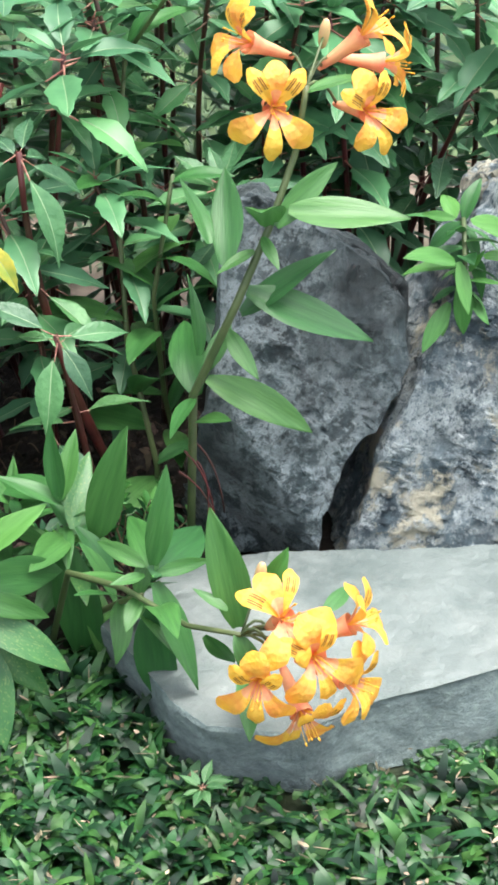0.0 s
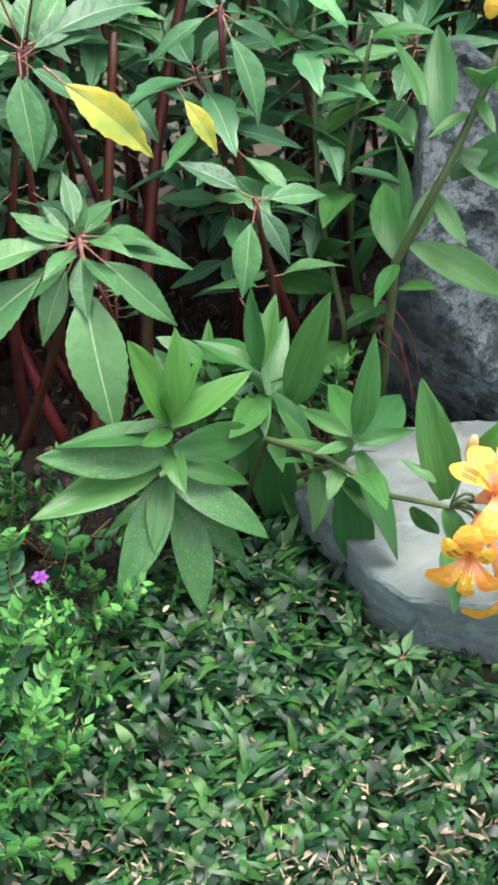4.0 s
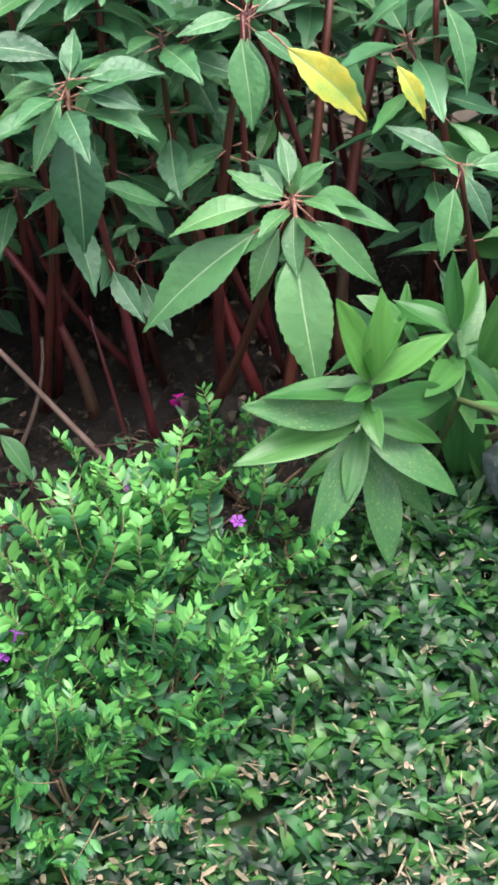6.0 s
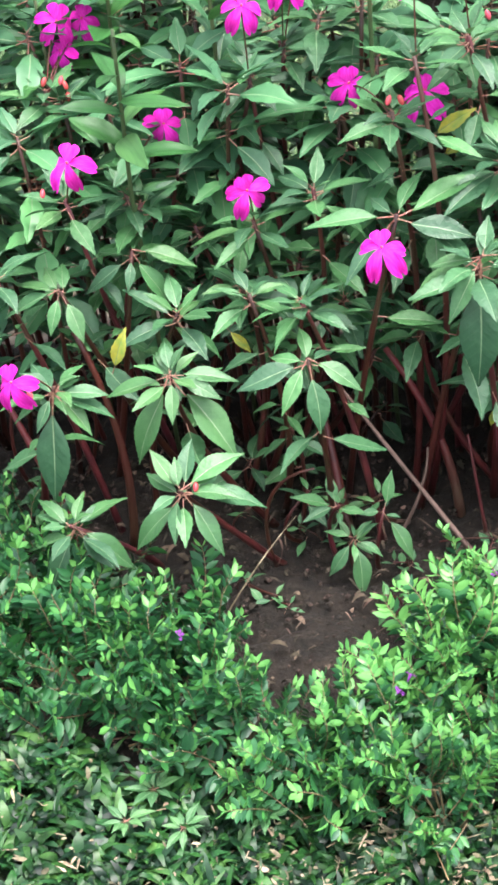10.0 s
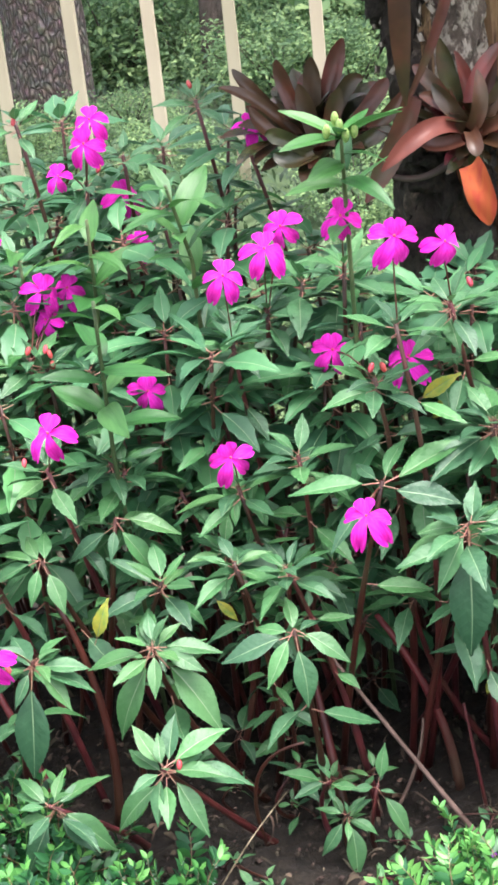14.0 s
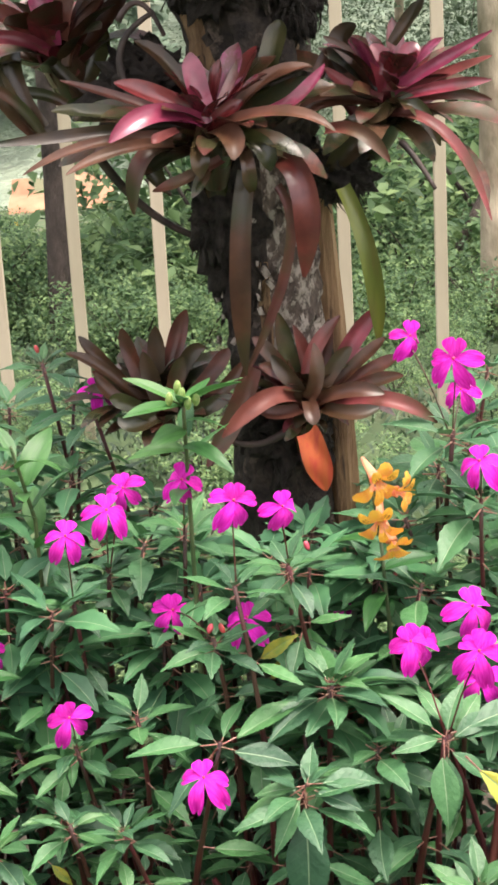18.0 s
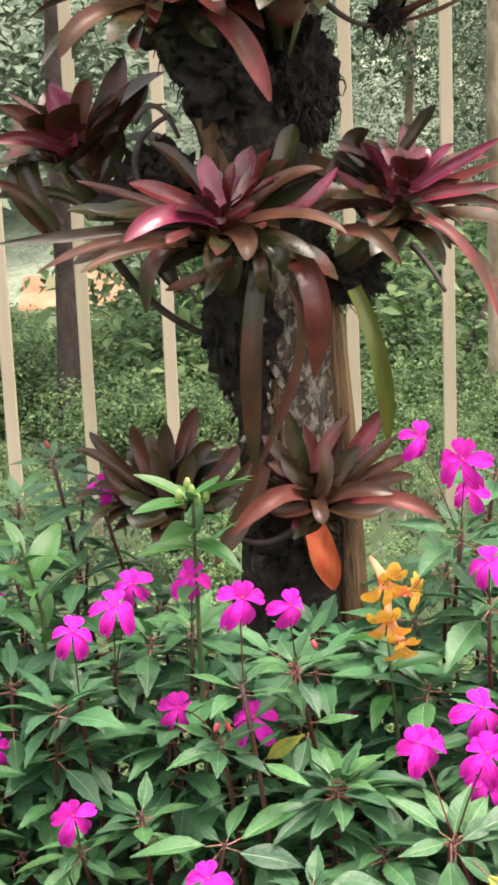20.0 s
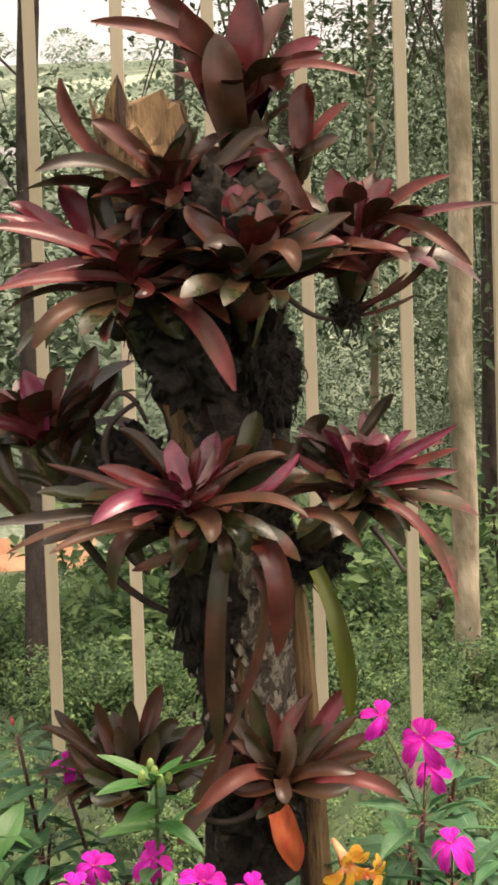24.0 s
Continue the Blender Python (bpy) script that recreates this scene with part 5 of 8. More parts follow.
ALEAF = [strap_leaf("lily_leaf", M_ALEAF, w, d, tw, i) for i, (w, d, tw) in enumerate(((0.26, 0.15, 0.3), (0.38, 0.35, -0.5), (0.34, 0.55, 0.3), (0.40, 0.25, 0.7)))]
ASPOT = [strap_leaf("speckled_lily_leaf", M_ASPOT, 0.30, 0.25, 0.2, 5), strap_leaf("speckled_lily_leaf", M_ASPOT, 0.27, 0.45, -0.3, 6)]


def tepal_mesh(name, mats, wide, recurve, spots):
    n, c = 8, 6
    vs, fs, ix = [], [], []
    for k in range(n + 1):
        u = k / n
        w = wide * 0.5 * (0.16 + 0.84 * math.sin(min(1.0, u ** 1.3 * 1.15) * math.pi * 0.55) ** 1.2) * (1 if u < 0.88 else 1 - 3.6 * (u - 0.88))
        for s in range(c + 1):
            q = 2 * s / c - 1
            vs.append((q * w, u * 0.92 - 0.07 * q * q, 0.42 * math.sin(u * 1.7) - recurve * u ** 3 + 0.10 * w * q * q + 0.012 * math.sin(6 * q)))
    for k in range(n):
        for s in range(c):
            a = k * (c + 1) + s
            fs.append((a, a + 1, a + c + 2, a + c + 1))
            ix.append(1 if k < 3 and spots != "streak" else 0)
    if spots == "streak":
        for q in (-0.55, -0.28, 0.28, 0.55):
            o = len(vs)
            for k in range(5):
                u = 0.45 + 0.085 * k
                w = wide * 0.42
                for e in (-1, 1):
                    vs.append((q * w + e * 0.009, u * 0.92 - 0.07 * q * q, 0.42 * math.sin(u * 1.7) - recurve * u ** 3 + 0.10 * w * q * q + 0.02))
            for k in range(4):
                fs.append((o + 2 * k, o + 2 * k + 1, o + 2 * k + 3, o + 2 * k + 2))
                ix.append(1)
    return mesh_of(name, vs, fs, mats, ix)


T_OUT = tepal_mesh("outer_tepal", [M_YPET, M_OPET], 0.56, 0.40, "tip")
T_UP = tepal_mesh("upper_tepal", [M_YTOP, M_STRIPE], 0.36, 0.30, "streak")
T_LOW = tepal_mesh("lower_tepal", [M_YTOP, M_OPET], 0.36, 0.35, "base")


def funnel_mesh():
    vs, fs = tube([(0, 0, -0.55), (0, 0, -0.35), (0, 0, -0.1), (0, 0, 0.08)], [0.035, 0.065, 0.09, 0.135], 10, False)
    return mesh_of("flower_tube", vs, fs, [M_OPET])


FUNNEL = funnel_mesh()


def stamen_mesh():
    so = Soup()
    rng = random.Random(8)
    e = Vector((0.12, -0.04, 0.66))
    so.add(*tube(bow((0, 0, 0), e, (0.03, -0.02, 0), 4), 0.010, 4), 0)
    so.add(*tube([e, e + Vector((0, -0.01, 0.06))], [0.022, 0.016], 5), 0)
    return so.mesh("stamen", [M_YTOP])


STAMEN = stamen_mesh()
LBUD = ball_mesh("lily_bud", M_LBUD, 0.36, 0.36, 1.0)


GBUD = ball_mesh("green_bud", M_GBUD, 0.5, 0.5, 1.0)


def lily_flower(parent, base, facing, size, rng, roll=0.0):
    shut = 26 * min(1.0, abs(Vector(facing).normalized().x) * 1.25) + (10 if facing[2] < -0.25 else 0)
    m = frame_to(base, facing, (0, 0, 1), size) @ Matrix.Rotation(radians(-90), 4, 'X') @ Matrix.Rotation(math.pi + roll, 4, 'Z')
    f = under(parent, "flower", FUNNEL, m, "yellow and orange trumpet flower")
    for a, me in ((0, T_OUT), (128, T_OUT), (232, T_OUT), (34, T_UP), (-34, T_UP), (180, T_LOW)):
        under(f, "petal", me, Matrix.Rotation(radians(a + rng.uniform(-5, 5)), 4, 'Z') @ Matrix.Rotation(radians(shut + rng.uniform(-8, 12)), 4, 'X') @ Matrix.Scale(rng.uniform(0.5, 0.58), 4) @ Matrix.Translation((0, 0.1, 0.05)))
    for k in range(5):
        under(f, "stamen", STAMEN, Matrix.Rotation(1.26 * k + rng.uniform(-0.2, 0.2), 4, 'Z') @ Matrix.Scale(0.6 * rng.uniform(0.8, 1.1), 4))
    return f


def lily(points, leaves, size, seed, flowers=(), buds=(), u0=0.25, u1=0.98, spots=0.0, up=30, r=0.0028, green=False, star=0, label="alstroemeria stem with lance-shaped bright green leaves"):
    """A lily stem through points, leaves spiralling up it, flowers on pedicels at the top."""
    rng = random.Random(seed)
    base = Vector(points[0])
    pts = [Vector(p) - base for p in points]
    fine = []
    for i in range(len(pts) - 1):
        fine += [pts[i].lerp(pts[i + 1], k / 4) for k in range(4)]
    fine.append(pts[-1])
    ob = thing("peruvian_lily", None, label, "flowering plant", "peruvian lilies", Matrix.Translation(base))
    so = Soup()
    so.add(*tube(fine, [r * (1.2 - 0.5 * i / len(fine)) for i in range(len(fine))], 7))
    for pos, face, s in flowers:
        e = Vector(pos) - base
        under(ob, "pedicel", mesh_of("pedicel", *tube(bow(fine[-1], e - Vector(face).normalized() * s * 0.5, (0, 0, 0.01), 4), 0.0014, 5), [M_ASTEM]))
    for pos in buds:
        under(ob, "pedicel", mesh_of("pedicel", *tube(bow(fine[-1], Vector(pos) - base, (0, 0, 0), 4), 0.0012, 5), [M_ASTEM]))
    under(ob, "stem", so.mesh("lily_stem", [M_ASTEM]))
    for k in range(leaves):
        u = u0 + (u1 - u0) * (k / max(1, leaves - 1))
        i = min(len(fine) - 2, int(u * (len(fine) - 1)))
        p = fine[i].lerp(fine[i + 1], u * (len(fine) - 1) - i)
        ax = (fine[i + 1] - fine[i]).normalized()
        a = 2.399 * k + seed
        side = ax.orthogonal().normalized()
        d = side * math.cos(a) + ax.cross(side) * math.sin(a)
        d = d * math.cos(radians(up)) + ax * math.sin(radians(up)) + Vector((0, 0, rng.uniform(-0.15, 0.1)))
        s = size * rng.uniform(0.8, 1.15) * (1 if u < 0.85 else 0.75)
        me = rng.choice(ASPOT if rng.random() < spots else ALEAF)
        under(ob, "leaf", me, frame_to(p, d, (0, 0, 1), s, rng.uniform(-0.4, 0.4)))
    for k in range(star):
        a, el = 0.9 * k + 0.3, radians(rng.uniform(2, 34))
        under(ob, "leaf", ALEAF[0], frame_to(fine[-1], (math.cos(a) * math.cos(el), math.sin(a) * math.cos(el), math.sin(el)), (0, 0, 1), 0.08 * rng.uniform(0.85, 1.15), rng.uniform(-0.3, 0.3)) @ Matrix.Diagonal((0.8, 1, 1, 1)))
    for pos, face, s in flowers:
        lily_flower(ob, Vector(pos) - base, face, s, rng, rng.uniform(-0.3, 0.3))
    for pos in buds:
        under(ob, "bud", GBUD if green else LBUD, frame_to(Vector(pos) - base, (0.1, -0.2, 1), (0, 1, 0), 0.0085 if green else 0.014) @ Matrix.Rotation(radians(-90), 4, 'X'), "closed green flower bud" if green else "closed pinkish flower bud")
    return ob


AHERO = [[strap_leaf("lily_leaf", M_ALEAF, 0.31, 0.16, 0.5, 1), strap_leaf("lily_leaf", M_ALEAF, 0.28, 0.22, -0.6, 2)],
         [strap_leaf("speckled_lily_leaf", M_ASPOT, 0.31, 0.2, 0.4, 3), strap_leaf("speckled_lily_leaf", M_ASPOT, 0.30, 0.14, -0.5, 4)],
         [strap_leaf("young_lily_leaf", M_AYOUNG, 0.30, 0.05, 0.4, 5), strap_leaf("young_lily_leaf", M_AYOUNG, 0.34, 0.2, -0.4, 6)]]


def leaf_to(ob, a, b, k, seed):
    """One leaf of a lily, from its node to its tip; k: plain, speckled or young."""
    rng = random.Random(seed)
    d = Vector(b) - Vector(a)
    under(ob, "leaf", rng.choice(AHERO[k]), frame_to(Vector(a) - ob.matrix_world.translation, d, (rng.uniform(-0.5, 0.5), -0.6, 0.9), d.length, rng.uniform(-0.35, 0.35)))


s1 = lily([(0.518, 1.478, 0), (0.510, 1.386, 0.248), (0.545, 1.358, 0.345), (0.581, 1.370, 0.409), (0.608, 1.383, 0.465), (0.620, 1.389, 0.518)], 3, 0.09, 1, r=0.0036,
     flowers=[((0.593, 1.396, 0.500), (-0.1, -1, 0.25), 0.076), ((0.673, 1.402, 0.485), (0.35, -1, 0.15), 0.072), ((0.590, 1.440, 0.540), (-1, -0.25, 0.5), 0.076),
              ((0.683, 1.445, 0.531), (0.9, -0.3, 0.7), 0.076), ((0.712, 1.477, 0.497), (1, -0.3, -0.15), 0.072)], buds=[(0.648, 1.429, 0.545)],
     label="alstroemeria with yellow and orange flowers before a stone", u0=0.2)
s2 = lily([(0.358, 1.384, 0), (0.376, 1.324, 0.13), (0.413, 1.264, 0.148), (0.452, 1.195, 0.15), (0.485, 1.148, 0.168)], 3, 0.07, 2,
     flowers=[((0.510, 1.119, 0.199), (0.1, -0.7, 0.7), 0.074), ((0.487, 1.102, 0.163), (-0.5, -1, -0.1), 0.072), ((0.529, 1.103, 0.172), (0.1, -1, 0.2), 0.074),
              ((0.564, 1.128, 0.172), (1, -0.4, 0.6), 0.072), ((0.555, 1.118, 0.132), (0.8, -0.9, 0), 0.072), ((0.519, 1.108, 0.117), (0.1, -1, -0.5), 0.074)],
     buds=[(0.506, 1.162, 0.212)], u0=0.3, label="alstroemeria with orange flowers bowed over the slab")
lily([(0.508, 1.572, 0), (0.505, 1.552, 0.075), (0.493, 1.600, 0.196), (0.505, 1.659, 0.336), (0.539, 1.741, 0.439), (0.575, 1.64, 0.54)], 16, 0.09, 3, u0=0.15)
lily([(0.549, 1.629, 0), (0.529, 1.609, 0.12), (0.523, 1.600, 0.24), (0.554, 1.617, 0.36)], 12, 0.08, 4, u0=0.2)
s4 = lily([(0.873, 1.744, 0), (0.805, 1.572, 0.262), (0.790, 1.455, 0.345), (0.772, 1.400, 0.296)], 18, 0.050, 5, u0=0.62, up=10, label="pale green alstroemeria shoot nodding over a stone")
c1 = lily([(0.289, 1.390, 0), (0.286, 1.330, 0.08), (0.288, 1.275, 0.205)], 10, 0.055, 6, u0=0.35, spots=0.45, up=25, label="leafy alstroemeria shoot with speckled leaves")
c2 = lily([(0.375, 1.452, 0), (0.385, 1.402, 0.08), (0.389, 1.379, 0.15)], 11, 0.062, 7, u0=0.35, spots=0.2, up=30, label="leafy alstroemeria shoot with a few speckled leaves")
lily([(0.396, 1.420, 0), (0.416, 1.320, 0.09), (0.427, 1.253, 0.145)], 8, 0.060, 8, u0=0.4, spots=0.1, up=30)
lily([(0.325, 1.475, 0), (0.335, 1.435, 0.09), (0.343, 1.398, 0.17)], 12, 0.065, 9, u0=0.4, up=35)
lily([(-0.035, 1.721, 0), (-0.047, 1.661, 0.45), (-0.046, 1.640, 0.727), (-0.044, 1.602, 0.80)], 7, 0.07, 10, u0=0.62, u1=0.9, up=30, green=True, star=7,
     buds=[(-0.058, 1.587, 0.812), (-0.044, 1.582, 0.818), (-0.029, 1.586, 0.811), (-0.049, 1.598, 0.822), (-0.038, 1.582, 0.808)], label="alstroemeria stem topped with green buds")
lily([(-0.235, 1.764, 0), (-0.235, 1.734, 0.45), (-0.235, 1.725, 0.634), (-0.251, 1.696, 0.735)], 11, 0.085, 11, u0=0.6, up=40)
lily([(-0.327, 1.653, 0), (-0.332, 1.583, 0.45), (-0.320, 1.540, 0.66)], 11, 0.08, 12, u0=0.6, up=25)
lily([(-0.373, 1.837, 0), (-0.374, 1.797, 0.45), (-0.358, 1.748, 0.685)], 10, 0.085, 13, u0=0.6, up=35)
lily([(-0.445, 1.800, 0), (-0.445, 1.760, 0.470), (-0.458, 1.788, 0.64)], 10, 0.085, 14, u0=0.6, up=35)
lily([(0.206, 1.718, 0), (0.186, 1.678, 0.4), (0.171, 1.668, 0.61)], 6, 0.08, 15, u0=0.6, up=25,
     flowers=[((0.164, 1.637, 0.695), (0.3, -0.8, -0.35), 0.062), ((0.186, 1.638, 0.676), (0.9, -0.5, 0.0), 0.052), ((0.168, 1.630, 0.648), (-0.1, -0.8, -0.5), 0.060), ((0.180, 1.632, 0.622), (0.3, -0.7, -0.9), 0.056)],
     label="alstroemeria with fading yellow flowers among the impatiens")

leaf_to(c1, (0.288, 1.273, 0.206), (0.301, 1.270, 0.285), 2, 0)
leaf_to(c1, (0.288, 1.273, 0.206), (0.262, 1.256, 0.294), 2, 1)
leaf_to(c1, (0.290, 1.273, 0.206), (0.319, 1.289, 0.252), 2, 2)
leaf_to(c1, (0.288, 1.275, 0.193), (0.262, 1.237, 0.210), 2, 3)
leaf_to(c1, (0.290, 1.275, 0.195), (0.358, 1.281, 0.238), 2, 4)
leaf_to(c1, (0.288, 1.276, 0.185), (0.201, 1.254, 0.228), 0, 5)
leaf_to(c1, (0.283, 1.280, 0.165), (0.188, 1.243, 0.220), 1, 6)
leaf_to(c1, (0.281, 1.282, 0.152), (0.172, 1.228, 0.176), 0, 7)
leaf_to(c1, (0.284, 1.285, 0.137), (0.220, 1.212, 0.087), 1, 8)
leaf_to(c1, (0.283, 1.289, 0.114), (0.302, 1.226, 0.027), 1, 9)
leaf_to(c1, (0.286, 1.285, 0.136), (0.362, 1.239, 0.088), 1, 10)
leaf_to(c1, (0.289, 1.281, 0.158), (0.354, 1.266, 0.128), 0, 11)
leaf_to(c1, (0.285, 1.289, 0.114), (0.345, 1.257, 0.050), 1, 12)
leaf_to(c1, (0.289, 1.279, 0.174), (0.390, 1.324, 0.130), 0, 13)
leaf_to(c1, (0.284, 1.285, 0.137), (0.258, 1.232, 0.109), 0, 14)
leaf_to(c1, (0.290, 1.274, 0.201), (0.283, 1.253, 0.248), 2, 15)
leaf_to(c2, (0.380, 1.363, 0.175), (0.332, 1.379, 0.215), 0, 0)
leaf_to(c2, (0.382, 1.363, 0.177), (0.325, 1.433, 0.178), 0, 1)
leaf_to(c2, (0.377, 1.362, 0.182), (0.376, 1.374, 0.251), 0, 2)
leaf_to(c2, (0.379, 1.361, 0.184), (0.403, 1.389, 0.236), 0, 3)
leaf_to(c2, (0.405, 1.371, 0.133), (0.433, 1.339, 0.249), 0, 4)
leaf_to(c2, (0.386, 1.370, 0.132), (0.384, 1.325, -0.008), 0, 5)
leaf_to(c2, (0.406, 1.381, 0.069), (0.408, 1.323, 0.004), 0, 6)
leaf_to(c2, (0.394, 1.368, 0.147), (0.424, 1.329, 0.108), 0, 7)
leaf_to(c2, (0.388, 1.370, 0.132), (0.346, 1.305, 0.165), 0, 8)
leaf_to(c2, (0.392, 1.369, 0.142), (0.418, 1.420, 0.194), 1, 9)
leaf_to(s2, (0.434, 1.247, 0.179), (0.460, 1.244, 0.264), 0, 0)
leaf_to(s2, (0.432, 1.247, 0.174), (0.510, 1.324, 0.160), 0, 1)
leaf_to(s2, (0.429, 1.247, 0.177), (0.395, 1.278, 0.193), 0, 2)
leaf_to(s2, (0.441, 1.251, 0.158), (0.468, 1.199, 0.072), 0, 3)
leaf_to(s2, (0.439, 1.257, 0.125), (0.435, 1.243, 0.012), 0, 4)
leaf_to(s2, (0.440, 1.249, 0.169), (0.484, 1.237, 0.179), 0, 5)
leaf_to(s2, (0.436, 1.248, 0.170), (0.432, 1.327, 0.187), 0, 6)
leaf_to(s2, (0.430, 1.249, 0.166), (0.401, 1.235, 0.179), 0, 7)
leaf_to(s2, (0.485, 1.173, 0.156), (0.476, 1.186, 0.260), 0, 8)
leaf_to(s2, (0.479, 1.169, 0.177), (0.458, 1.187, 0.196), 0, 9)
leaf_to(s2, (0.561, 1.179, 0.150), (0.599, 1.204, 0.155), 0, 10)
leaf_to(s2, (0.498, 1.186, 0.092), (0.482, 1.117, 0.099), 0, 11)
leaf_to(s2, (0.510, 1.169, 0.185), (0.523, 1.161, 0.232), 2, 12)
leaf_to(s2, (0.462, 1.172, 0.156), (0.487, 1.171, 0.110), 0, 13)
leaf_to(s1, (0.582, 1.363, 0.412), (0.635, 1.358, 0.463), 0, 0)
leaf_to(s1, (0.595, 1.362, 0.427), (0.686, 1.316, 0.427), 0, 1)
leaf_to(s1, (0.560, 1.370, 0.355), (0.662, 1.322, 0.314), 0, 2)
leaf_to(s1, (0.552, 1.373, 0.332), (0.628, 1.356, 0.392), 0, 3)
leaf_to(s1, (0.543, 1.374, 0.316), (0.554, 1.331, 0.288), 0, 4)
leaf_to(s1, (0.524, 1.380, 0.270), (0.602, 1.319, 0.237), 0, 5)
leaf_to(s1, (0.536, 1.365, 0.381), (0.557, 1.421, 0.451), 0, 6)
leaf_to(s1, (0.523, 1.361, 0.405), (0.526, 1.420, 0.451), 0, 7)
leaf_to(s1, (0.519, 1.379, 0.276), (0.555, 1.413, 0.310), 0, 8)
leaf_to(s1, (0.512, 1.383, 0.224), (0.529, 1.348, 0.250), 0, 9)
leaf_to(s1, (0.574, 1.364, 0.402), (0.575, 1.329, 0.390), 0, 10)
leaf_to(s1, (0.513, 1.376, 0.294), (0.528, 1.405, 0.358), 0, 11)
leaf_to(s1, (0.566, 1.366, 0.388), (0.527, 1.350, 0.388), 0, 12)
leaf_to(s1, (0.511, 1.379, 0.249), (0.472, 1.327, 0.261), 0, 13)
leaf_to(s4, (0.761, 1.404, 0.331), (0.711, 1.379, 0.358), 2, 0)
leaf_to(s4, (0.758, 1.411, 0.287), (0.727, 1.387, 0.251), 2, 1)
leaf_to(s4, (0.778, 1.408, 0.315), (0.790, 1.406, 0.337), 2, 2)
leaf_to(s4, (0.781, 1.410, 0.305), (0.808, 1.393, 0.306), 2, 3)
leaf_to(s4, (0.777, 1.411, 0.294), (0.792, 1.388, 0.269), 2, 4)
leaf_to(s4, (0.768, 1.408, 0.310), (0.774, 1.389, 0.259), 2, 5)
leaf_to(s4, (0.757, 1.397, 0.377), (0.732, 1.415, 0.376), 2, 6)
leaf_to(s4, (0.774, 1.400, 0.368), (0.835, 1.416, 0.346), 2, 7)
leaf_to(s4, (0.792, 1.408, 0.326), (0.843, 1.421, 0.316), 2, 8)
leaf_to(s4, (0.756, 1.411, 0.282), (0.752, 1.396, 0.259), 2, 9)
leaf_to(s4, (0.764, 1.406, 0.328), (0.767, 1.375, 0.290), 2, 10)
leaf_to(s4, (0.762, 1.405, 0.326), (0.713, 1.411, 0.328), 2, 11)
leaf_to(s4, (0.757, 1.398, 0.375), (0.762, 1.445, 0.387), 2, 12)


# ---- cuphea edging ----
def sprig_mesh(seed, pairs=12, reach=1.0, pale_from=0.72):
    """An arching twig with opposite small glossy leaves, paler at the tip."""
    rng = random.Random(seed)
    so = Soup()
    pts = bow((0, 0, 0), (rng.uniform(-0.02, 0.02), (0.075 + 0.02 * rng.random()) * reach, 0.074 - 0.03 * (reach - 1)), (0, 0.0, 0.018 * reach), 8)
    so.add(*tube(pts, [0.0013 - 0.0001 * i for i in range(9)], 4, False), 2)
    for k in range(pairs):
        u = 0.12 + 0.88 * k / (pairs - 1)
        i = min(7, int(u * 8))
        p = pts[i].lerp(pts[i + 1], u * 8 - i)
        ax = (pts[i + 1] - pts[i]).normalized()
        sd = Vector((1, 0, 0)) if k % 4 else Vector((0.5, -0.6, 0.6))
        for s in (-1, 1):
            d = (sd * s + ax * (0.35 + 0.8 * u ** 4) + Vector((rng.uniform(-0.15, 0.15), rng.uniform(-0.15, 0.15), rng.uniform(0, 0.3)))).normalized()
            L = rng.uniform(0.020, 0.033) * (1 if u < 0.8 else 0.75)
            m = frame_to(p, d, ax.cross(d) * s + Vector((0, 0, 0.5)), L, rng.uniform(-0.4, 0.4))
            w = 0.21
            vs = [m @ Vector(q) for q in ((0, 0, 0), (-w, 0.35, 0.06), (0, 0.4, 0), (w, 0.35, 0.06), (-w * 0.8, 0.7, 0.05), (0, 0.72, -0.02), (w * 0.8, 0.7, 0.05), (0, 1.0, -0.06))]
            so.add(vs, [(0, 2, 1), (0, 3, 2), (1, 2, 5, 4), (2, 3, 6, 5), (4, 5, 7), (5, 6, 7)], 1 if u > pale_from and rng.random() < 0.8 else 0)
    return so.mesh("cuphea_sprig", [M_CLEAF, M_CTIP, M_CTWIG])


# share of pale young tips varied to paint light: more for lit, few for shaded
SPRIG = [sprig_mesh(i + 40, 11 + i % 4) for i in range(6)] + [sprig_mesh(50 + i, 18, 1.55) for i in range(3)]
SPRIG_LIT = [sprig_mesh(i + 60, 11 + i % 4, 1.0, 0.52) for i in range(5)] + [sprig_mesh(70 + i, 18, 1.55, 0.6) for i in range(3)]
SPRIG_SHADED = [sprig_mesh(i + 80, 11 + i % 4, 1.0, 0.92) for i in range(5)]


def tiny_flower_mesh():
    so = Soup()
    for k in range(6):
        a = k * 1.047
        d, e = Vector((math.cos(a), math.sin(a), 0)), Vector((-math.sin(a), math.cos(a), 0))
        so.add([d * 0.15, d * 0.7 + e * 0.35 + Vector((0, 0, 0.2)), d * 1.1 + Vector((0, 0, 0.15)), d * 0.7 - e * 0.35 + Vector((0, 0, 0.2))], [(0, 3, 2, 1)])
    so.add(*tube([(0, 0, -1.2), (0, 0, 0.05)], [0.12, 0.22], 6))
    return so.mesh("purple_flower", [M_PURPLE])


TINY = tiny_flower_mesh()


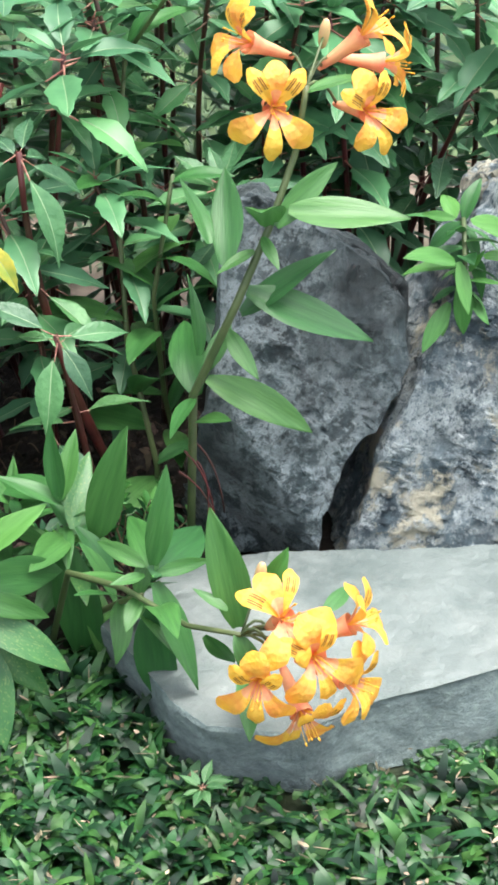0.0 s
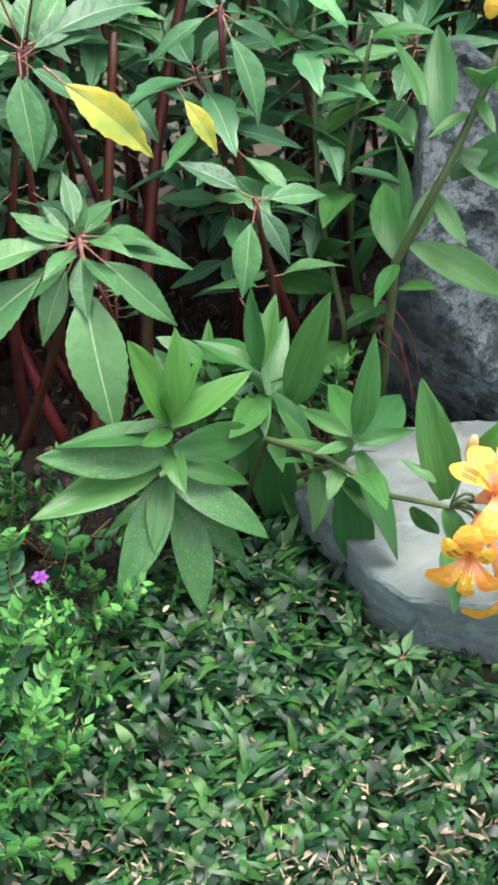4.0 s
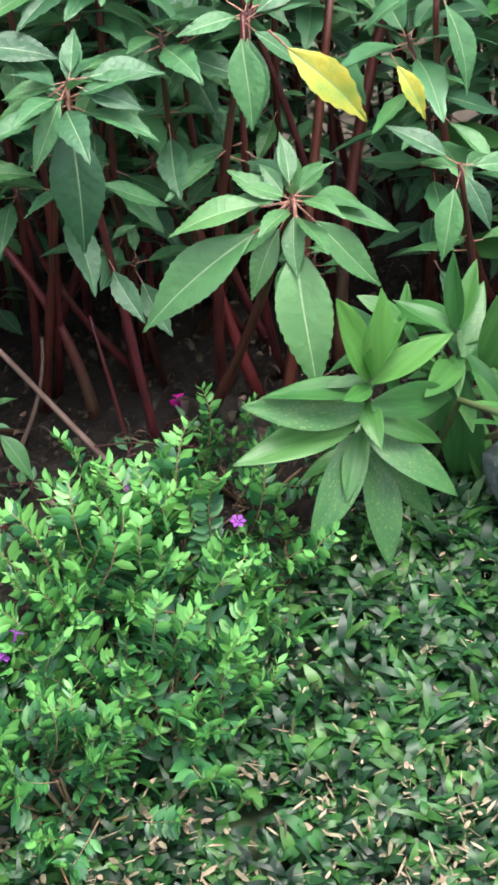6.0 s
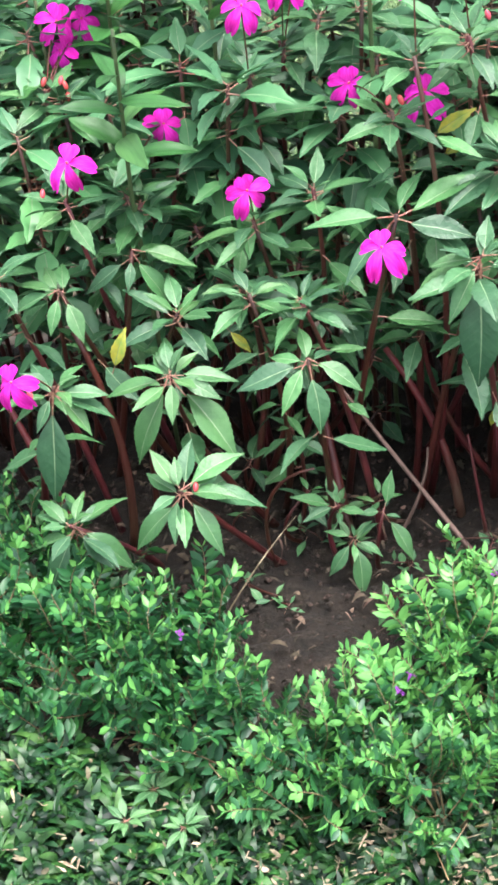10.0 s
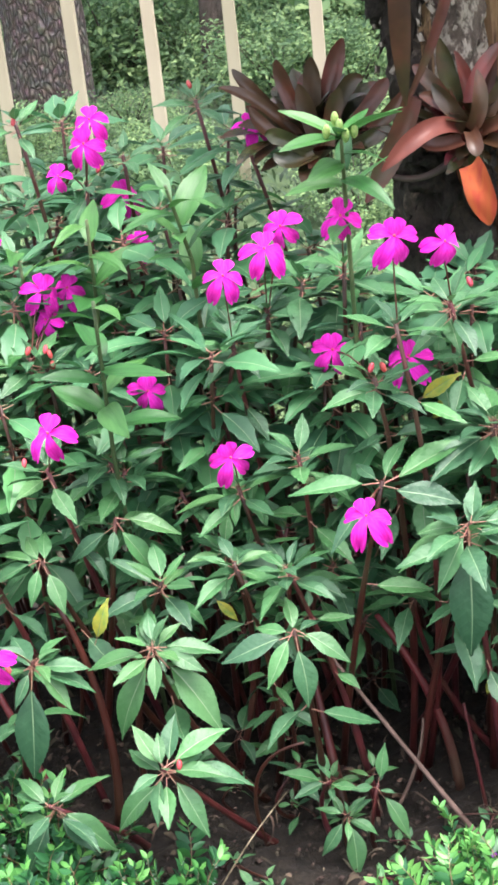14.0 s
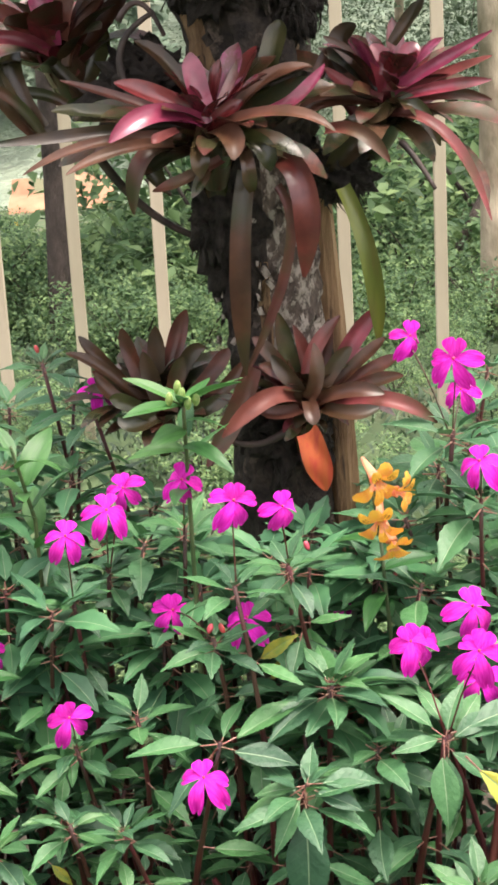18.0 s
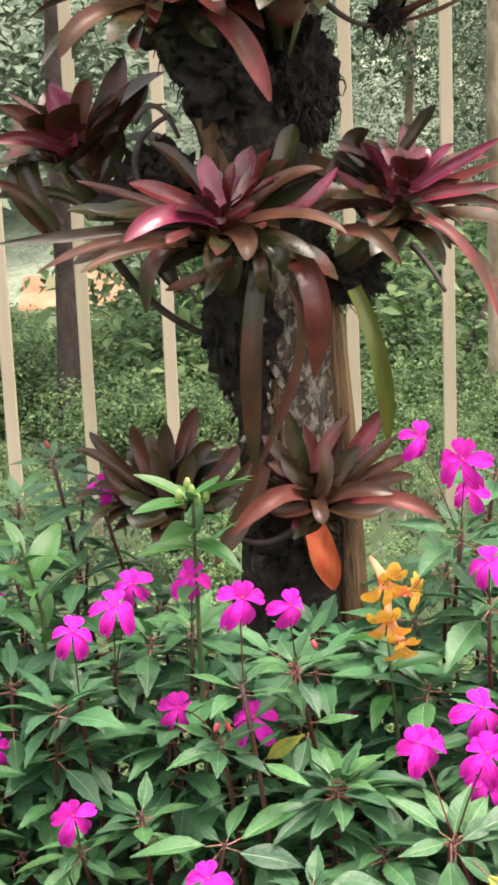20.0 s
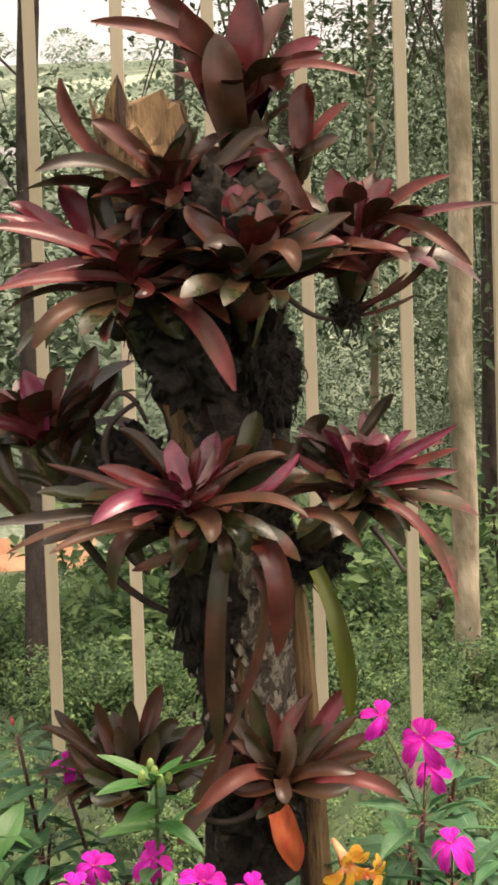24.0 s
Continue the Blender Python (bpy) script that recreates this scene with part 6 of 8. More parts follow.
def cuphea(x, y, spread, count, seed, h=1.0, flowers=0):
    rng = random.Random(seed)
    h *= 0.82
    y -= 0.022
    ob = thing("cuphea_bush", None, "low glossy cuphea bush edging the bed", "shrub", "cuphea edging", pose(x, y, 0))
    so = Soup()
    for k in range(int(count * 0.8)):
        a, q = rng.uniform(0, 6.28), math.sqrt(rng.random())
        px, py = spread * q * math.cos(a), spread * q * math.sin(a) * 0.8
        pz = rng.uniform(0.0, 0.05) + 0.055 * (1 - q)
        az = math.atan2(py, px) + rng.uniform(-0.9, 0.9)
        tilt = rng.uniform(0.35, 1.15) * (0.35 + 0.75 * q)
        d = Vector((math.cos(az) * math.sin(tilt), math.sin(az) * math.sin(tilt), math.cos(tilt)))
        # left bushes coloured darker as if in shade, right ones paler as if lit
        under(ob, "sprig", rng.choice(SPRIG_SHADED if x < -0.15 else SPRIG_LIT if x > 0.02 else SPRIG), frame_to((px, py, pz * h), d, (rng.uniform(-1, 1), rng.uniform(-1, 0.2), 0.9), rng.uniform(0.65, 1.0) * h, rng.uniform(-0.8, 0.8)))
        so.add(*tube(bow((px * 0.3, py * 0.3, 0), (px, py, pz * h + 0.004), (0, 0, 0), 3), 0.0014, 4, False))
    under(ob, "woody_base", so.mesh("cuphea_twigs", [M_CTWIG]))
    for k in range(flowers):
        under(ob, "flower", TINY, pose(rng.uniform(-0.06, 0.072), rng.uniform(-0.08, 0.05), 0.11 * h + 0.02 * rng.random(), rng.uniform(-40, 40), rng.uniform(-40, 40), 0) @ Matrix.Scale(0.007, 4), "tiny purple flower")
    return ob


for k, (bx, by, bs, bn, bh, bf) in enumerate((
        (0.106, 1.253, 0.09, 64, 0.95, 1), (0.031, 1.193, 0.09, 64, 1.0, 1), (0.084, 1.117, 0.07, 50, 0.9, 0), (-0.041, 1.089, 0.08, 60, 0.95, 1), (0.052, 1.320, 0.06, 34, 0.9, 1),
        (0.012, 1.036, 0.06, 42, 0.8, 0), (-0.117, 1.064, 0.06, 46, 0.85, 1), (-0.201, 1.127, 0.07, 52, 0.95, 0), (-0.286, 1.181, 0.08, 60, 1.0, 0), (-0.286, 1.286, 0.06, 40, 1.0, 1),
        (-0.371, 1.225, 0.09, 66, 1.05, 0), (-0.469, 1.269, 0.09, 66, 1.05, 1), (-0.461, 1.388, 0.08, 46, 1.0, 0), (-0.578, 1.313, 0.10, 66, 1.05, 0), (-0.578, 1.473, 0.09, 50, 1.0, 1),
        (-0.708, 1.407, 0.10, 50, 1.0, 0), (0.188, 1.395, 0.06, 22, 0.8, 0), (0.194, 1.268, 0.05, 20, 0.7, 0), (0.463, 1.487, 0.05, 16, 0.9, 0), (0.149, 1.175, 0.05, 24, 0.7, 0))):
    cuphea(bx, by, bs, bn, 70 + k, bh, bf)


# ---- small things on the ground ----
def weed(x, y, s, seed):
    rng = random.Random(seed)
    ob = thing("weed", None, "small bright green weed seedling in the lawn", "weed", "weeds in the lawn", pose(x, y, 0))
    so = Soup()
    so.add(*tube([(0, 0, -0.005), (0.002, 0, 0.03)], 0.0014, 5))
    under(ob, "stem", so.mesh("weed_stem", [M_ASTEM]))
    for k in range(9):
        a = 2.4 * k
        under(ob, "leaf", IYOUNG[k % 3], frame_to((0, 0, 0.03), (math.cos(a), math.sin(a), rng.uniform(0.0, 0.7)), (0, 0, 1), s * rng.uniform(0.7, 1.1)))


weed(0.442, 1.133, 0.022, 1)
weed(-0.290, 1.037, 0.028, 2)
weed(-0.314, 0.994, 0.026, 3)
weed(-0.254, 0.985, 0.024, 4)
weed(-0.172, 1.000, 0.024, 5)


def stick(name, a, b, sag, r, m, label, category, n=10):
    vs, fs = tube(bow(a, b, sag, n), [r * (1.15 - 0.5 * i / n) for i in range(n + 1)], 6)
    return thing(name, mesh_of(name, vs, fs, [m]), label, category)


stick("bare_twig", (0.080, 1.403, 0.0), (-0.116, 1.536, 0.225), (0.012, 0, -0.022), 0.0032, M_TWIG, "bare grey-brown twig leaning out of the bed", "twig")
stick("bare_twig", (-0.042, 1.482, 0.0), (0.003, 1.515, 0.12), (0.01, 0, 0), 0.0024, M_TWIG, "short bare grey twig standing in the soil", "twig")
for a, b in (((0.511, 1.420, 0.185), (0.538, 1.405, 0.105)), ((0.505, 1.415, 0.175), (0.528, 1.395, 0.085)), ((0.515, 1.422, 0.160), (0.520, 1.400, 0.100)), ((0.500, 1.420, 0.150), (0.535, 1.395, 0.070))):
    stick("red_runner", a, b, (0.006, 0, 0.01), 0.0009, M_OLDCANE, "thin red aerial runner beside the stone", "twig", 6)
for a, b, sag, r in (((0.042, 1.530, 0.0), (-0.045, 1.580, 0.225), (0.018, 0, 0.0), 0.0062), ((-0.098, 1.500, 0.0), (-0.128, 1.580, 0.150), (0, 0, 0), 0.0065), ((-0.372, 1.480, 0.0), (-0.412, 1.520, 0.300), (0.02, 0, 0.0), 0.0058),
                     ((-0.425, 1.460, 0.0), (-0.515, 1.530, 0.200), (0, 0, 0.01), 0.0060), ((0.215, 1.520, 0.0), (0.140, 1.590, 0.380), (-0.01, 0, 0), 0.0062), ((0.300, 1.560, 0.0), (0.405, 1.680, 0.450), (-0.02, 0, 0), 0.0070), ((0.235, 1.500, 0.0), (0.310, 1.600, 0.400), (0, 0, -0.01), 0.0060)):
    stick("bare_cane", a, b, sag, r, M_OLDCANE, "thick old red-brown bare cane leaning in the bed", "cane")
stick("dry_stalk", (-0.255, 1.298, 0.005), (-0.155, 1.417, 0.095), (0, 0, 0.01), 0.0011, M_DRY, "thin dry grass stalk slanting over the soil", "twig")
stick("red_twig", (-0.185, 1.430, 0.0), (-0.129, 1.407, 0.17), (-0.03, 0, 0.03), 0.0026, M_CANE, "curved leafless red stem in the soil", "twig")
stick("red_twig", (0.073, 1.485, 0.0), (0.052, 1.527, 0.13), (0, 0, 0), 0.0024, M_CANE, "short leafless red stem in the soil", "twig")
stick("dry_stalk", (0.013, 1.443, 0.03), (0.157, 1.399, 0.045), (0, 0, 0.012), 0.0009, M_CANE, "thin reddish runner over the soil", "twig")
for a, b in (((-0.262, 0.816, 0.03), (-0.105, 0.894, 0.03)), ((-0.154, 0.802, 0.03), (-0.109, 0.890, 0.032)), ((-0.016, 0.989, 0.035), (0.009, 0.915, 0.032)), ((0.074, 1.096, 0.04), (0.101, 1.049, 0.03)), ((-0.064, 0.870, 0.03), (0.032, 0.853, 0.03))):
    stick("pine_needle", a, b, (0, 0, 0.004), 0.0008, M_NEEDLE, "fallen brown pine needle on the lawn", "pine needle", 5)

fallen = thing("fallen_flower", None, "crumpled magenta flower fallen on the lawn", "flower", m=pose(0.004, 0.847, 0.03))
rf = random.Random(12)
flower(fallen, (0, 0, 0), (0.4, -0.6, 0.7), 0.042, rf, 0.2)
under(fallen, "spur", BUD, pose(0.005, 0.004, 0.006, 70, 0, 30) @ Matrix.Scale(0.004, 4))
for p in ((0.130, 1.524, 0.02), (0.150, 1.437, 0.02)):
    f2 = thing("fallen_flower", None, "wilted purple flower lying on the soil", "flower", m=pose(*p))
    flower(f2, (0, 0, 0), (0.2, -0.5, 0.8), 0.03, rf, 0.0)


def litter():
    """Dead leaves and crumbs on the bare soil."""
    rng = random.Random(77)
    so = Soup()
    for k in range(2400):
        x = rng.uniform(-0.7, 0.6)
        y = rng.uniform(bed_front(x) + 0.05, 1.98)
        vs, fs = blade(rng, x, y, 0.004 + 0.022 * rng.random() ** 2, 0.001 + 0.007 * rng.random() ** 2, rng.uniform(1.2, 1.6), rng.uniform(0, 6.28), 0.018 + 0.006 * rng.random())
        so.add(vs, fs)
    thing("leaf_litter", so.mesh("leaf_litter", [mat("litter_leaf", (0.022, 0.015, 0.011), (0.11, 0.080, 0.052), 30, 0.9, 0.3, 100, 0.6, island=True)]), "dead brown leaf scraps on the soil", "leaf litter", kind="stuff")

    so = Soup()
    for k in range(5000):
        x = rng.uniform(-0.7, 0.55)
        y = rng.uniform(bed_front(x) + 0.03, 1.75)
        r = 0.0012 + 0.0036 * rng.random() ** 3
        c = Vector((x, y, 0.012 + 0.5 * r))
        so.add([c + Vector((q[0] * r * rng.uniform(0.6, 1.3), q[1] * r * rng.uniform(0.6, 1.3), q[2] * r * rng.uniform(0.5, 1.0))) for q in ((1, 0.2, 0), (0.1, 1, 0.1), (-1, -0.1, 0), (0, -1, -0.1), (0.1, 0, 1), (0, 0, -1))],
               [(0, 1, 4), (1, 2, 4), (2, 3, 4), (3, 0, 4), (1, 0, 5), (2, 1, 5), (3, 2, 5), (0, 3, 5)])
    thing("soil_crumbs", so.mesh("soil_crumbs", [mat("soil_crumb", (0.010, 0.007, 0.005), (0.060, 0.042, 0.030), 60, 0.95, 0.6, 200, 0.6, island=True)]), "dark crumbs and clods of loose soil", "soil", kind="stuff")


litter()


# ---- bromeliad tower ----
def brom_leaf(name, m, bend, wide=0.17, tip=0.5, seed=0):
    """A channelled strap of unit length along +Y that arches over; blunt tip with a point."""
    n, c = 12, 6
    vs, fs = [], []
    y, z, a = 0.0, 0.0, 0.0
    for k in range(n + 1):
        u = k / n
        w = wide * 0.5 * (0.86 + 0.28 * u) * (1.0 if u < 0.74 else max(0.02, math.cos((u - 0.74) / 0.26 * 1.55) ** 0.75))
        ch = 0.55 * (1 - 0.6 * u)
        for s in range(c + 1):
            q = 2 * s / c - 1
            zz = z + w * ch * (abs(q) ** 1.6) * 1.6 + 0.006 * math.sin(11 * u + seed + 2 * q)
            vs.append((q * w + 0.02 * math.sin(3 * u + seed), y - math.sin(a) * 0, zz))
        a = -bend * (u ** 1.2)
        y += math.cos(a) / n
        z += math.sin(a) / n
    for k in range(n):
        for s in range(c):
            i = k * (c + 1) + s
            fs.append((i, i + 1, i + c + 2, i + c + 1))
    me = mesh_of(name, vs, fs, [m])
    return me


BENDS = (0.25, 0.6, 0.95, 1.35, 1.75)
BROM = {}
for key, m in (("wine", M_BWINE), ("pink", M_BPINK), ("brown", M_BBROWN), ("olive", M_BOLIVE), ("salmon", M_BSALMON)):
    BROM[key] = [brom_leaf("%s_bromeliad_leaf" % key, m, b, 0.17 if key != "olive" else 0.15, seed=i) for i, b in enumerate(BENDS)]


def bromeliad(pos, axis, n, size, inner, outer, seed, label, low=-12, high=78, tips="salmon", tip_share=0.15, wide=1.0, vase=0.0):
    """A rosette: leaves from a steep short heart to long arching outer ones, on a dark cup."""
    rng = random.Random(seed)
    n, low, size = int(n * 1.4), low * 0.5 + 34 + 18 * vase, size * 0.92
    ob = thing("bromeliad", None, label, "bromeliad", "bromeliads on the trunk", Matrix.Translation(pos))
    ax = Vector(axis).normalized()
    rot = Vector((0, 0, 1)).rotation_difference(ax).to_matrix()
    for k in range(n):
        f = k / (n - 1)
        a = 2.399 * k + seed + rng.uniform(-0.4, 0.4)
        if f > 0.3 and rng.random() < 0.12:
            continue
        el = radians(high + (low - high) * f ** 0.8 + rng.uniform(-11, 9))
        d = rot @ Vector((math.cos(a) * math.cos(el), math.sin(a) * math.cos(el), math.sin(el)))
        L = size * (0.46 + 0.62 * min(1, f * 1.25)) * rng.uniform(0.75, 1.2)
        if d.y < -0.55 and f > 0.5:
            L *= 0.72
        key = inner if f < 0.45 else outer
        if f > 0.3 and rng.random() < tip_share:
            key = tips
        if f > 0.75 and rng.random() < 0.3:
            key = "olive"
        b = min(4, max(0, int(0.5 + 3.2 * f + rng.uniform(-0.8, 0.9))))
        under(ob, "leaf", BROM[key][b], frame_to(-ax * (0.06 * size / 0.2 * f) + d * 0.008 + (d - ax * d.dot(ax)) * (0.10 + 0.14 * vase) * size * f, d, ax, L, rng.uniform(-0.5, 0.5)) @ Matrix.Diagonal((wide * (0.13 + 0.10 * size / 0.2) / max(size, 0.12) * rng.uniform(0.85, 1.15) * (1.2 - 0.25 * f), 1, 1, 1)))
    # the cup: broad leaf sheaths wrapped over one another
    for k in range(9):
        a0, top = 2.399 * k + seed, rng.uniform(-0.12, 0.10) * size
        vs, fs = [], []
        for j in range(7):
            u = j / 6
            r = size * (0.05 + (0.13 + 0.07 * vase) * math.sin(min(1.0, 0.15 + u) * 1.5) + 0.012 * (k % 3))
            half = 0.72 * (1 - 0.7 * u ** 4)
            for i in range(6):
                g = a0 + half * (2 * i / 5 - 1)
                vs.append(rot @ Vector((r * math.cos(g), r * math.sin(g), (-0.70 + 0.12 * (k % 3) * (1 - u)) * size * (1 - u) + top * u)))
        for j in range(6):
            for i in range(5):
                q = j * 6 + i
                fs.append((q, q + 1, q + 7, q + 6))
        under(ob, "leaf_sheath", mesh_of("leaf_sheath", vs, fs, [(M_BOLIVE, M_BBROWN, M_BWINE if vase else M_BOLIVE)[k % 3]]))
    return ob


def make_trunk():
    rng = random.Random(14)
    ob = thing("dead_tree_trunk", None, "dead tree trunk with flaking bark carrying bromeliads", "tree trunk", m=pose(0.062, 2.02, 0))
    n, sides = 80, 26
    vs, fs, ix = [], [], []
    for k in range(n + 1):
        z = 1.59 * k / n
        cx = 0.012 * math.sin(z * 3) - (0.105 * max(0, z - 1.1) / 0.5)
        r0 = 0.074 - 0.010 * z + 0.012 * lump(0, 0, z, 3) + 0.014 * math.exp(-((z - 1.2) / 0.12) ** 2)
        for s in range(sides):
            a = 2 * math.pi * s / sides
            q = r0 * (1 + 0.16 * lump(math.cos(a) * 1.3, math.sin(a) * 1.3, z * 3, 1.4) + 0.13 * lump(math.cos(a) * 2, math.sin(a) * 2, z * 12, 2) + 0.07 * rng.uniform(-1, 1))
            top = (0.05 * lump(math.cos(a), math.sin(a), 5, 2) + rng.uniform(-0.02, 0.025)) * max(0, k - n + 4) / 4
            vs.append((cx + q * math.cos(a), q * math.sin(a), z + top - 0.01))
    for k in range(n):
        z = 1.59 * k / n
        for s in range(sides):
            j = (s + 1) % sides
            fs.append((k * sides + s, k * sides + j, (k + 1) * sides + j, (k + 1) * sides + s))
            a = 2 * math.pi * s / sides
            ix.append(1 if 1.09 < z < 1.27 and -0.95 < math.cos(a) < -0.62 + 0.12 * lump(z * 9, 0, 0) and math.sin(a) < 0 else 1 if lump(math.cos(a) * 1.2, math.sin(a) * 1.2, z * 2.2 + 3, 1.3) > (0.3 if z > 1.15 else 0.6) or z > 1.46 else 0 if 0.68 < z < 1.02 and -0.2 < math.cos(a) else 2)
    fs.append(tuple(range(n * sides, (n + 1) * sides)))
    ix.append(1)
    under(ob, "trunk", mesh_of("trunk", vs, fs, [M_BARK, M_WOOD, M_BARKD], ix, False))
    # plates of flaking bark
    for k in range(190):
        a, z = rng.uniform(math.pi, 2 * math.pi), rng.uniform(0.5, 1.45) if k < 90 else rng.uniform(0.66, 1.03)
        r = 0.080 - 0.010 * z + 0.014 * math.exp(-((z - 1.2) / 0.12) ** 2)
        cx = -(0.105 * max(0, z - 1.1) / 0.5)
        w, h = rng.uniform(0.003, 0.011), rng.uniform(0.005, 0.018)
        bm = bmesh.new()
        bmesh.ops.create_cube(bm, size=1)
        for v in bm.verts:
            v.co = Vector((v.co.x * w * rng.uniform(0.7, 1.2), v.co.y * 0.006, v.co.z * h * rng.uniform(0.7, 1.2)))
        me = bpy.data.meshes.new("bark_plate")
        bm.to_mesh(me)
        bm.free()
        me.materials.append(M_BARK if 0.68 < z < 1.0 else M_BARKD)
        under(ob, "bark_plate", me, Matrix.Translation((cx + r * math.cos(a), r * math.sin(a), z)) @ Matrix.Rotation(a + math.pi / 2, 4, 'Z') @ Matrix.Rotation(rng.uniform(-0.7, 0.7), 4, 'Y') @ Matrix.Rotation(rng.uniform(-0.35, 0.35), 4, 'X'))
    # a split plank of bare wood against the right side
    vs, fs = tube([(0.082, -0.01, 0.0), (0.086, -0.012, 0.4), (0.08, -0.02, 0.8), (0.07, -0.02, 1.02)], [0.028, 0.025, 0.02, 0.012], 7, True, rng, 0.25)
    under(ob, "split_wood", mesh_of("split_wood", vs, fs, [M_WOOD], smooth=False), None, "splintered pale brown wood")


make_trunk()


def fibres(x, y, z, rx, rz, count, seed, label):
    """A matted lump of black roots with loose ends."""
    rng = random.Random(seed)
    so = Soup()
    core = []
    for k in range(count):
        a, b = rng.uniform(0, 6.28), rng.uniform(-1, 1)
        p = Vector((rx * math.cos(a) * math.sqrt(1 - b * b), rx * math.sin(a) * math.sqrt(1 - b * b), rz * b))
        e = p * rng.uniform(0.95, 1.10) + Vector((rng.uniform(-0.012, 0.012), rng.uniform(-0.012, 0.012), rng.uniform(-0.026, 0.006)))
        so.add(*tube(bow(p * 0.85, e, (rng.uniform(-0.012, 0.012), rng.uniform(-0.012, 0.012), 0.008), 4), [0.0022, 0.002, 0.0016, 0.0012, 0.0006], 4, False))
    ob = thing("root_mat", None, label, "roots", "root mats on the trunk", pose(x, y, z))
    vs, fs = [], []
    nseg, nring = 40, 28
    for j in range(nring + 1):
        for i in range(nseg):
            a, b = 2 * math.pi * i / nseg, math.pi * j / nring
            q = 1 + 0.6 * lump(math.cos(a) * math.sin(b) * 2 + seed, math.sin(a) * math.sin(b) * 2, math.cos(b) * 2, 1.7) + 0.3 * lump(math.cos(a) * math.sin(b), math.sin(a) * math.sin(b) + seed, math.cos(b), 7) + 0.12 * rng.uniform(-1, 1)
            vs.append((rx * q * math.sin(b) * math.cos(a), rx * q * math.sin(b) * math.sin(a), rz * q * math.cos(b)))
    for j in range(nring):
        for i in range(nseg):
            fs.append((j * nseg + i, (j + 1) * nseg + i, (j + 1) * nseg + (i + 1) % nseg, j * nseg + (i + 1) % nseg))
    under(ob, "mat", mesh_of("root_core", vs, fs, [M_FIBRE]))
    under(ob, "root_fringe", so.mesh("loose_roots", [M_FIBRE]))


fibres(0.100, 1.985, 1.236, 0.042, 0.07, 700, 1, "matted black roots bulging from the trunk")
fibres(-0.023, 1.960, 1.321, 0.06, 0.06, 320, 2, "black root mat below the upper bromeliads")
fibres(0.159, 1.970, 0.990, 0.035, 0.03, 130, 3, "dark root tuft under a bromeliad")
fibres(0.209, 1.985, 1.306, 0.016, 0.014, 90, 4, "hanging root ball of a bromeliad")
fibres(0.026, 1.990, 0.907, 0.045, 0.10, 220, 5, "black mossy roots down the trunk")
fibres(0.080, 1.970, 0.652, 0.05, 0.06, 220, 6, "dark leaf bases and roots at the foot of the bromeliads")
fibres(-0.083, 1.990, 1.104, 0.06, 0.05, 200, 7, "dark root mat behind the middle bromeliads")
fibres(0.066, 1.950, 1.419, 0.07, 0.07, 200, 8, "dark root mat within the top bromeliads")
fibres(0.005, 1.945, 1.255, 0.055, 0.055, 130, 21, "dark root fibres hanging over the upper trunk")
fibres(0.000, 1.955, 0.960, 0.030, 0.070, 110, 22, "black root fibres clinging beside the flaking bark")

def bend3(a, b, c, n=12):
    """Points of the smooth curve from a through b to c."""
    a, b, c = Vector(a), Vector(b), Vector(c)
    return [a * ((1 - 2 * u) * (1 - u)) + b * (4 * u * (1 - u)) + c * (u * (2 * u - 1)) for u in (i / n for i in range(n + 1))]


STRAP_MATS = {"wine": M_BWINE, "pink": M_BPINK, "brown": M_BBROWN, "olive": M_BOLIVE, "salmon": M_BSALMON, "orange": M_BORANGE, "green": M_BGREEN}


def strap_mesh(name, a, b, c, width, key, seed, droop=False):
    """A channelled strap leaf from its base a through b to its blunt, pointed tip c."""
    rng = random.Random(seed)
    n, across = 14, 6
    pts = bend3(a, b, c, n)
    hint = Vector((rng.uniform(-0.25, 0.25), -0.8, 0.15 if droop else rng.uniform(0.35, 0.8)))
    vs, fs = [], []
    wave, ph = rng.uniform(0.0, 0.10), rng.uniform(0, 6.28)
    twist = rng.uniform(-0.5, 0.5)
    for k, p in enumerate(pts):
        u = k / n
        w = width * 0.45 * (0.86 + 0.22 * math.sin(u * 2.5)) * (1.0 if u < 0.62 else max(0.05, math.cos((u - 0.62) / 0.38 * 1.53) ** 0.62))
        d = (pts[min(n, k + 1)] - pts[max(0, k - 1)]).normalized()
        side = d.cross(hint).normalized()
        side = Matrix.Rotation(twist * u, 3, d) @ side
        out = side.cross(d)
        ch = 0.62 * (1 - 0.55 * u)
        for q in range(across + 1):
            e = 2 * q / across - 1
            vs.append(p + side * (e * w) + out * (w * (ch * abs(e) ** 1.6 + wave * math.sin(9 * u + ph + 3 * e))))
    for k in range(n):
        for q in range(across):
            i = k * (across + 1) + q
            fs.append((i, i + 1, i + across + 2, i + across + 1))
    # object coordinates run along the leaf, as on the rosette leaves
    return mesh_of(name, vs, fs, [STRAP_MATS[key]])


def strap(rosette_ob, a, b, c, width, key):
    """One leaf of a rosette, given in world places."""
    o = rosette_ob.matrix_world.translation
    seed = int(1000 * (c[0] + 3 * c[2] + 7)) + len(rosette_ob.children)
    under(rosette_ob, "leaf", strap_mesh("%s_bromeliad_leaf" % key, *(Vector(p) - o for p in (a, b, c)), width, key, seed))


def hanging_leaf(a, b, c, width, key, label):
    """A single long strap leaf that hangs from a through b to c."""
    thing("hanging_leaf", strap_mesh("hanging_leaf", a, b, c, width, key, int(1000 * (c[2] + 5)), True), label, "leaf", "loose bromeliad leaves")


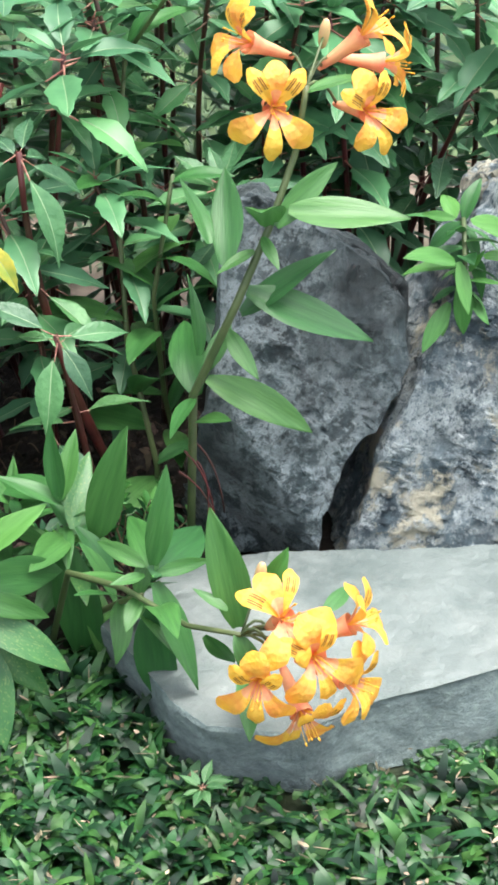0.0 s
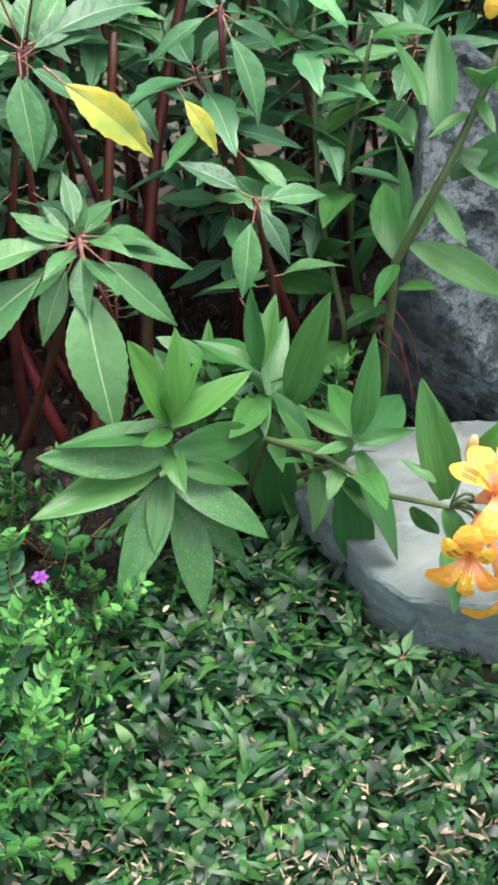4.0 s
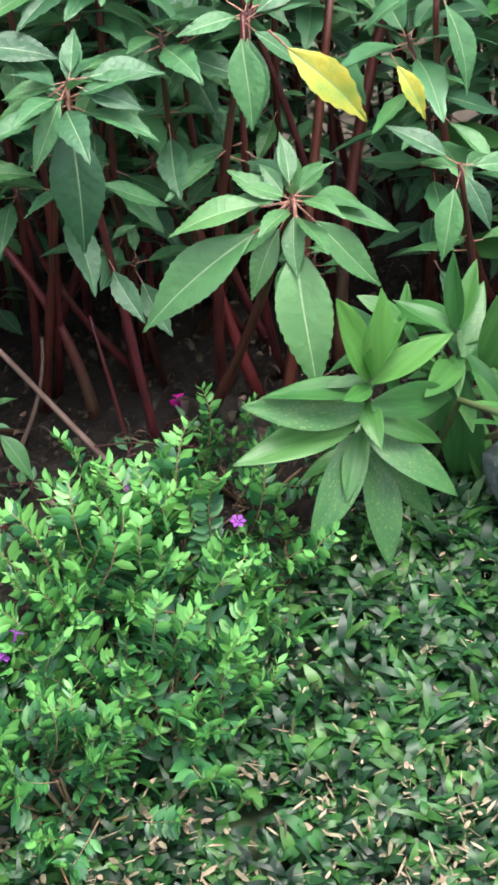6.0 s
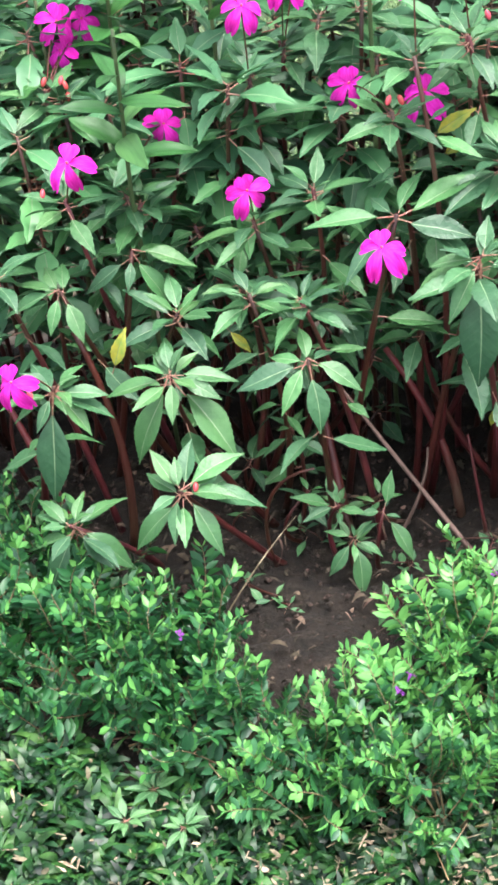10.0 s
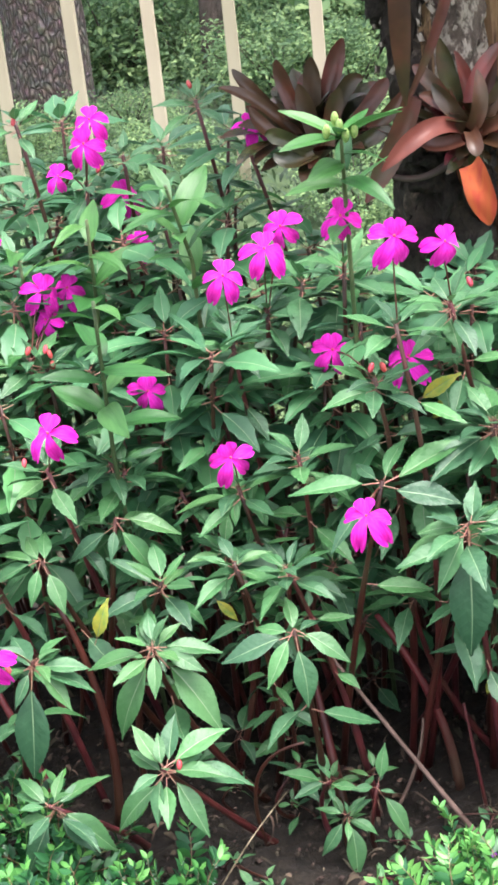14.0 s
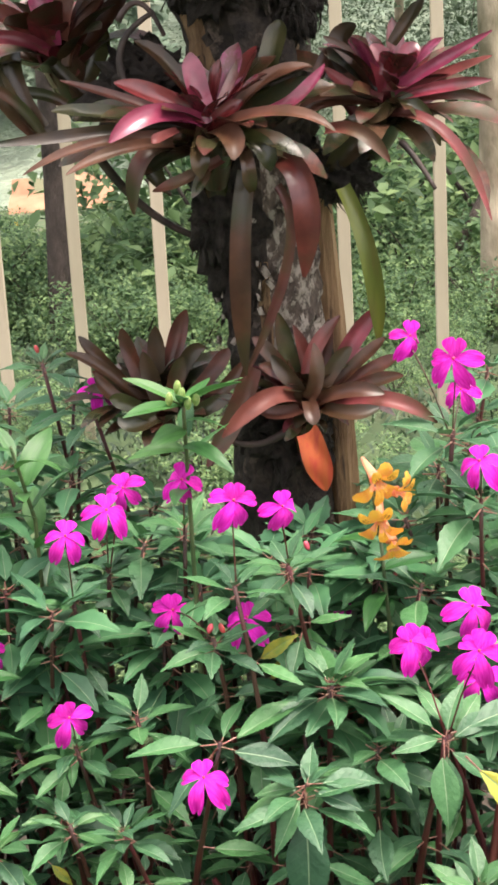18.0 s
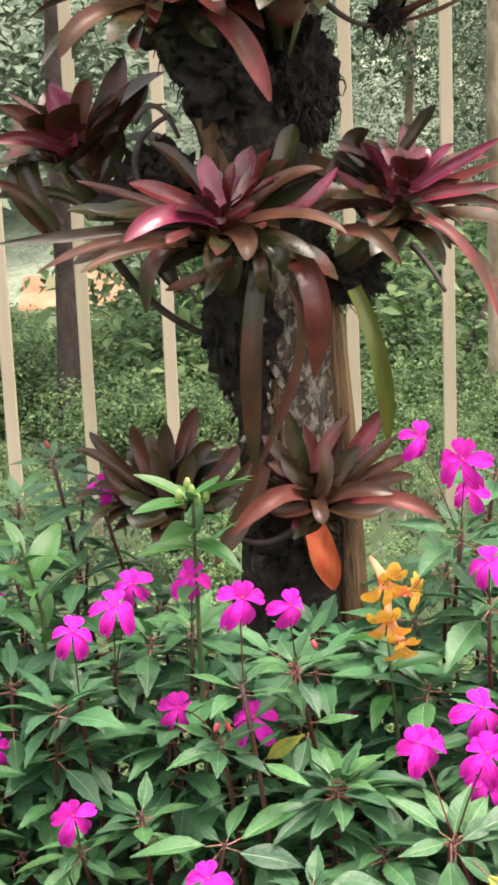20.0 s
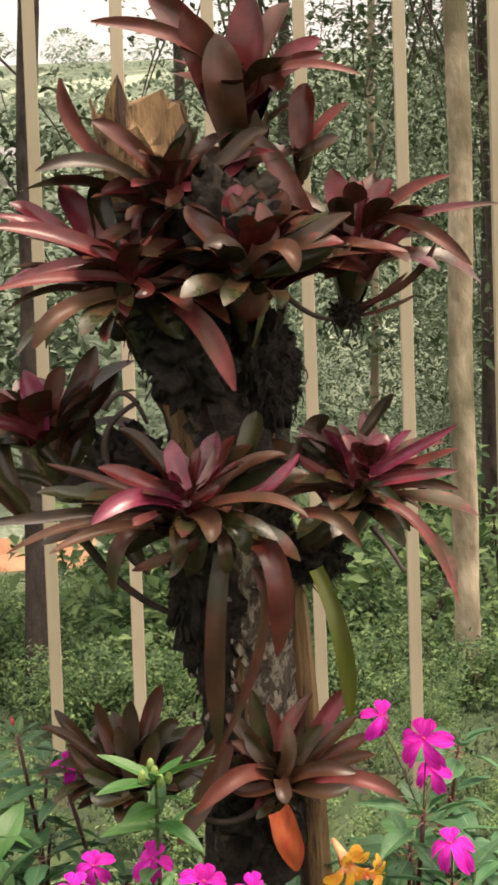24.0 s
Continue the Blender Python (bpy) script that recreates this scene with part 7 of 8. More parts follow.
rosette = bromeliad((-0.002, 1.880, 1.070), (-0.03, -0.33, 1), 34, 0.155, "pink", "brown", 1, "large bromeliad with glossy wine-pink heart reaching wide", -10, 72, "salmon", 0.30, 1.0, vase=0.0)
strap(rosette, (-0.001, 1.850, 1.076), (-0.017, 1.870, 1.122), (-0.020, 1.880, 1.156), 0.028, "pink")
strap(rosette, (0.009, 1.850, 1.075), (0.035, 1.880, 1.123), (0.059, 1.910, 1.157), 0.025, "pink")
strap(rosette, (-0.007, 1.850, 1.079), (-0.061, 1.840, 1.110), (-0.109, 1.820, 1.130), 0.025, "pink")
strap(rosette, (-0.010, 1.850, 1.074), (-0.066, 1.800, 1.093), (-0.116, 1.770, 1.068), 0.025, "pink")
strap(rosette, (-0.000, 1.850, 1.076), (0.021, 1.840, 1.090), (0.038, 1.840, 1.100), 0.018, "pink")
strap(rosette, (0.004, 1.850, 1.069), (0.023, 1.790, 1.065), (0.024, 1.760, 1.042), 0.029, "salmon")
strap(rosette, (0.016, 1.840, 1.073), (0.086, 1.790, 1.088), (0.141, 1.760, 1.068), 0.021, "salmon")
strap(rosette, (0.019, 1.850, 1.077), (0.069, 1.870, 1.121), (0.121, 1.880, 1.133), 0.021, "salmon")
strap(rosette, (-0.011, 1.870, 1.091), (-0.051, 1.900, 1.144), (-0.088, 1.910, 1.171), 0.020, "brown")
strap(rosette, (0.055, 1.900, 1.092), (0.080, 1.930, 1.152), (0.087, 1.940, 1.185), 0.031, "olive")
strap(rosette, (-0.033, 1.870, 1.068), (-0.124, 1.850, 1.071), (-0.272, 1.830, 1.064), 0.017, "brown")
strap(rosette, (-0.028, 1.880, 1.070), (-0.133, 1.890, 1.090), (-0.192, 1.890, 1.095), 0.020, "olive")
strap(rosette, (-0.036, 1.850, 1.060), (-0.136, 1.820, 1.060), (-0.222, 1.800, 1.032), 0.018, "salmon")
strap(rosette, (-0.046, 1.840, 1.054), (-0.108, 1.800, 1.054), (-0.168, 1.770, 1.034), 0.017, "salmon")
strap(rosette, (-0.038, 1.820, 1.071), (-0.057, 1.780, 1.069), (-0.068, 1.770, 1.066), 0.014, "salmon")
strap(rosette, (0.025, 1.850, 1.058), (0.055, 1.820, 1.048), (0.067, 1.820, 1.019), 0.028, "olive")
strap(rosette, (-0.029, 1.880, 1.077), (-0.105, 1.890, 1.105), (-0.180, 1.900, 1.130), 0.014, "brown")
strap(rosette, (-0.051, 1.850, 1.047), (-0.084, 1.820, 1.035), (-0.098, 1.830, 0.975), 0.025, "brown")
strap(rosette, (0.010, 1.850, 1.031), (-0.034, 1.830, 1.013), (-0.074, 1.830, 1.001), 0.017, "salmon")
strap(rosette, (-0.006, 1.850, 1.059), (-0.015, 1.800, 1.045), (-0.013, 1.800, 1.018), 0.024, "olive")
strap(rosette, (0.047, 1.870, 1.075), (0.098, 1.850, 1.096), (0.137, 1.850, 1.136), 0.018, "pink")
strap(rosette, (-0.030, 1.870, 1.054), (-0.072, 1.850, 1.034), (-0.053, 1.850, 0.992), 0.024, "olive")
rosette = bromeliad((0.220, 1.960, 1.085), (0.3, -0.3, 1), 34, 0.155, "pink", "brown", 2, "bromeliad with rosy pointed leaves reaching outwards", -10, 72, "salmon", 0.30, 1.0, vase=0.0)
strap(rosette, (0.215, 1.930, 1.094), (0.211, 1.930, 1.124), (0.200, 1.940, 1.150), 0.031, "pink")
strap(rosette, (0.221, 1.930, 1.093), (0.241, 1.940, 1.129), (0.257, 1.950, 1.147), 0.026, "pink")
strap(rosette, (0.225, 1.930, 1.093), (0.265, 1.910, 1.119), (0.338, 1.880, 1.162), 0.016, "pink")
strap(rosette, (0.226, 1.930, 1.088), (0.279, 1.910, 1.109), (0.339, 1.890, 1.132), 0.018, "salmon")
strap(rosette, (0.226, 1.930, 1.084), (0.278, 1.900, 1.097), (0.337, 1.880, 1.105), 0.016, "pink")
strap(rosette, (0.228, 1.930, 1.077), (0.286, 1.910, 1.088), (0.340, 1.900, 1.079), 0.015, "brown")
strap(rosette, (0.210, 1.930, 1.083), (0.172, 1.930, 1.099), (0.139, 1.930, 1.127), 0.018, "salmon")
strap(rosette, (0.203, 1.930, 1.080), (0.139, 1.910, 1.087), (0.092, 1.900, 1.064), 0.019, "brown")
strap(rosette, (0.210, 1.930, 1.062), (0.278, 1.880, 1.044), (0.331, 1.850, 0.941), 0.020, "salmon")
strap(rosette, (0.136, 1.880, 1.055), (0.177, 1.850, 1.054), (0.209, 1.830, 1.020), 0.018, "salmon")
strap(rosette, (0.227, 1.960, 1.147), (0.249, 1.960, 1.177), (0.267, 1.950, 1.200), 0.019, "brown")
strap(rosette, (0.171, 1.960, 1.117), (0.164, 1.980, 1.150), (0.184, 1.970, 1.172), 0.031, "brown")
strap(rosette, (0.205, 1.950, 1.088), (0.178, 1.960, 1.130), (0.142, 1.960, 1.161), 0.018, "brown")
strap(rosette, (0.224, 1.930, 1.079), (0.200, 1.900, 1.067), (0.165, 1.900, 1.067), 0.020, "olive")
strap(rosette, (0.111, 1.930, 1.080), (0.134, 1.950, 1.113), (0.143, 1.960, 1.147), 0.019, "brown")
strap(rosette, (0.175, 1.930, 1.063), (0.154, 1.930, 1.092), (0.112, 1.930, 1.115), 0.016, "wine")
strap(rosette, (0.221, 1.930, 1.083), (0.250, 1.910, 1.073), (0.278, 1.910, 1.026), 0.020, "olive")
strap(rosette, (0.212, 1.950, 1.053), (0.174, 1.930, 1.028), (0.138, 1.950, 0.998), 0.029, "olive")
rosette = bromeliad((-0.191, 2.030, 1.159), (-0.2, -0.2, 1), 28, 0.145, "wine", "brown", 3, "rosy vase-shaped bromeliad standing off the trunk", 10, 80, "wine", 0.30, 1.2, vase=0.3)
strap(rosette, (-0.194, 2.000, 1.165), (-0.203, 2.000, 1.208), (-0.215, 2.000, 1.246), 0.032, "pink")
strap(rosette, (-0.186, 2.000, 1.172), (-0.177, 2.000, 1.220), (-0.164, 2.000, 1.248), 0.027, "salmon")
strap(rosette, (-0.171, 2.010, 1.167), (-0.143, 2.020, 1.218), (-0.121, 2.020, 1.274), 0.035, "wine")
strap(rosette, (-0.201, 2.000, 1.162), (-0.234, 1.980, 1.198), (-0.274, 1.960, 1.221), 0.024, "wine")
strap(rosette, (-0.202, 2.000, 1.158), (-0.241, 1.970, 1.179), (-0.289, 1.950, 1.179), 0.018, "wine")
strap(rosette, (-0.154, 2.020, 1.162), (-0.115, 2.030, 1.207), (-0.093, 2.030, 1.240), 0.032, "brown")
strap(rosette, (-0.179, 2.000, 1.139), (-0.162, 2.000, 1.178), (-0.113, 2.000, 1.244), 0.018, "salmon")
strap(rosette, (-0.218, 1.980, 1.063), (-0.250, 2.000, 1.124), (-0.238, 2.010, 1.172), 0.032, "olive")
strap(rosette, (-0.223, 1.980, 1.058), (-0.258, 1.990, 1.103), (-0.271, 2.000, 1.148), 0.029, "olive")
strap(rosette, (-0.215, 1.980, 1.055), (-0.247, 1.970, 1.103), (-0.292, 1.950, 1.130), 0.015, "brown")
strap(rosette, (-0.197, 2.000, 1.144), (-0.163, 2.000, 1.106), (-0.124, 2.000, 1.074), 0.018, "brown")
strap(rosette, (-0.177, 2.010, 1.120), (-0.198, 2.020, 1.149), (-0.214, 2.020, 1.186), 0.036, "wine")
strap(rosette, (-0.168, 2.020, 1.112), (-0.148, 2.030, 1.147), (-0.134, 2.030, 1.190), 0.036, "olive")
strap(rosette, (-0.185, 2.000, 1.092), (-0.235, 2.000, 1.109), (-0.302, 2.000, 1.104), 0.017, "brown")
rosette = bromeliad((-0.064, 1.930, 1.359), (-0.15, -0.3, 1), 40, 0.185, "wine", "wine", 4, "dark wine bromeliad with arching rosy leaves", -10, 72, "wine", 0.30, 1.0, vase=0.0)
strap(rosette, (-0.060, 1.900, 1.362), (-0.132, 1.870, 1.406), (-0.229, 1.850, 1.427), 0.027, "wine")
strap(rosette, (-0.060, 1.900, 1.355), (-0.139, 1.850, 1.361), (-0.228, 1.820, 1.348), 0.019, "salmon")
strap(rosette, (-0.083, 1.880, 1.338), (-0.143, 1.820, 1.319), (-0.178, 1.800, 1.278), 0.026, "salmon")
strap(rosette, (-0.060, 1.900, 1.369), (-0.120, 1.880, 1.379), (-0.203, 1.870, 1.365), 0.019, "wine")
strap(rosette, (-0.064, 1.900, 1.362), (-0.067, 1.900, 1.387), (-0.075, 1.900, 1.409), 0.017, "pink")
strap(rosette, (-0.059, 1.900, 1.362), (-0.036, 1.890, 1.378), (-0.017, 1.890, 1.385), 0.019, "pink")
strap(rosette, (-0.062, 1.900, 1.358), (-0.090, 1.900, 1.377), (-0.114, 1.920, 1.414), 0.019, "pink")
strap(rosette, (-0.058, 1.880, 1.354), (-0.042, 1.850, 1.343), (-0.057, 1.840, 1.336), 0.017, "pink")
strap(rosette, (-0.017, 1.880, 1.325), (0.026, 1.820, 1.293), (0.060, 1.800, 1.219), 0.029, "salmon")
strap(rosette, (-0.105, 1.930, 1.396), (-0.134, 1.950, 1.441), (-0.152, 1.960, 1.485), 0.043, "wine")
strap(rosette, (-0.119, 1.920, 1.393), (-0.176, 1.920, 1.438), (-0.213, 1.920, 1.459), 0.026, "wine")
strap(rosette, (-0.123, 1.920, 1.389), (-0.183, 1.900, 1.428), (-0.231, 1.900, 1.442), 0.019, "wine")
strap(rosette, (-0.092, 1.940, 1.392), (-0.105, 1.960, 1.448), (-0.106, 1.960, 1.486), 0.035, "olive")
strap(rosette, (-0.060, 1.930, 1.369), (-0.037, 1.940, 1.412), (-0.041, 1.950, 1.463), 0.029, "brown")
strap(rosette, (-0.052, 1.900, 1.347), (-0.016, 1.890, 1.353), (0.016, 1.900, 1.380), 0.024, "brown")
strap(rosette, (-0.046, 1.920, 1.340), (-0.025, 1.900, 1.311), (0.002, 1.900, 1.282), 0.029, "olive")
rosette = bromeliad((-0.010, 1.970, 1.467), (0, -0.3, 1), 34, 0.170, "brown", "wine", 5, "brown-red bromeliad below the broken trunk top", -5, 78, "wine", 0.40, 1.0, vase=0.0)
strap(rosette, (-0.013, 1.940, 1.472), (-0.064, 1.930, 1.531), (-0.107, 1.920, 1.558), 0.025, "wine")
strap(rosette, (-0.031, 1.940, 1.460), (-0.099, 1.910, 1.504), (-0.177, 1.890, 1.495), 0.023, "brown")
strap(rosette, (-0.080, 1.940, 1.499), (-0.127, 1.920, 1.546), (-0.143, 1.910, 1.611), 0.023, "salmon")
strap(rosette, (-0.020, 1.980, 1.475), (-0.029, 2.000, 1.530), (-0.031, 2.000, 1.581), 0.034, "olive")
strap(rosette, (0.015, 1.970, 1.466), (0.011, 1.990, 1.511), (0.004, 2.000, 1.543), 0.034, "olive")
strap(rosette, (0.019, 1.940, 1.459), (0.075, 1.940, 1.521), (0.115, 1.940, 1.541), 0.023, "brown")
strap(rosette, (-0.009, 1.920, 1.470), (-0.004, 1.890, 1.456), (-0.018, 1.880, 1.442), 0.023, "salmon")
strap(rosette, (0.001, 1.940, 1.471), (0.048, 1.930, 1.480), (0.093, 1.940, 1.516), 0.021, "wine")
strap(rosette, (-0.014, 1.950, 1.465), (-0.056, 1.940, 1.477), (-0.099, 1.930, 1.470), 0.026, "wine")
strap(rosette, (0.008, 1.940, 1.457), (0.050, 1.920, 1.436), (0.085, 1.910, 1.407), 0.032, "wine")
strap(rosette, (0.015, 1.940, 1.453), (0.059, 1.940, 1.466), (0.130, 1.940, 1.449), 0.025, "wine")
rosette = bromeliad((0.083, 1.900, 1.371), (0.05, -0.35, 1), 34, 0.165, "wine", "brown", 6, "upright broad-leaved wine bromeliad on the trunk", 0, 80, "wine", 0.50, 1.3, vase=0.2)
strap(rosette, (0.076, 1.880, 1.364), (0.071, 1.890, 1.426), (0.074, 1.900, 1.471), 0.047, "wine")
strap(rosette, (0.083, 1.880, 1.363), (0.114, 1.890, 1.417), (0.132, 1.890, 1.461), 0.040, "wine")
strap(rosette, (0.069, 1.870, 1.364), (0.030, 1.870, 1.417), (0.007, 1.870, 1.445), 0.035, "wine")
strap(rosette, (0.086, 1.850, 1.370), (0.122, 1.800, 1.387), (0.138, 1.780, 1.358), 0.027, "salmon")
strap(rosette, (0.055, 1.880, 1.368), (0.048, 1.900, 1.404), (0.043, 1.900, 1.458), 0.035, "brown")
strap(rosette, (0.089, 1.870, 1.363), (0.153, 1.870, 1.399), (0.212, 1.870, 1.430), 0.028, "brown")
strap(rosette, (0.086, 1.860, 1.359), (0.104, 1.860, 1.397), (0.099, 1.870, 1.446), 0.034, "wine")
strap(rosette, (0.075, 1.860, 1.356), (0.055, 1.850, 1.391), (0.028, 1.850, 1.392), 0.031, "brown")
strap(rosette, (0.093, 1.870, 1.356), (0.139, 1.870, 1.368), (0.188, 1.870, 1.387), 0.028, "olive")
rosette = bromeliad((0.228, 2.010, 1.402), (0.1, -0.2, 1), 30, 0.150, "wine", "wine", 7, "wine bromeliad hanging off the trunk on a stolon", -8, 78, "salmon", 0.30, 1.0, vase=0.4)
strap(rosette, (0.217, 1.980, 1.398), (0.206, 1.990, 1.449), (0.198, 1.990, 1.495), 0.036, "wine")
strap(rosette, (0.233, 1.980, 1.397), (0.252, 1.990, 1.447), (0.277, 1.990, 1.478), 0.031, "pink")
strap(rosette, (0.174, 1.980, 1.388), (0.136, 1.970, 1.476), (0.089, 1.960, 1.545), 0.034, "wine")
strap(rosette, (0.233, 1.980, 1.412), (0.280, 1.960, 1.453), (0.346, 1.940, 1.478), 0.019, "salmon")
strap(rosette, (0.241, 1.980, 1.404), (0.305, 1.960, 1.430), (0.410, 1.930, 1.439), 0.016, "wine")
strap(rosette, (0.241, 1.980, 1.426), (0.304, 1.940, 1.413), (0.367, 1.920, 1.362), 0.021, "salmon")
strap(rosette, (0.173, 1.970, 1.392), (0.221, 1.930, 1.393), (0.285, 1.910, 1.381), 0.021, "salmon")
strap(rosette, (0.235, 1.980, 1.350), (0.269, 1.960, 1.395), (0.300, 1.950, 1.417), 0.018, "salmon")
strap(rosette, (0.225, 1.980, 1.313), (0.290, 1.960, 1.344), (0.326, 1.950, 1.394), 0.011, "salmon")
strap(rosette, (0.225, 1.980, 1.308), (0.253, 1.970, 1.322), (0.276, 1.970, 1.339), 0.007, "salmon")
strap(rosette, (0.224, 1.980, 1.301), (0.266, 1.970, 1.312), (0.304, 1.970, 1.329), 0.006, "brown")
strap(rosette, (0.224, 1.980, 1.302), (0.260, 1.970, 1.330), (0.291, 1.970, 1.357), 0.007, "salmon")
strap(rosette, (0.212, 1.980, 1.398), (0.175, 1.980, 1.418), (0.130, 1.980, 1.414), 0.027, "brown")
strap(rosette, (0.221, 1.970, 1.401), (0.225, 1.970, 1.441), (0.235, 1.980, 1.477), 0.027, "pink")
strap(rosette, (0.233, 1.980, 1.390), (0.203, 1.980, 1.369), (0.173, 1.980, 1.370), 0.025, "olive")
rosette = bromeliad((0.085, 2.030, 1.571), (0.05, -0.1, 1), 22, 0.150, "wine", "wine", 8, "crowning wine-red vase bromeliad above the trunk", 20, 82, "wine", 0.20, 1.3, vase=0.9)
strap(rosette, (0.066, 2.000, 1.561), (0.042, 1.980, 1.635), (0.013, 1.970, 1.699), 0.053, "wine")
strap(rosette, (0.081, 2.000, 1.561), (0.094, 1.990, 1.642), (0.097, 1.990, 1.728), 0.060, "wine")
strap(rosette, (0.088, 2.000, 1.571), (0.138, 2.000, 1.628), (0.188, 2.000, 1.664), 0.036, "wine")
strap(rosette, (0.093, 2.000, 1.582), (0.138, 1.990, 1.623), (0.192, 1.980, 1.641), 0.023, "wine")
strap(rosette, (0.086, 2.000, 1.597), (0.151, 1.970, 1.625), (0.238, 1.950, 1.608), 0.017, "salmon")
strap(rosette, (0.068, 2.000, 1.623), (-0.006, 1.970, 1.669), (-0.105, 1.950, 1.686), 0.023, "salmon")
strap(rosette, (0.064, 2.010, 1.595), (0.018, 2.010, 1.675), (-0.033, 2.010, 1.729), 0.045, "wine")
strap(rosette, (0.089, 1.980, 1.583), (0.121, 1.960, 1.601), (0.125, 1.950, 1.591), 0.030, "wine")
strap(rosette, (0.086, 2.010, 1.602), (0.127, 2.020, 1.681), (0.151, 2.030, 1.716), 0.038, "wine")
strap(rosette, (0.069, 1.980, 1.548), (0.060, 1.960, 1.603), (0.055, 1.960, 1.667), 0.053, "wine")
rosette = bromeliad((0.164, 2.030, 1.521), (0.1, -0.1, 1), 9, 0.067, "wine", "wine", 9, "small red bromeliad beside the crown", 30, 80, "wine", 0.20, 1.2, vase=0.5)
strap(rosette, (0.163, 2.000, 1.519), (0.162, 2.000, 1.569), (0.168, 2.000, 1.607), 0.035, "wine")
strap(rosette, (0.166, 2.000, 1.525), (0.195, 2.000, 1.559), (0.223, 2.000, 1.580), 0.020, "salmon")
strap(rosette, (0.161, 2.000, 1.520), (0.151, 2.010, 1.549), (0.156, 2.010, 1.585), 0.023, "wine")
strap(rosette, (0.157, 2.000, 1.511), (0.179, 1.990, 1.522), (0.208, 1.990, 1.537), 0.021, "brown")
rosette = bromeliad((0.099, 1.910, 0.708), (0.08, -0.3, 1), 50, 0.112, "brown", "brown", 10, "brown-red bromeliad low on the trunk", 10, 80, "wine", 0.35, 0.85, vase=0.2)
strap(rosette, (0.097, 1.900, 0.711), (0.079, 1.910, 0.772), (0.069, 1.910, 0.828), 0.024, "olive")
strap(rosette, (0.106, 1.900, 0.718), (0.100, 1.910, 0.764), (0.087, 1.910, 0.811), 0.020, "wine")
strap(rosette, (0.110, 1.900, 0.718), (0.124, 1.920, 0.768), (0.133, 1.920, 0.814), 0.022, "wine")
strap(rosette, (0.122, 1.890, 0.727), (0.160, 1.900, 0.785), (0.195, 1.900, 0.831), 0.024, "wine")
strap(rosette, (0.128, 1.880, 0.730), (0.171, 1.880, 0.769), (0.201, 1.880, 0.796), 0.019, "brown")
strap(rosette, (0.128, 1.880, 0.723), (0.178, 1.870, 0.755), (0.217, 1.860, 0.777), 0.020, "brown")
strap(rosette, (0.128, 1.880, 0.715), (0.177, 1.860, 0.743), (0.219, 1.840, 0.756), 0.019, "brown")
strap(rosette, (0.126, 1.870, 0.708), (0.194, 1.830, 0.729), (0.257, 1.820, 0.699), 0.022, "salmon")
strap(rosette, (0.089, 1.860, 0.725), (0.047, 1.810, 0.743), (-0.008, 1.790, 0.704), 0.024, "salmon")
strap(rosette, (0.090, 1.880, 0.732), (0.057, 1.880, 0.779), (0.035, 1.880, 0.805), 0.021, "brown")
strap(rosette, (0.092, 1.880, 0.731), (0.064, 1.860, 0.762), (0.041, 1.850, 0.775), 0.019, "brown")
strap(rosette, (0.100, 1.830, 0.733), (0.103, 1.805, 0.725), (0.104, 1.795, 0.712), 0.020, "brown")
strap(rosette, (0.113, 1.870, 0.722), (0.136, 1.870, 0.764), (0.158, 1.870, 0.788), 0.021, "brown")
strap(rosette, (0.100, 1.890, 0.736), (0.113, 1.900, 0.779), (0.147, 1.910, 0.820), 0.020, "wine")
strap(rosette, (0.094, 1.860, 0.730), (0.077, 1.850, 0.759), (0.057, 1.860, 0.786), 0.021, "brown")
strap(rosette, (0.108, 1.860, 0.722), (0.152, 1.830, 0.743), (0.193, 1.820, 0.740), 0.021, "brown")
strap(rosette, (0.101, 1.850, 0.728), (0.111, 1.840, 0.760), (0.110, 1.850, 0.801), 0.020, "brown")
strap(rosette, (0.089, 1.850, 0.718), (0.057, 1.820, 0.721), (0.033, 1.810, 0.735), 0.021, "brown")
strap(rosette, (0.118, 1.850, 0.717), (0.151, 1.820, 0.717), (0.186, 1.820, 0.723), 0.021, "brown")
rosette = bromeliad((-0.097, 1.960, 0.701), (-0.1, -0.25, 1), 54, 0.115, "brown", "brown", 11, "dull brown bromeliad low beside the trunk", 15, 80, "wine", 0.25, 0.85, vase=0.3)
strap(rosette, (-0.100, 1.940, 0.707), (-0.122, 1.950, 0.769), (-0.133, 1.950, 0.810), 0.021, "wine")
strap(rosette, (-0.106, 1.930, 0.710), (-0.158, 1.930, 0.769), (-0.187, 1.930, 0.807), 0.018, "brown")
strap(rosette, (-0.105, 1.930, 0.706), (-0.158, 1.920, 0.764), (-0.203, 1.910, 0.790), 0.016, "brown")
strap(rosette, (-0.092, 1.940, 0.707), (-0.090, 1.950, 0.768), (-0.089, 1.950, 0.810), 0.024, "brown")
strap(rosette, (-0.076, 1.930, 0.709), (-0.051, 1.930, 0.769), (-0.026, 1.930, 0.782), 0.021, "brown")
strap(rosette, (-0.084, 1.950, 0.708), (-0.066, 1.970, 0.777), (-0.049, 1.970, 0.825), 0.025, "wine")
strap(rosette, (-0.099, 1.920, 0.698), (-0.147, 1.910, 0.729), (-0.168, 1.910, 0.764), 0.021, "brown")
strap(rosette, (-0.061, 1.930, 0.703), (-0.015, 1.930, 0.752), (0.003, 1.930, 0.781), 0.023, "brown")
strap(rosette, (-0.054, 1.930, 0.695), (-0.002, 1.920, 0.732), (0.022, 1.920, 0.766), 0.019, "brown")
strap(rosette, (-0.098, 1.900, 0.703), (-0.128, 1.880, 0.729), (-0.149, 1.880, 0.734), 0.021, "olive")
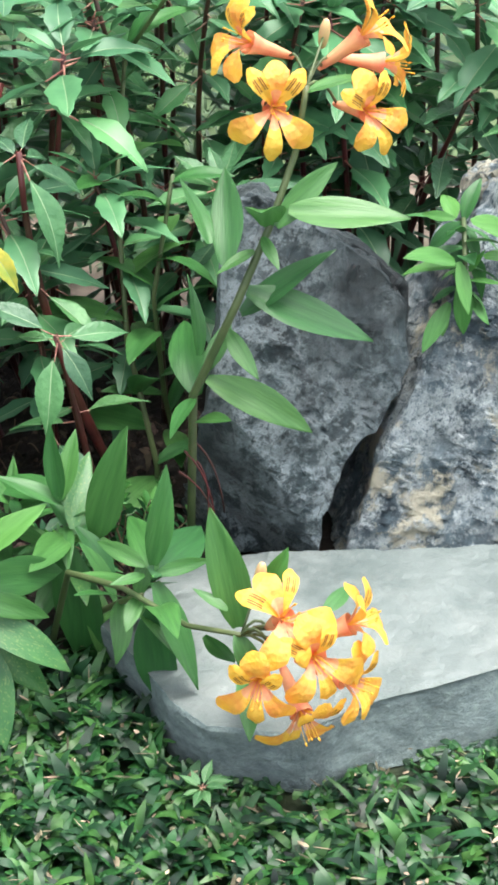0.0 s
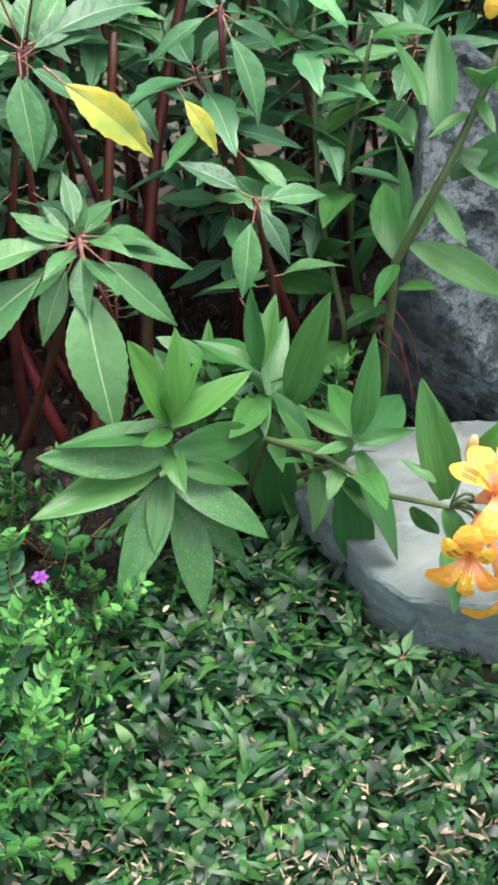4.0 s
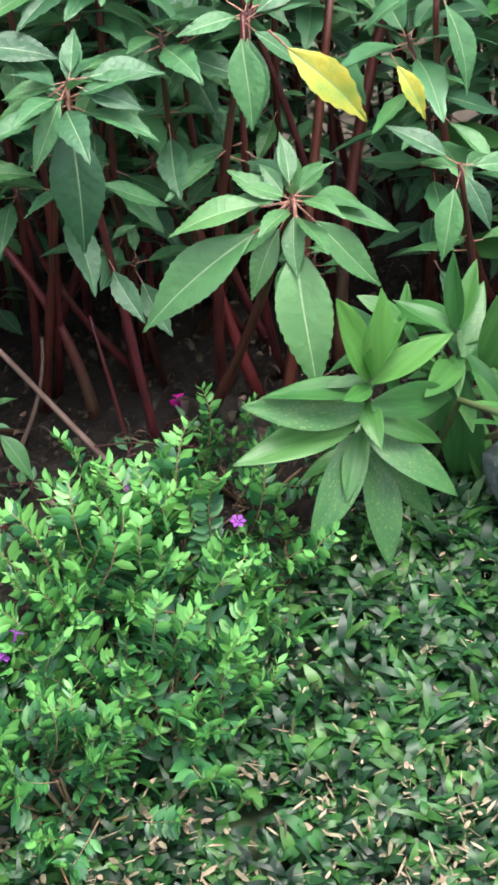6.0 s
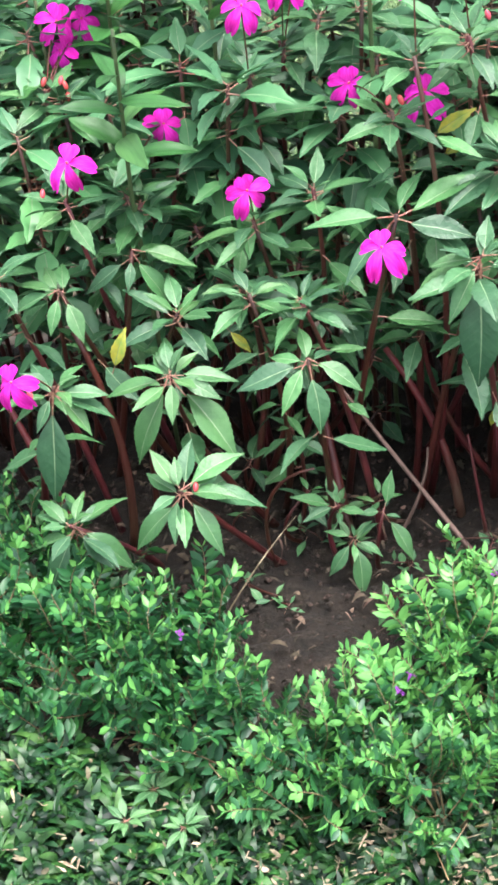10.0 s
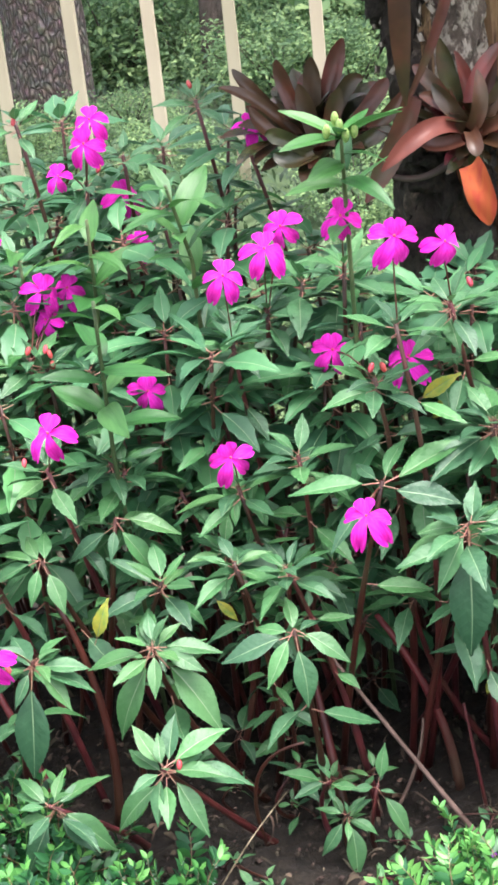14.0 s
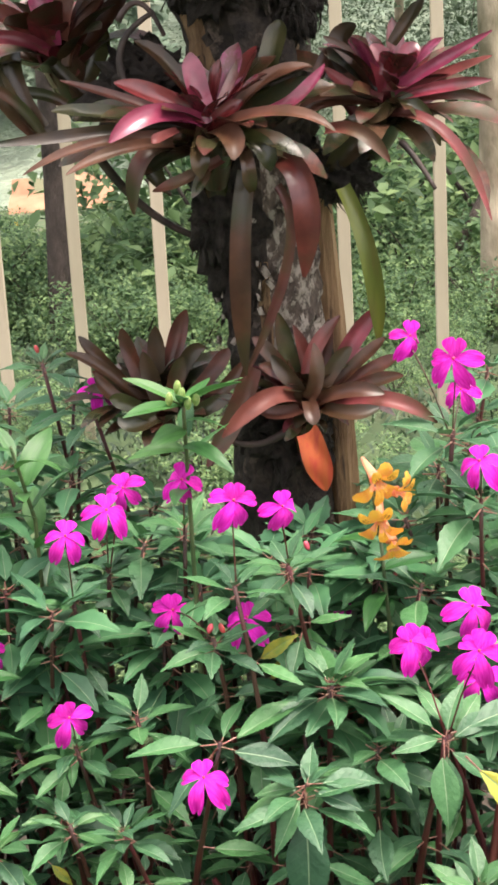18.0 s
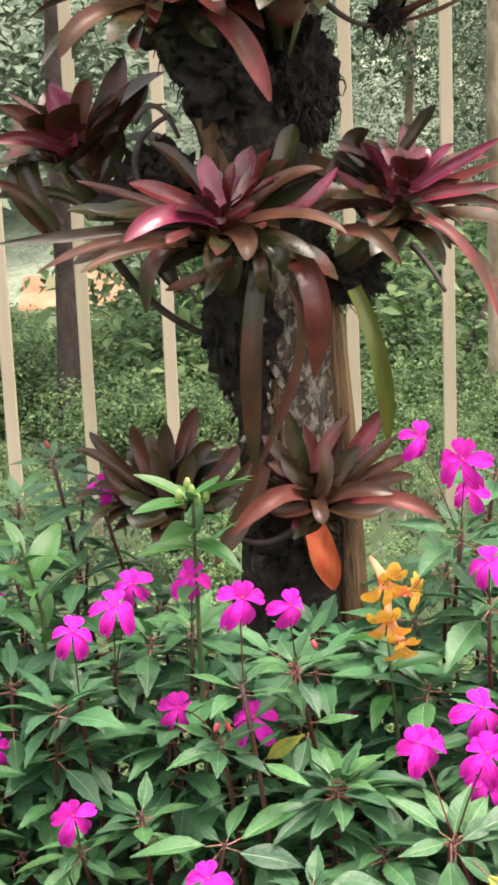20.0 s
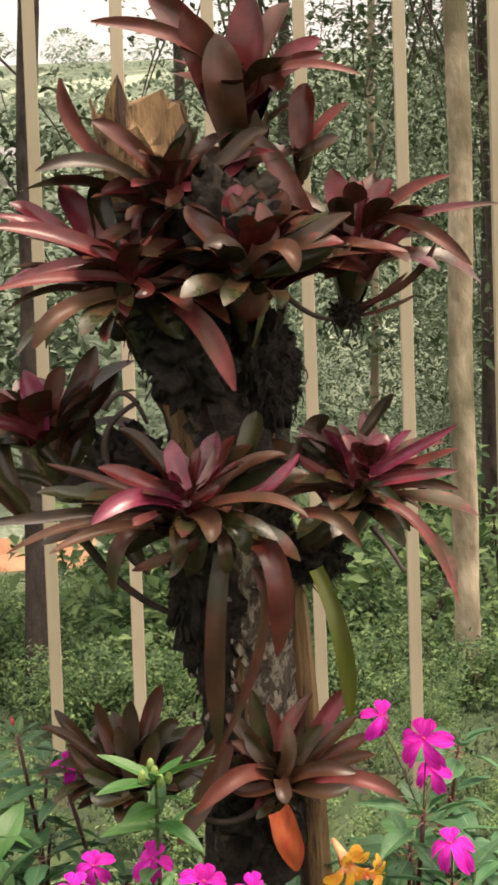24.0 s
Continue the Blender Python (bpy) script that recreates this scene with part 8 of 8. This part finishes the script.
strap(rosette, (-0.087, 1.910, 0.708), (-0.096, 1.910, 0.750), (-0.105, 1.910, 0.787), 0.023, "brown")
strap(rosette, (-0.076, 1.910, 0.707), (-0.067, 1.910, 0.748), (-0.055, 1.910, 0.778), 0.023, "brown")
strap(rosette, (-0.091, 1.900, 0.699), (-0.119, 1.880, 0.699), (-0.140, 1.880, 0.711), 0.023, "olive")
strap(rosette, (-0.059, 1.910, 0.695), (-0.025, 1.900, 0.712), (0.005, 1.900, 0.726), 0.021, "olive")
hanging_leaf((0.039, 1.840, 1.017), (0.027, 1.820, 0.910), (0.025, 1.840, 0.767), 0.028, "brown", "long brown bromeliad leaf hanging straight down")
hanging_leaf((0.082, 1.850, 1.031), (0.107, 1.810, 0.988), (0.101, 1.820, 0.890), 0.034, "wine", "glossy rosy bromeliad leaf bent downwards")
hanging_leaf((0.074, 1.850, 0.997), (0.083, 1.850, 0.909), (0.020, 1.850, 0.757), 0.014, "brown", "narrow brown bromeliad leaf hanging in a curve")
hanging_leaf((0.156, 1.900, 0.983), (0.185, 1.880, 0.892), (0.194, 1.900, 0.784), 0.024, "green", "long olive-yellow bromeliad leaf hanging down")
hanging_leaf((0.099, 1.840, 0.689), (0.108, 1.815, 0.666), (0.116, 1.810, 0.622), 0.037, "orange", "dying bright orange bromeliad leaf hanging down")
hanging_leaf((0.035, 1.860, 0.772), (0.011, 1.860, 0.711), (-0.031, 1.860, 0.645), 0.031, "brown", "broad brown bromeliad leaf folded down")
hanging_leaf((0.039, 1.830, 1.043), (0.042, 1.810, 1.021), (0.043, 1.830, 0.991), 0.018, "olive", "short olive bromeliad leaf hanging down")
stick("stolon", (-0.146, 1.900, 1.046), (-0.004, 1.970, 0.912), (-0.008, 0, -0.020), 0.006, M_STOLON, "dark woody stolon curving from the trunk", "stolon")
stick("stolon", (0.125, 1.960, 1.34), (0.209, 1.980, 1.301), (0, 0, -0.015), 0.004, M_STOLON, "dark stolon reaching to a hanging bromeliad", "stolon")
stick("stolon", (-0.092, 1.930, 1.095), (-0.062, 1.930, 1.203), (-0.03, 0, 0.01), 0.005, M_STOLON, "looped grey stolon beside the trunk", "stolon")
stick("stolon", (-0.107, 1.930, 1.194), (-0.052, 1.930, 1.174), (0, 0, 0.03), 0.004, M_STOLON, "looped grey stolon beside the trunk", "stolon")
stick("stolon", (0.229, 1.900, 1.035), (0.265, 1.860, 0.981), (0, 0, 0.004), 0.004, M_STOLON, "short dark stolon stub", "stolon")
stick("stolon", (0.075, 1.900, 0.677), (-0.023, 1.880, 0.687), (0, 0, -0.02), 0.005, M_STOLON, "dark stolon between two low bromeliads", "stolon")


# ---- beyond the fence ----
def leaf_cloud(rng, count, box, size, clump=0.0, so=None, k=0):
    """Loose folded leaves in a box, gathered in clumps."""
    so = so or Soup()
    cents = [Vector([rng.uniform(a, b) for a, b in box]) for _ in range(max(1, int(count / 40)))]
    for i in range(count):
        p = rng.choice(cents) + Vector((rng.gauss(0, clump), rng.gauss(0, clump), rng.gauss(0, clump * 0.75)))
        d = Vector((rng.uniform(-1, 1), rng.uniform(-1, 1), rng.uniform(-0.8, 0.5))).normalized()
        m = frame_to(p, d, (rng.uniform(-0.6, 0.6), rng.uniform(-0.9, 0.2), 1), size * rng.uniform(0.6, 1.3))
        so.add([m @ Vector(q) for q in ((0, 0, 0), (-0.25, 0.45, 0.10), (0, 1, -0.05), (0.25, 0.45, 0.10))], [(0, 2, 1), (0, 3, 2)], k)
    return so


CROWN = [leaf_cloud(random.Random(400 + i), 2200, ((-1.2, 1.2), (-1.2, 1.2), (-1.3, 1.0)), 0.14, 0.22).mesh("tree_crown", [M_WOODS]) for i in range(3)]


def trunk_tree(name, x, y, h, r, m, label, lean=(0, 0), seed=0):
    rng = random.Random(seed)
    z = ground_z(x, y)
    n, sides = 26, 14
    pts = [(x + lean[0] * k / n + 0.03 * lump(k * 0.3, seed, 0), y + lean[1] * k / n, z - 0.1 + h * k / n) for k in range(n + 1)]
    vs, fs = tube(pts, [r * (1.25 if k == 0 else 1.08 if k == 1 else 1 - 0.35 * k / n) for k in range(n + 1)], sides, True, rng, 0.06)
    ob = thing(name, None, label, "tree", m=Matrix.Translation((0, 0, 0)))
    under(ob, "trunk", mesh_of("tree_trunk", vs, fs, [m]))
    top = Vector(pts[-1])
    for k in range(5):
        a = 1.26 * k + seed
        q = top - Vector((0, 0, 1.6 - 0.3 * k))
        lv, lf = tube(bow(q, q + Vector((1.1 * math.cos(a), 1.1 * math.sin(a), 0.8)), (0, 0, -0.1), 6), [r * (0.4 - 0.05 * i) for i in range(7)], 7)
        under(ob, "limb", mesh_of("tree_limb", lv, lf, [m]))
    under(ob, "crown", CROWN[seed % 3], Matrix.Translation(top) @ Matrix.Rotation(seed, 4, 'Z'))
    return ob, top


pine, _ = trunk_tree("pine_tree", -1.225, 5.5, 6.0, 0.145, M_PINE, "thick pine trunk with plated grey-brown bark", (0.05, 0.1), 1)
for t in ((-0.758, 6.6, 7, 0.050, M_DARKTRUNK, (0.17, 0)), (0.985, 6.2, 7, 0.052, M_PALETRUNK, (0.02, 0)), (1.62, 9.4, 8, 0.07, M_DARKTRUNK, (0.1, 0)), (0.95, 9.6, 7, 0.028, M_PALETRUNK, (0.1, 0)),
          (1.95, 11, 8, 0.08, M_DARKTRUNK, (0, 0)), (-2.4, 12, 8, 0.09, M_DARKTRUNK, (0.1, 0)), (-0.35, 15, 8, 0.06, M_DARKTRUNK, (0.2, 0)), (2.6, 13, 9, 0.09, M_DARKTRUNK, (-0.2, 0)), (0.6, 16, 9, 0.07, M_DARKTRUNK, (0.3, 0))):
    trunk_tree("slim_tree", t[0], t[1], t[2], t[3], t[4], "slim straight forest tree trunk beyond the fence", t[5], int(t[1] * 10))
stick("fallen_branch", (1.10, 7.0, -0.3), (0.72, 6.6, -0.28), (0, 0, 0.10), 0.03, M_DARKTRUNK, "dark fallen branch propped on the meadow", "branch")
stick("fallen_branch", (1.12, 7.0, 0.25), (0.80, 6.7, -0.28), (0, 0, 0.02), 0.022, M_DARKTRUNK, "dark leaning branch by a tree", "branch")


def make_shrubs():
    variants = []
    for v in range(5):
        rng = random.Random(200 + v)
        so = leaf_cloud(rng, 2600, ((-0.6, 0.6), (-0.45, 0.45), (0.03, 0.62)), 0.058, 0.085)
        if v == 1:
            for k in range(3):
                p = Vector((rng.uniform(-0.6, 0.6), rng.uniform(-0.5, 0), rng.uniform(0.35, 0.95)))
                for j in range(6):
                    a = j * 1.05
                    d, e = Vector((math.cos(a), -0.4, math.sin(a))), Vector((-math.sin(a), 0, math.cos(a)))
                    so.add([p, p + d * 0.018 + e * 0.008, p + d * 0.03, p + d * 0.018 - e * 0.008], [(0, 1, 2, 3)], 1)
        variants.append(so.mesh("undergrowth", [M_SHRUB, M_YDOT]))
    st = Soup()
    for k in range(7):
        a = 0.9 * k
        st.add(*tube(bow((0, 0, -0.05), (0.45 * math.cos(a), 0.35 * math.sin(a), 0.6), (0, 0, 0.05), 5), [0.012, 0.011, 0.009, 0.007, 0.005, 0.003], 5, False))
    STEM = st.mesh("shrub_stem", [M_DARKTRUNK])
    rng = random.Random(9)
    for k in range(80):
        y = rng.uniform(7.2, 19)
        x = rng.uniform(-0.27, 0.27) * (y + 1.5)
        s = rng.uniform(0.8, 1.5) * (0.42 if -0.16 < x / y < -0.05 else 0.5 if x < 0 else 1)
        ob = thing("shrub", None, "leafy green undergrowth shrub with some yellow flowers" if k % 5 == 1 else "leafy green undergrowth shrub beyond the fence", "shrub", "undergrowth shrubs",
                   pose(x, y, ground_z(x, y), 0, 0, rng.uniform(-40, 40)) @ Matrix.Scale(s, 4))
        under(ob, "foliage", variants[k % 5])
        under(ob, "stem", STEM)
    for k in range(44):
        y = rng.uniform(6.7, 8.6)
        x = rng.uniform(-0.25, 0.25) * (y + 1.5)
        ob = thing("shrub", None, "leafy green undergrowth shrub with some yellow flowers" if k % 5 == 1 else "leafy green undergrowth shrub beyond the fence", "shrub", "undergrowth shrubs",
                   pose(x, y, ground_z(x, y), 0, 0, rng.uniform(-40, 40)) @ Matrix.Scale(rng.uniform(0.42, 0.72), 4))
        under(ob, "foliage", variants[k % 5])
        under(ob, "stem", STEM)
    for k in range(26):
        y = rng.uniform(5.6, 7.4)
        x = rng.uniform(-0.27, 0.24) * (y + 1.0)
        ob = thing("shrub", None, "low leafy undergrowth close behind the fence", "shrub", "undergrowth shrubs", pose(x, y, ground_z(x, y), 0, 0, rng.uniform(-40, 40)) @ Matrix.Scale(rng.uniform(0.22, 0.45), 4))
        under(ob, "foliage", variants[k % 5])
        under(ob, "stem", STEM)
    for k in range(46):
        y = rng.uniform(2.45, 5.4)
        x = rng.uniform(-0.27, 0.25) * (y + 0.5)
        ob = thing("shrub", None, "low leafy weed close behind the fence", "shrub", "undergrowth shrubs", pose(x, y, ground_z(x, y), 0, 0, rng.uniform(-40, 40)) @ Matrix.Scale(rng.uniform(0.12, 0.26), 4))
        under(ob, "foliage", variants[0 if k % 3 else 3])
        under(ob, "stem", STEM)
    # low meadow weeds
    rng = random.Random(10)
    so = Soup()
    for i in range(26000):
        y = rng.uniform(2.15, 9.0)
        x = rng.uniform(-0.30, 0.27) * (y + 0.6)
        vs, fs = blade(rng, 0, 0, rng.uniform(0.02, 0.055), rng.uniform(0.004, 0.011), rng.uniform(0.2, 1.3), rng.uniform(0, 6.28))
        g = ground_z(x, y)
        so.add([(a + x, b + y, c + g) for a, b, c in vs], fs)
    thing("meadow_grass", so.mesh("meadow_grass", [M_MGRASS]), "rough green meadow grass beyond the fence", "grass", kind="stuff")


make_shrubs()


def make_woods():
    rng = random.Random(11)
    so = Soup()
    for k in range(100):
        y = rng.uniform(12, 26)
        x = rng.uniform(-0.30, 0.30) * y
        right = x / y
        zlo = ground_z(x, y)
        if right < -0.02:
            continue
        top = 0.02 * y + 1.0 + 16 * max(0, right + 0.06) * (y / 14) + rng.uniform(0, 1.2)
        leaf_cloud(rng, 2400, ((x - 1.0, x + 1.0), (y - 0.8, y + 0.8), (zlo, zlo + max(1.2, top - zlo))), 0.05, 0.24, so)
    thing("woodland", so.mesh("woodland", [M_WOODS]), "dense green woodland foliage behind the meadow", "trees", kind="stuff")
    # hanging twigs and leaves of near trees at the upper right
    for k, (x, y, z0, z1, n) in enumerate(((0.75, 8.2, 1.5, 3.2, 900), (1.5, 8.8, 0.6, 3.2, 1300), (2.2, 10.5, 0.2, 3.6, 1300), (-2.5, 10.5, 1.3, 3.4, 1000), (0.2, 12, 1.6, 3.6, 900), (-3.6, 15, 0.6, 3.0, 800), (-1.35, 7.4, 1.0, 2.2, 1800))):
        r2 = random.Random(300 + k)
        ob = thing("tree_branches", None, "drooping leafy tree branches beyond the fence", "tree", "branches beyond the fence", pose(x, y, 0))
        under(ob, "foliage", leaf_cloud(r2, n * 2, ((-0.8, 0.8), (-0.7, 0.7), (z0, z1)), 0.065, 0.15).mesh("foliage", [M_WOODS]))
        tw = Soup()
        for j in range(16):
            a = Vector((r2.uniform(-0.2, 0.2), 0, z1 + 0.4))
            b = Vector((r2.uniform(-0.9, 0.9), r2.uniform(-0.6, 0.6), r2.uniform(z0, z1)))
            tw.add(*tube(bow(a, b, (0, 0, 0.3), 6), [0.014 - 0.002 * i for i in range(7)], 5, False))
        under(ob, "twig_spray", tw.mesh("branch_twigs", [M_DARKTRUNK]))


make_woods()


def box_mesh(name, x, y, z, m):
    bm = bmesh.new()
    bmesh.ops.create_cube(bm, size=1)
    bmesh.ops.scale(bm, vec=(x, y, z), verts=bm.verts)
    bmesh.ops.bevel(bm, geom=bm.edges[:], offset=min(x, y, z) * 0.04, segments=1, affect='EDGES')
    me = bpy.data.meshes.new(name)
    bm.to_mesh(me)
    bm.free()
    me.materials.append(m)
    return me


def house(x, y, w, h, seed, label):
    z = ground_z(x, y)
    ob = thing("house", None, label, "house", m=pose(x, y, z))
    under(ob, "wall", box_mesh("house_wall", w, w * 0.7, h, M_HOUSE), pose(0, 0, h / 2))
    vs = [(-w * 0.58, -w * 0.45, h), (w * 0.58, -w * 0.45, h), (w * 0.58, w * 0.45, h), (-w * 0.58, w * 0.45, h), (-w * 0.58, 0, h + w * 0.22), (w * 0.58, 0, h + w * 0.22)]
    under(ob, "roof", mesh_of("house_roof", vs, [(0, 1, 5, 4), (2, 3, 4, 5), (0, 4, 3), (1, 2, 5), (3, 2, 1, 0)], [M_ROOF], smooth=False))
    for i in (-1, 0, 1):
        under(ob, "window", box_mesh("house_window", w * 0.14, 0.05, h * 0.35, M_GLASS), pose(i * w * 0.28, -w * 0.35 - 0.01, h * 0.55))


house(-11.5, 88, 4.5, 2.4, 2, "distant house on the wooded hillside")
bank = Soup()
for j in range(7):
    for i in range(25):
        x = -4.3 + 0.08 * i
        bank.v.append((x, 29.5 + j * 0.25, ground_z(x, 29.5) + 0.38 * min(1, j / 4) + 0.12 * lump(x, j, 0, 1.1)))
bank.f = [(j * 25 + i, j * 25 + i + 1, (j + 1) * 25 + i + 1, (j + 1) * 25 + i) for j in range(6) for i in range(24)]
bank.i = [0] * len(bank.f)
thing("earth_bank", bank.mesh("earth_bank", [M_EARTH]), "cut bank of bare orange earth", "bank", kind="structure")


def make_hill_trees():
    """Rounded far tree crowns over the hillside."""
    rng = random.Random(15)
    so = Soup()
    for k in range(375):
        y = rng.uniform(36, 140) if k < 330 else rng.uniform(205, 238)
        x = rng.uniform(-0.27, 0.24) * y
        g = ground_z(x, y)
        r = rng.uniform(1.2, 2.6) if k < 330 else rng.uniform(1.4, 3.0)
        for j in range(210):
            a, b = rng.uniform(0, 6.28), rng.uniform(-0.3, 1)
            q = math.sqrt(max(0, 1 - b * b))
            p = Vector((x + r * q * math.cos(a), y + r * q * math.sin(a), g + r * 0.9 + r * b))
            m = frame_to(p, (math.cos(a) * q + rng.uniform(-0.5, 0.5), math.sin(a) * q, b - 0.4), (0, -0.3, 1), r * rng.uniform(0.09, 0.23))
            so.add([m @ Vector(v) for v in ((0, -0.3, 0), (-0.4, 0.2, 0.08), (0, 0.8, -0.15), (0.4, 0.2, 0.08), (0, 0.2, 0.1))], [(0, 4, 1), (0, 3, 4), (1, 4, 2), (4, 3, 2)])
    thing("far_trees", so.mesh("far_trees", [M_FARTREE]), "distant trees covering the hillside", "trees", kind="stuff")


make_hill_trees()
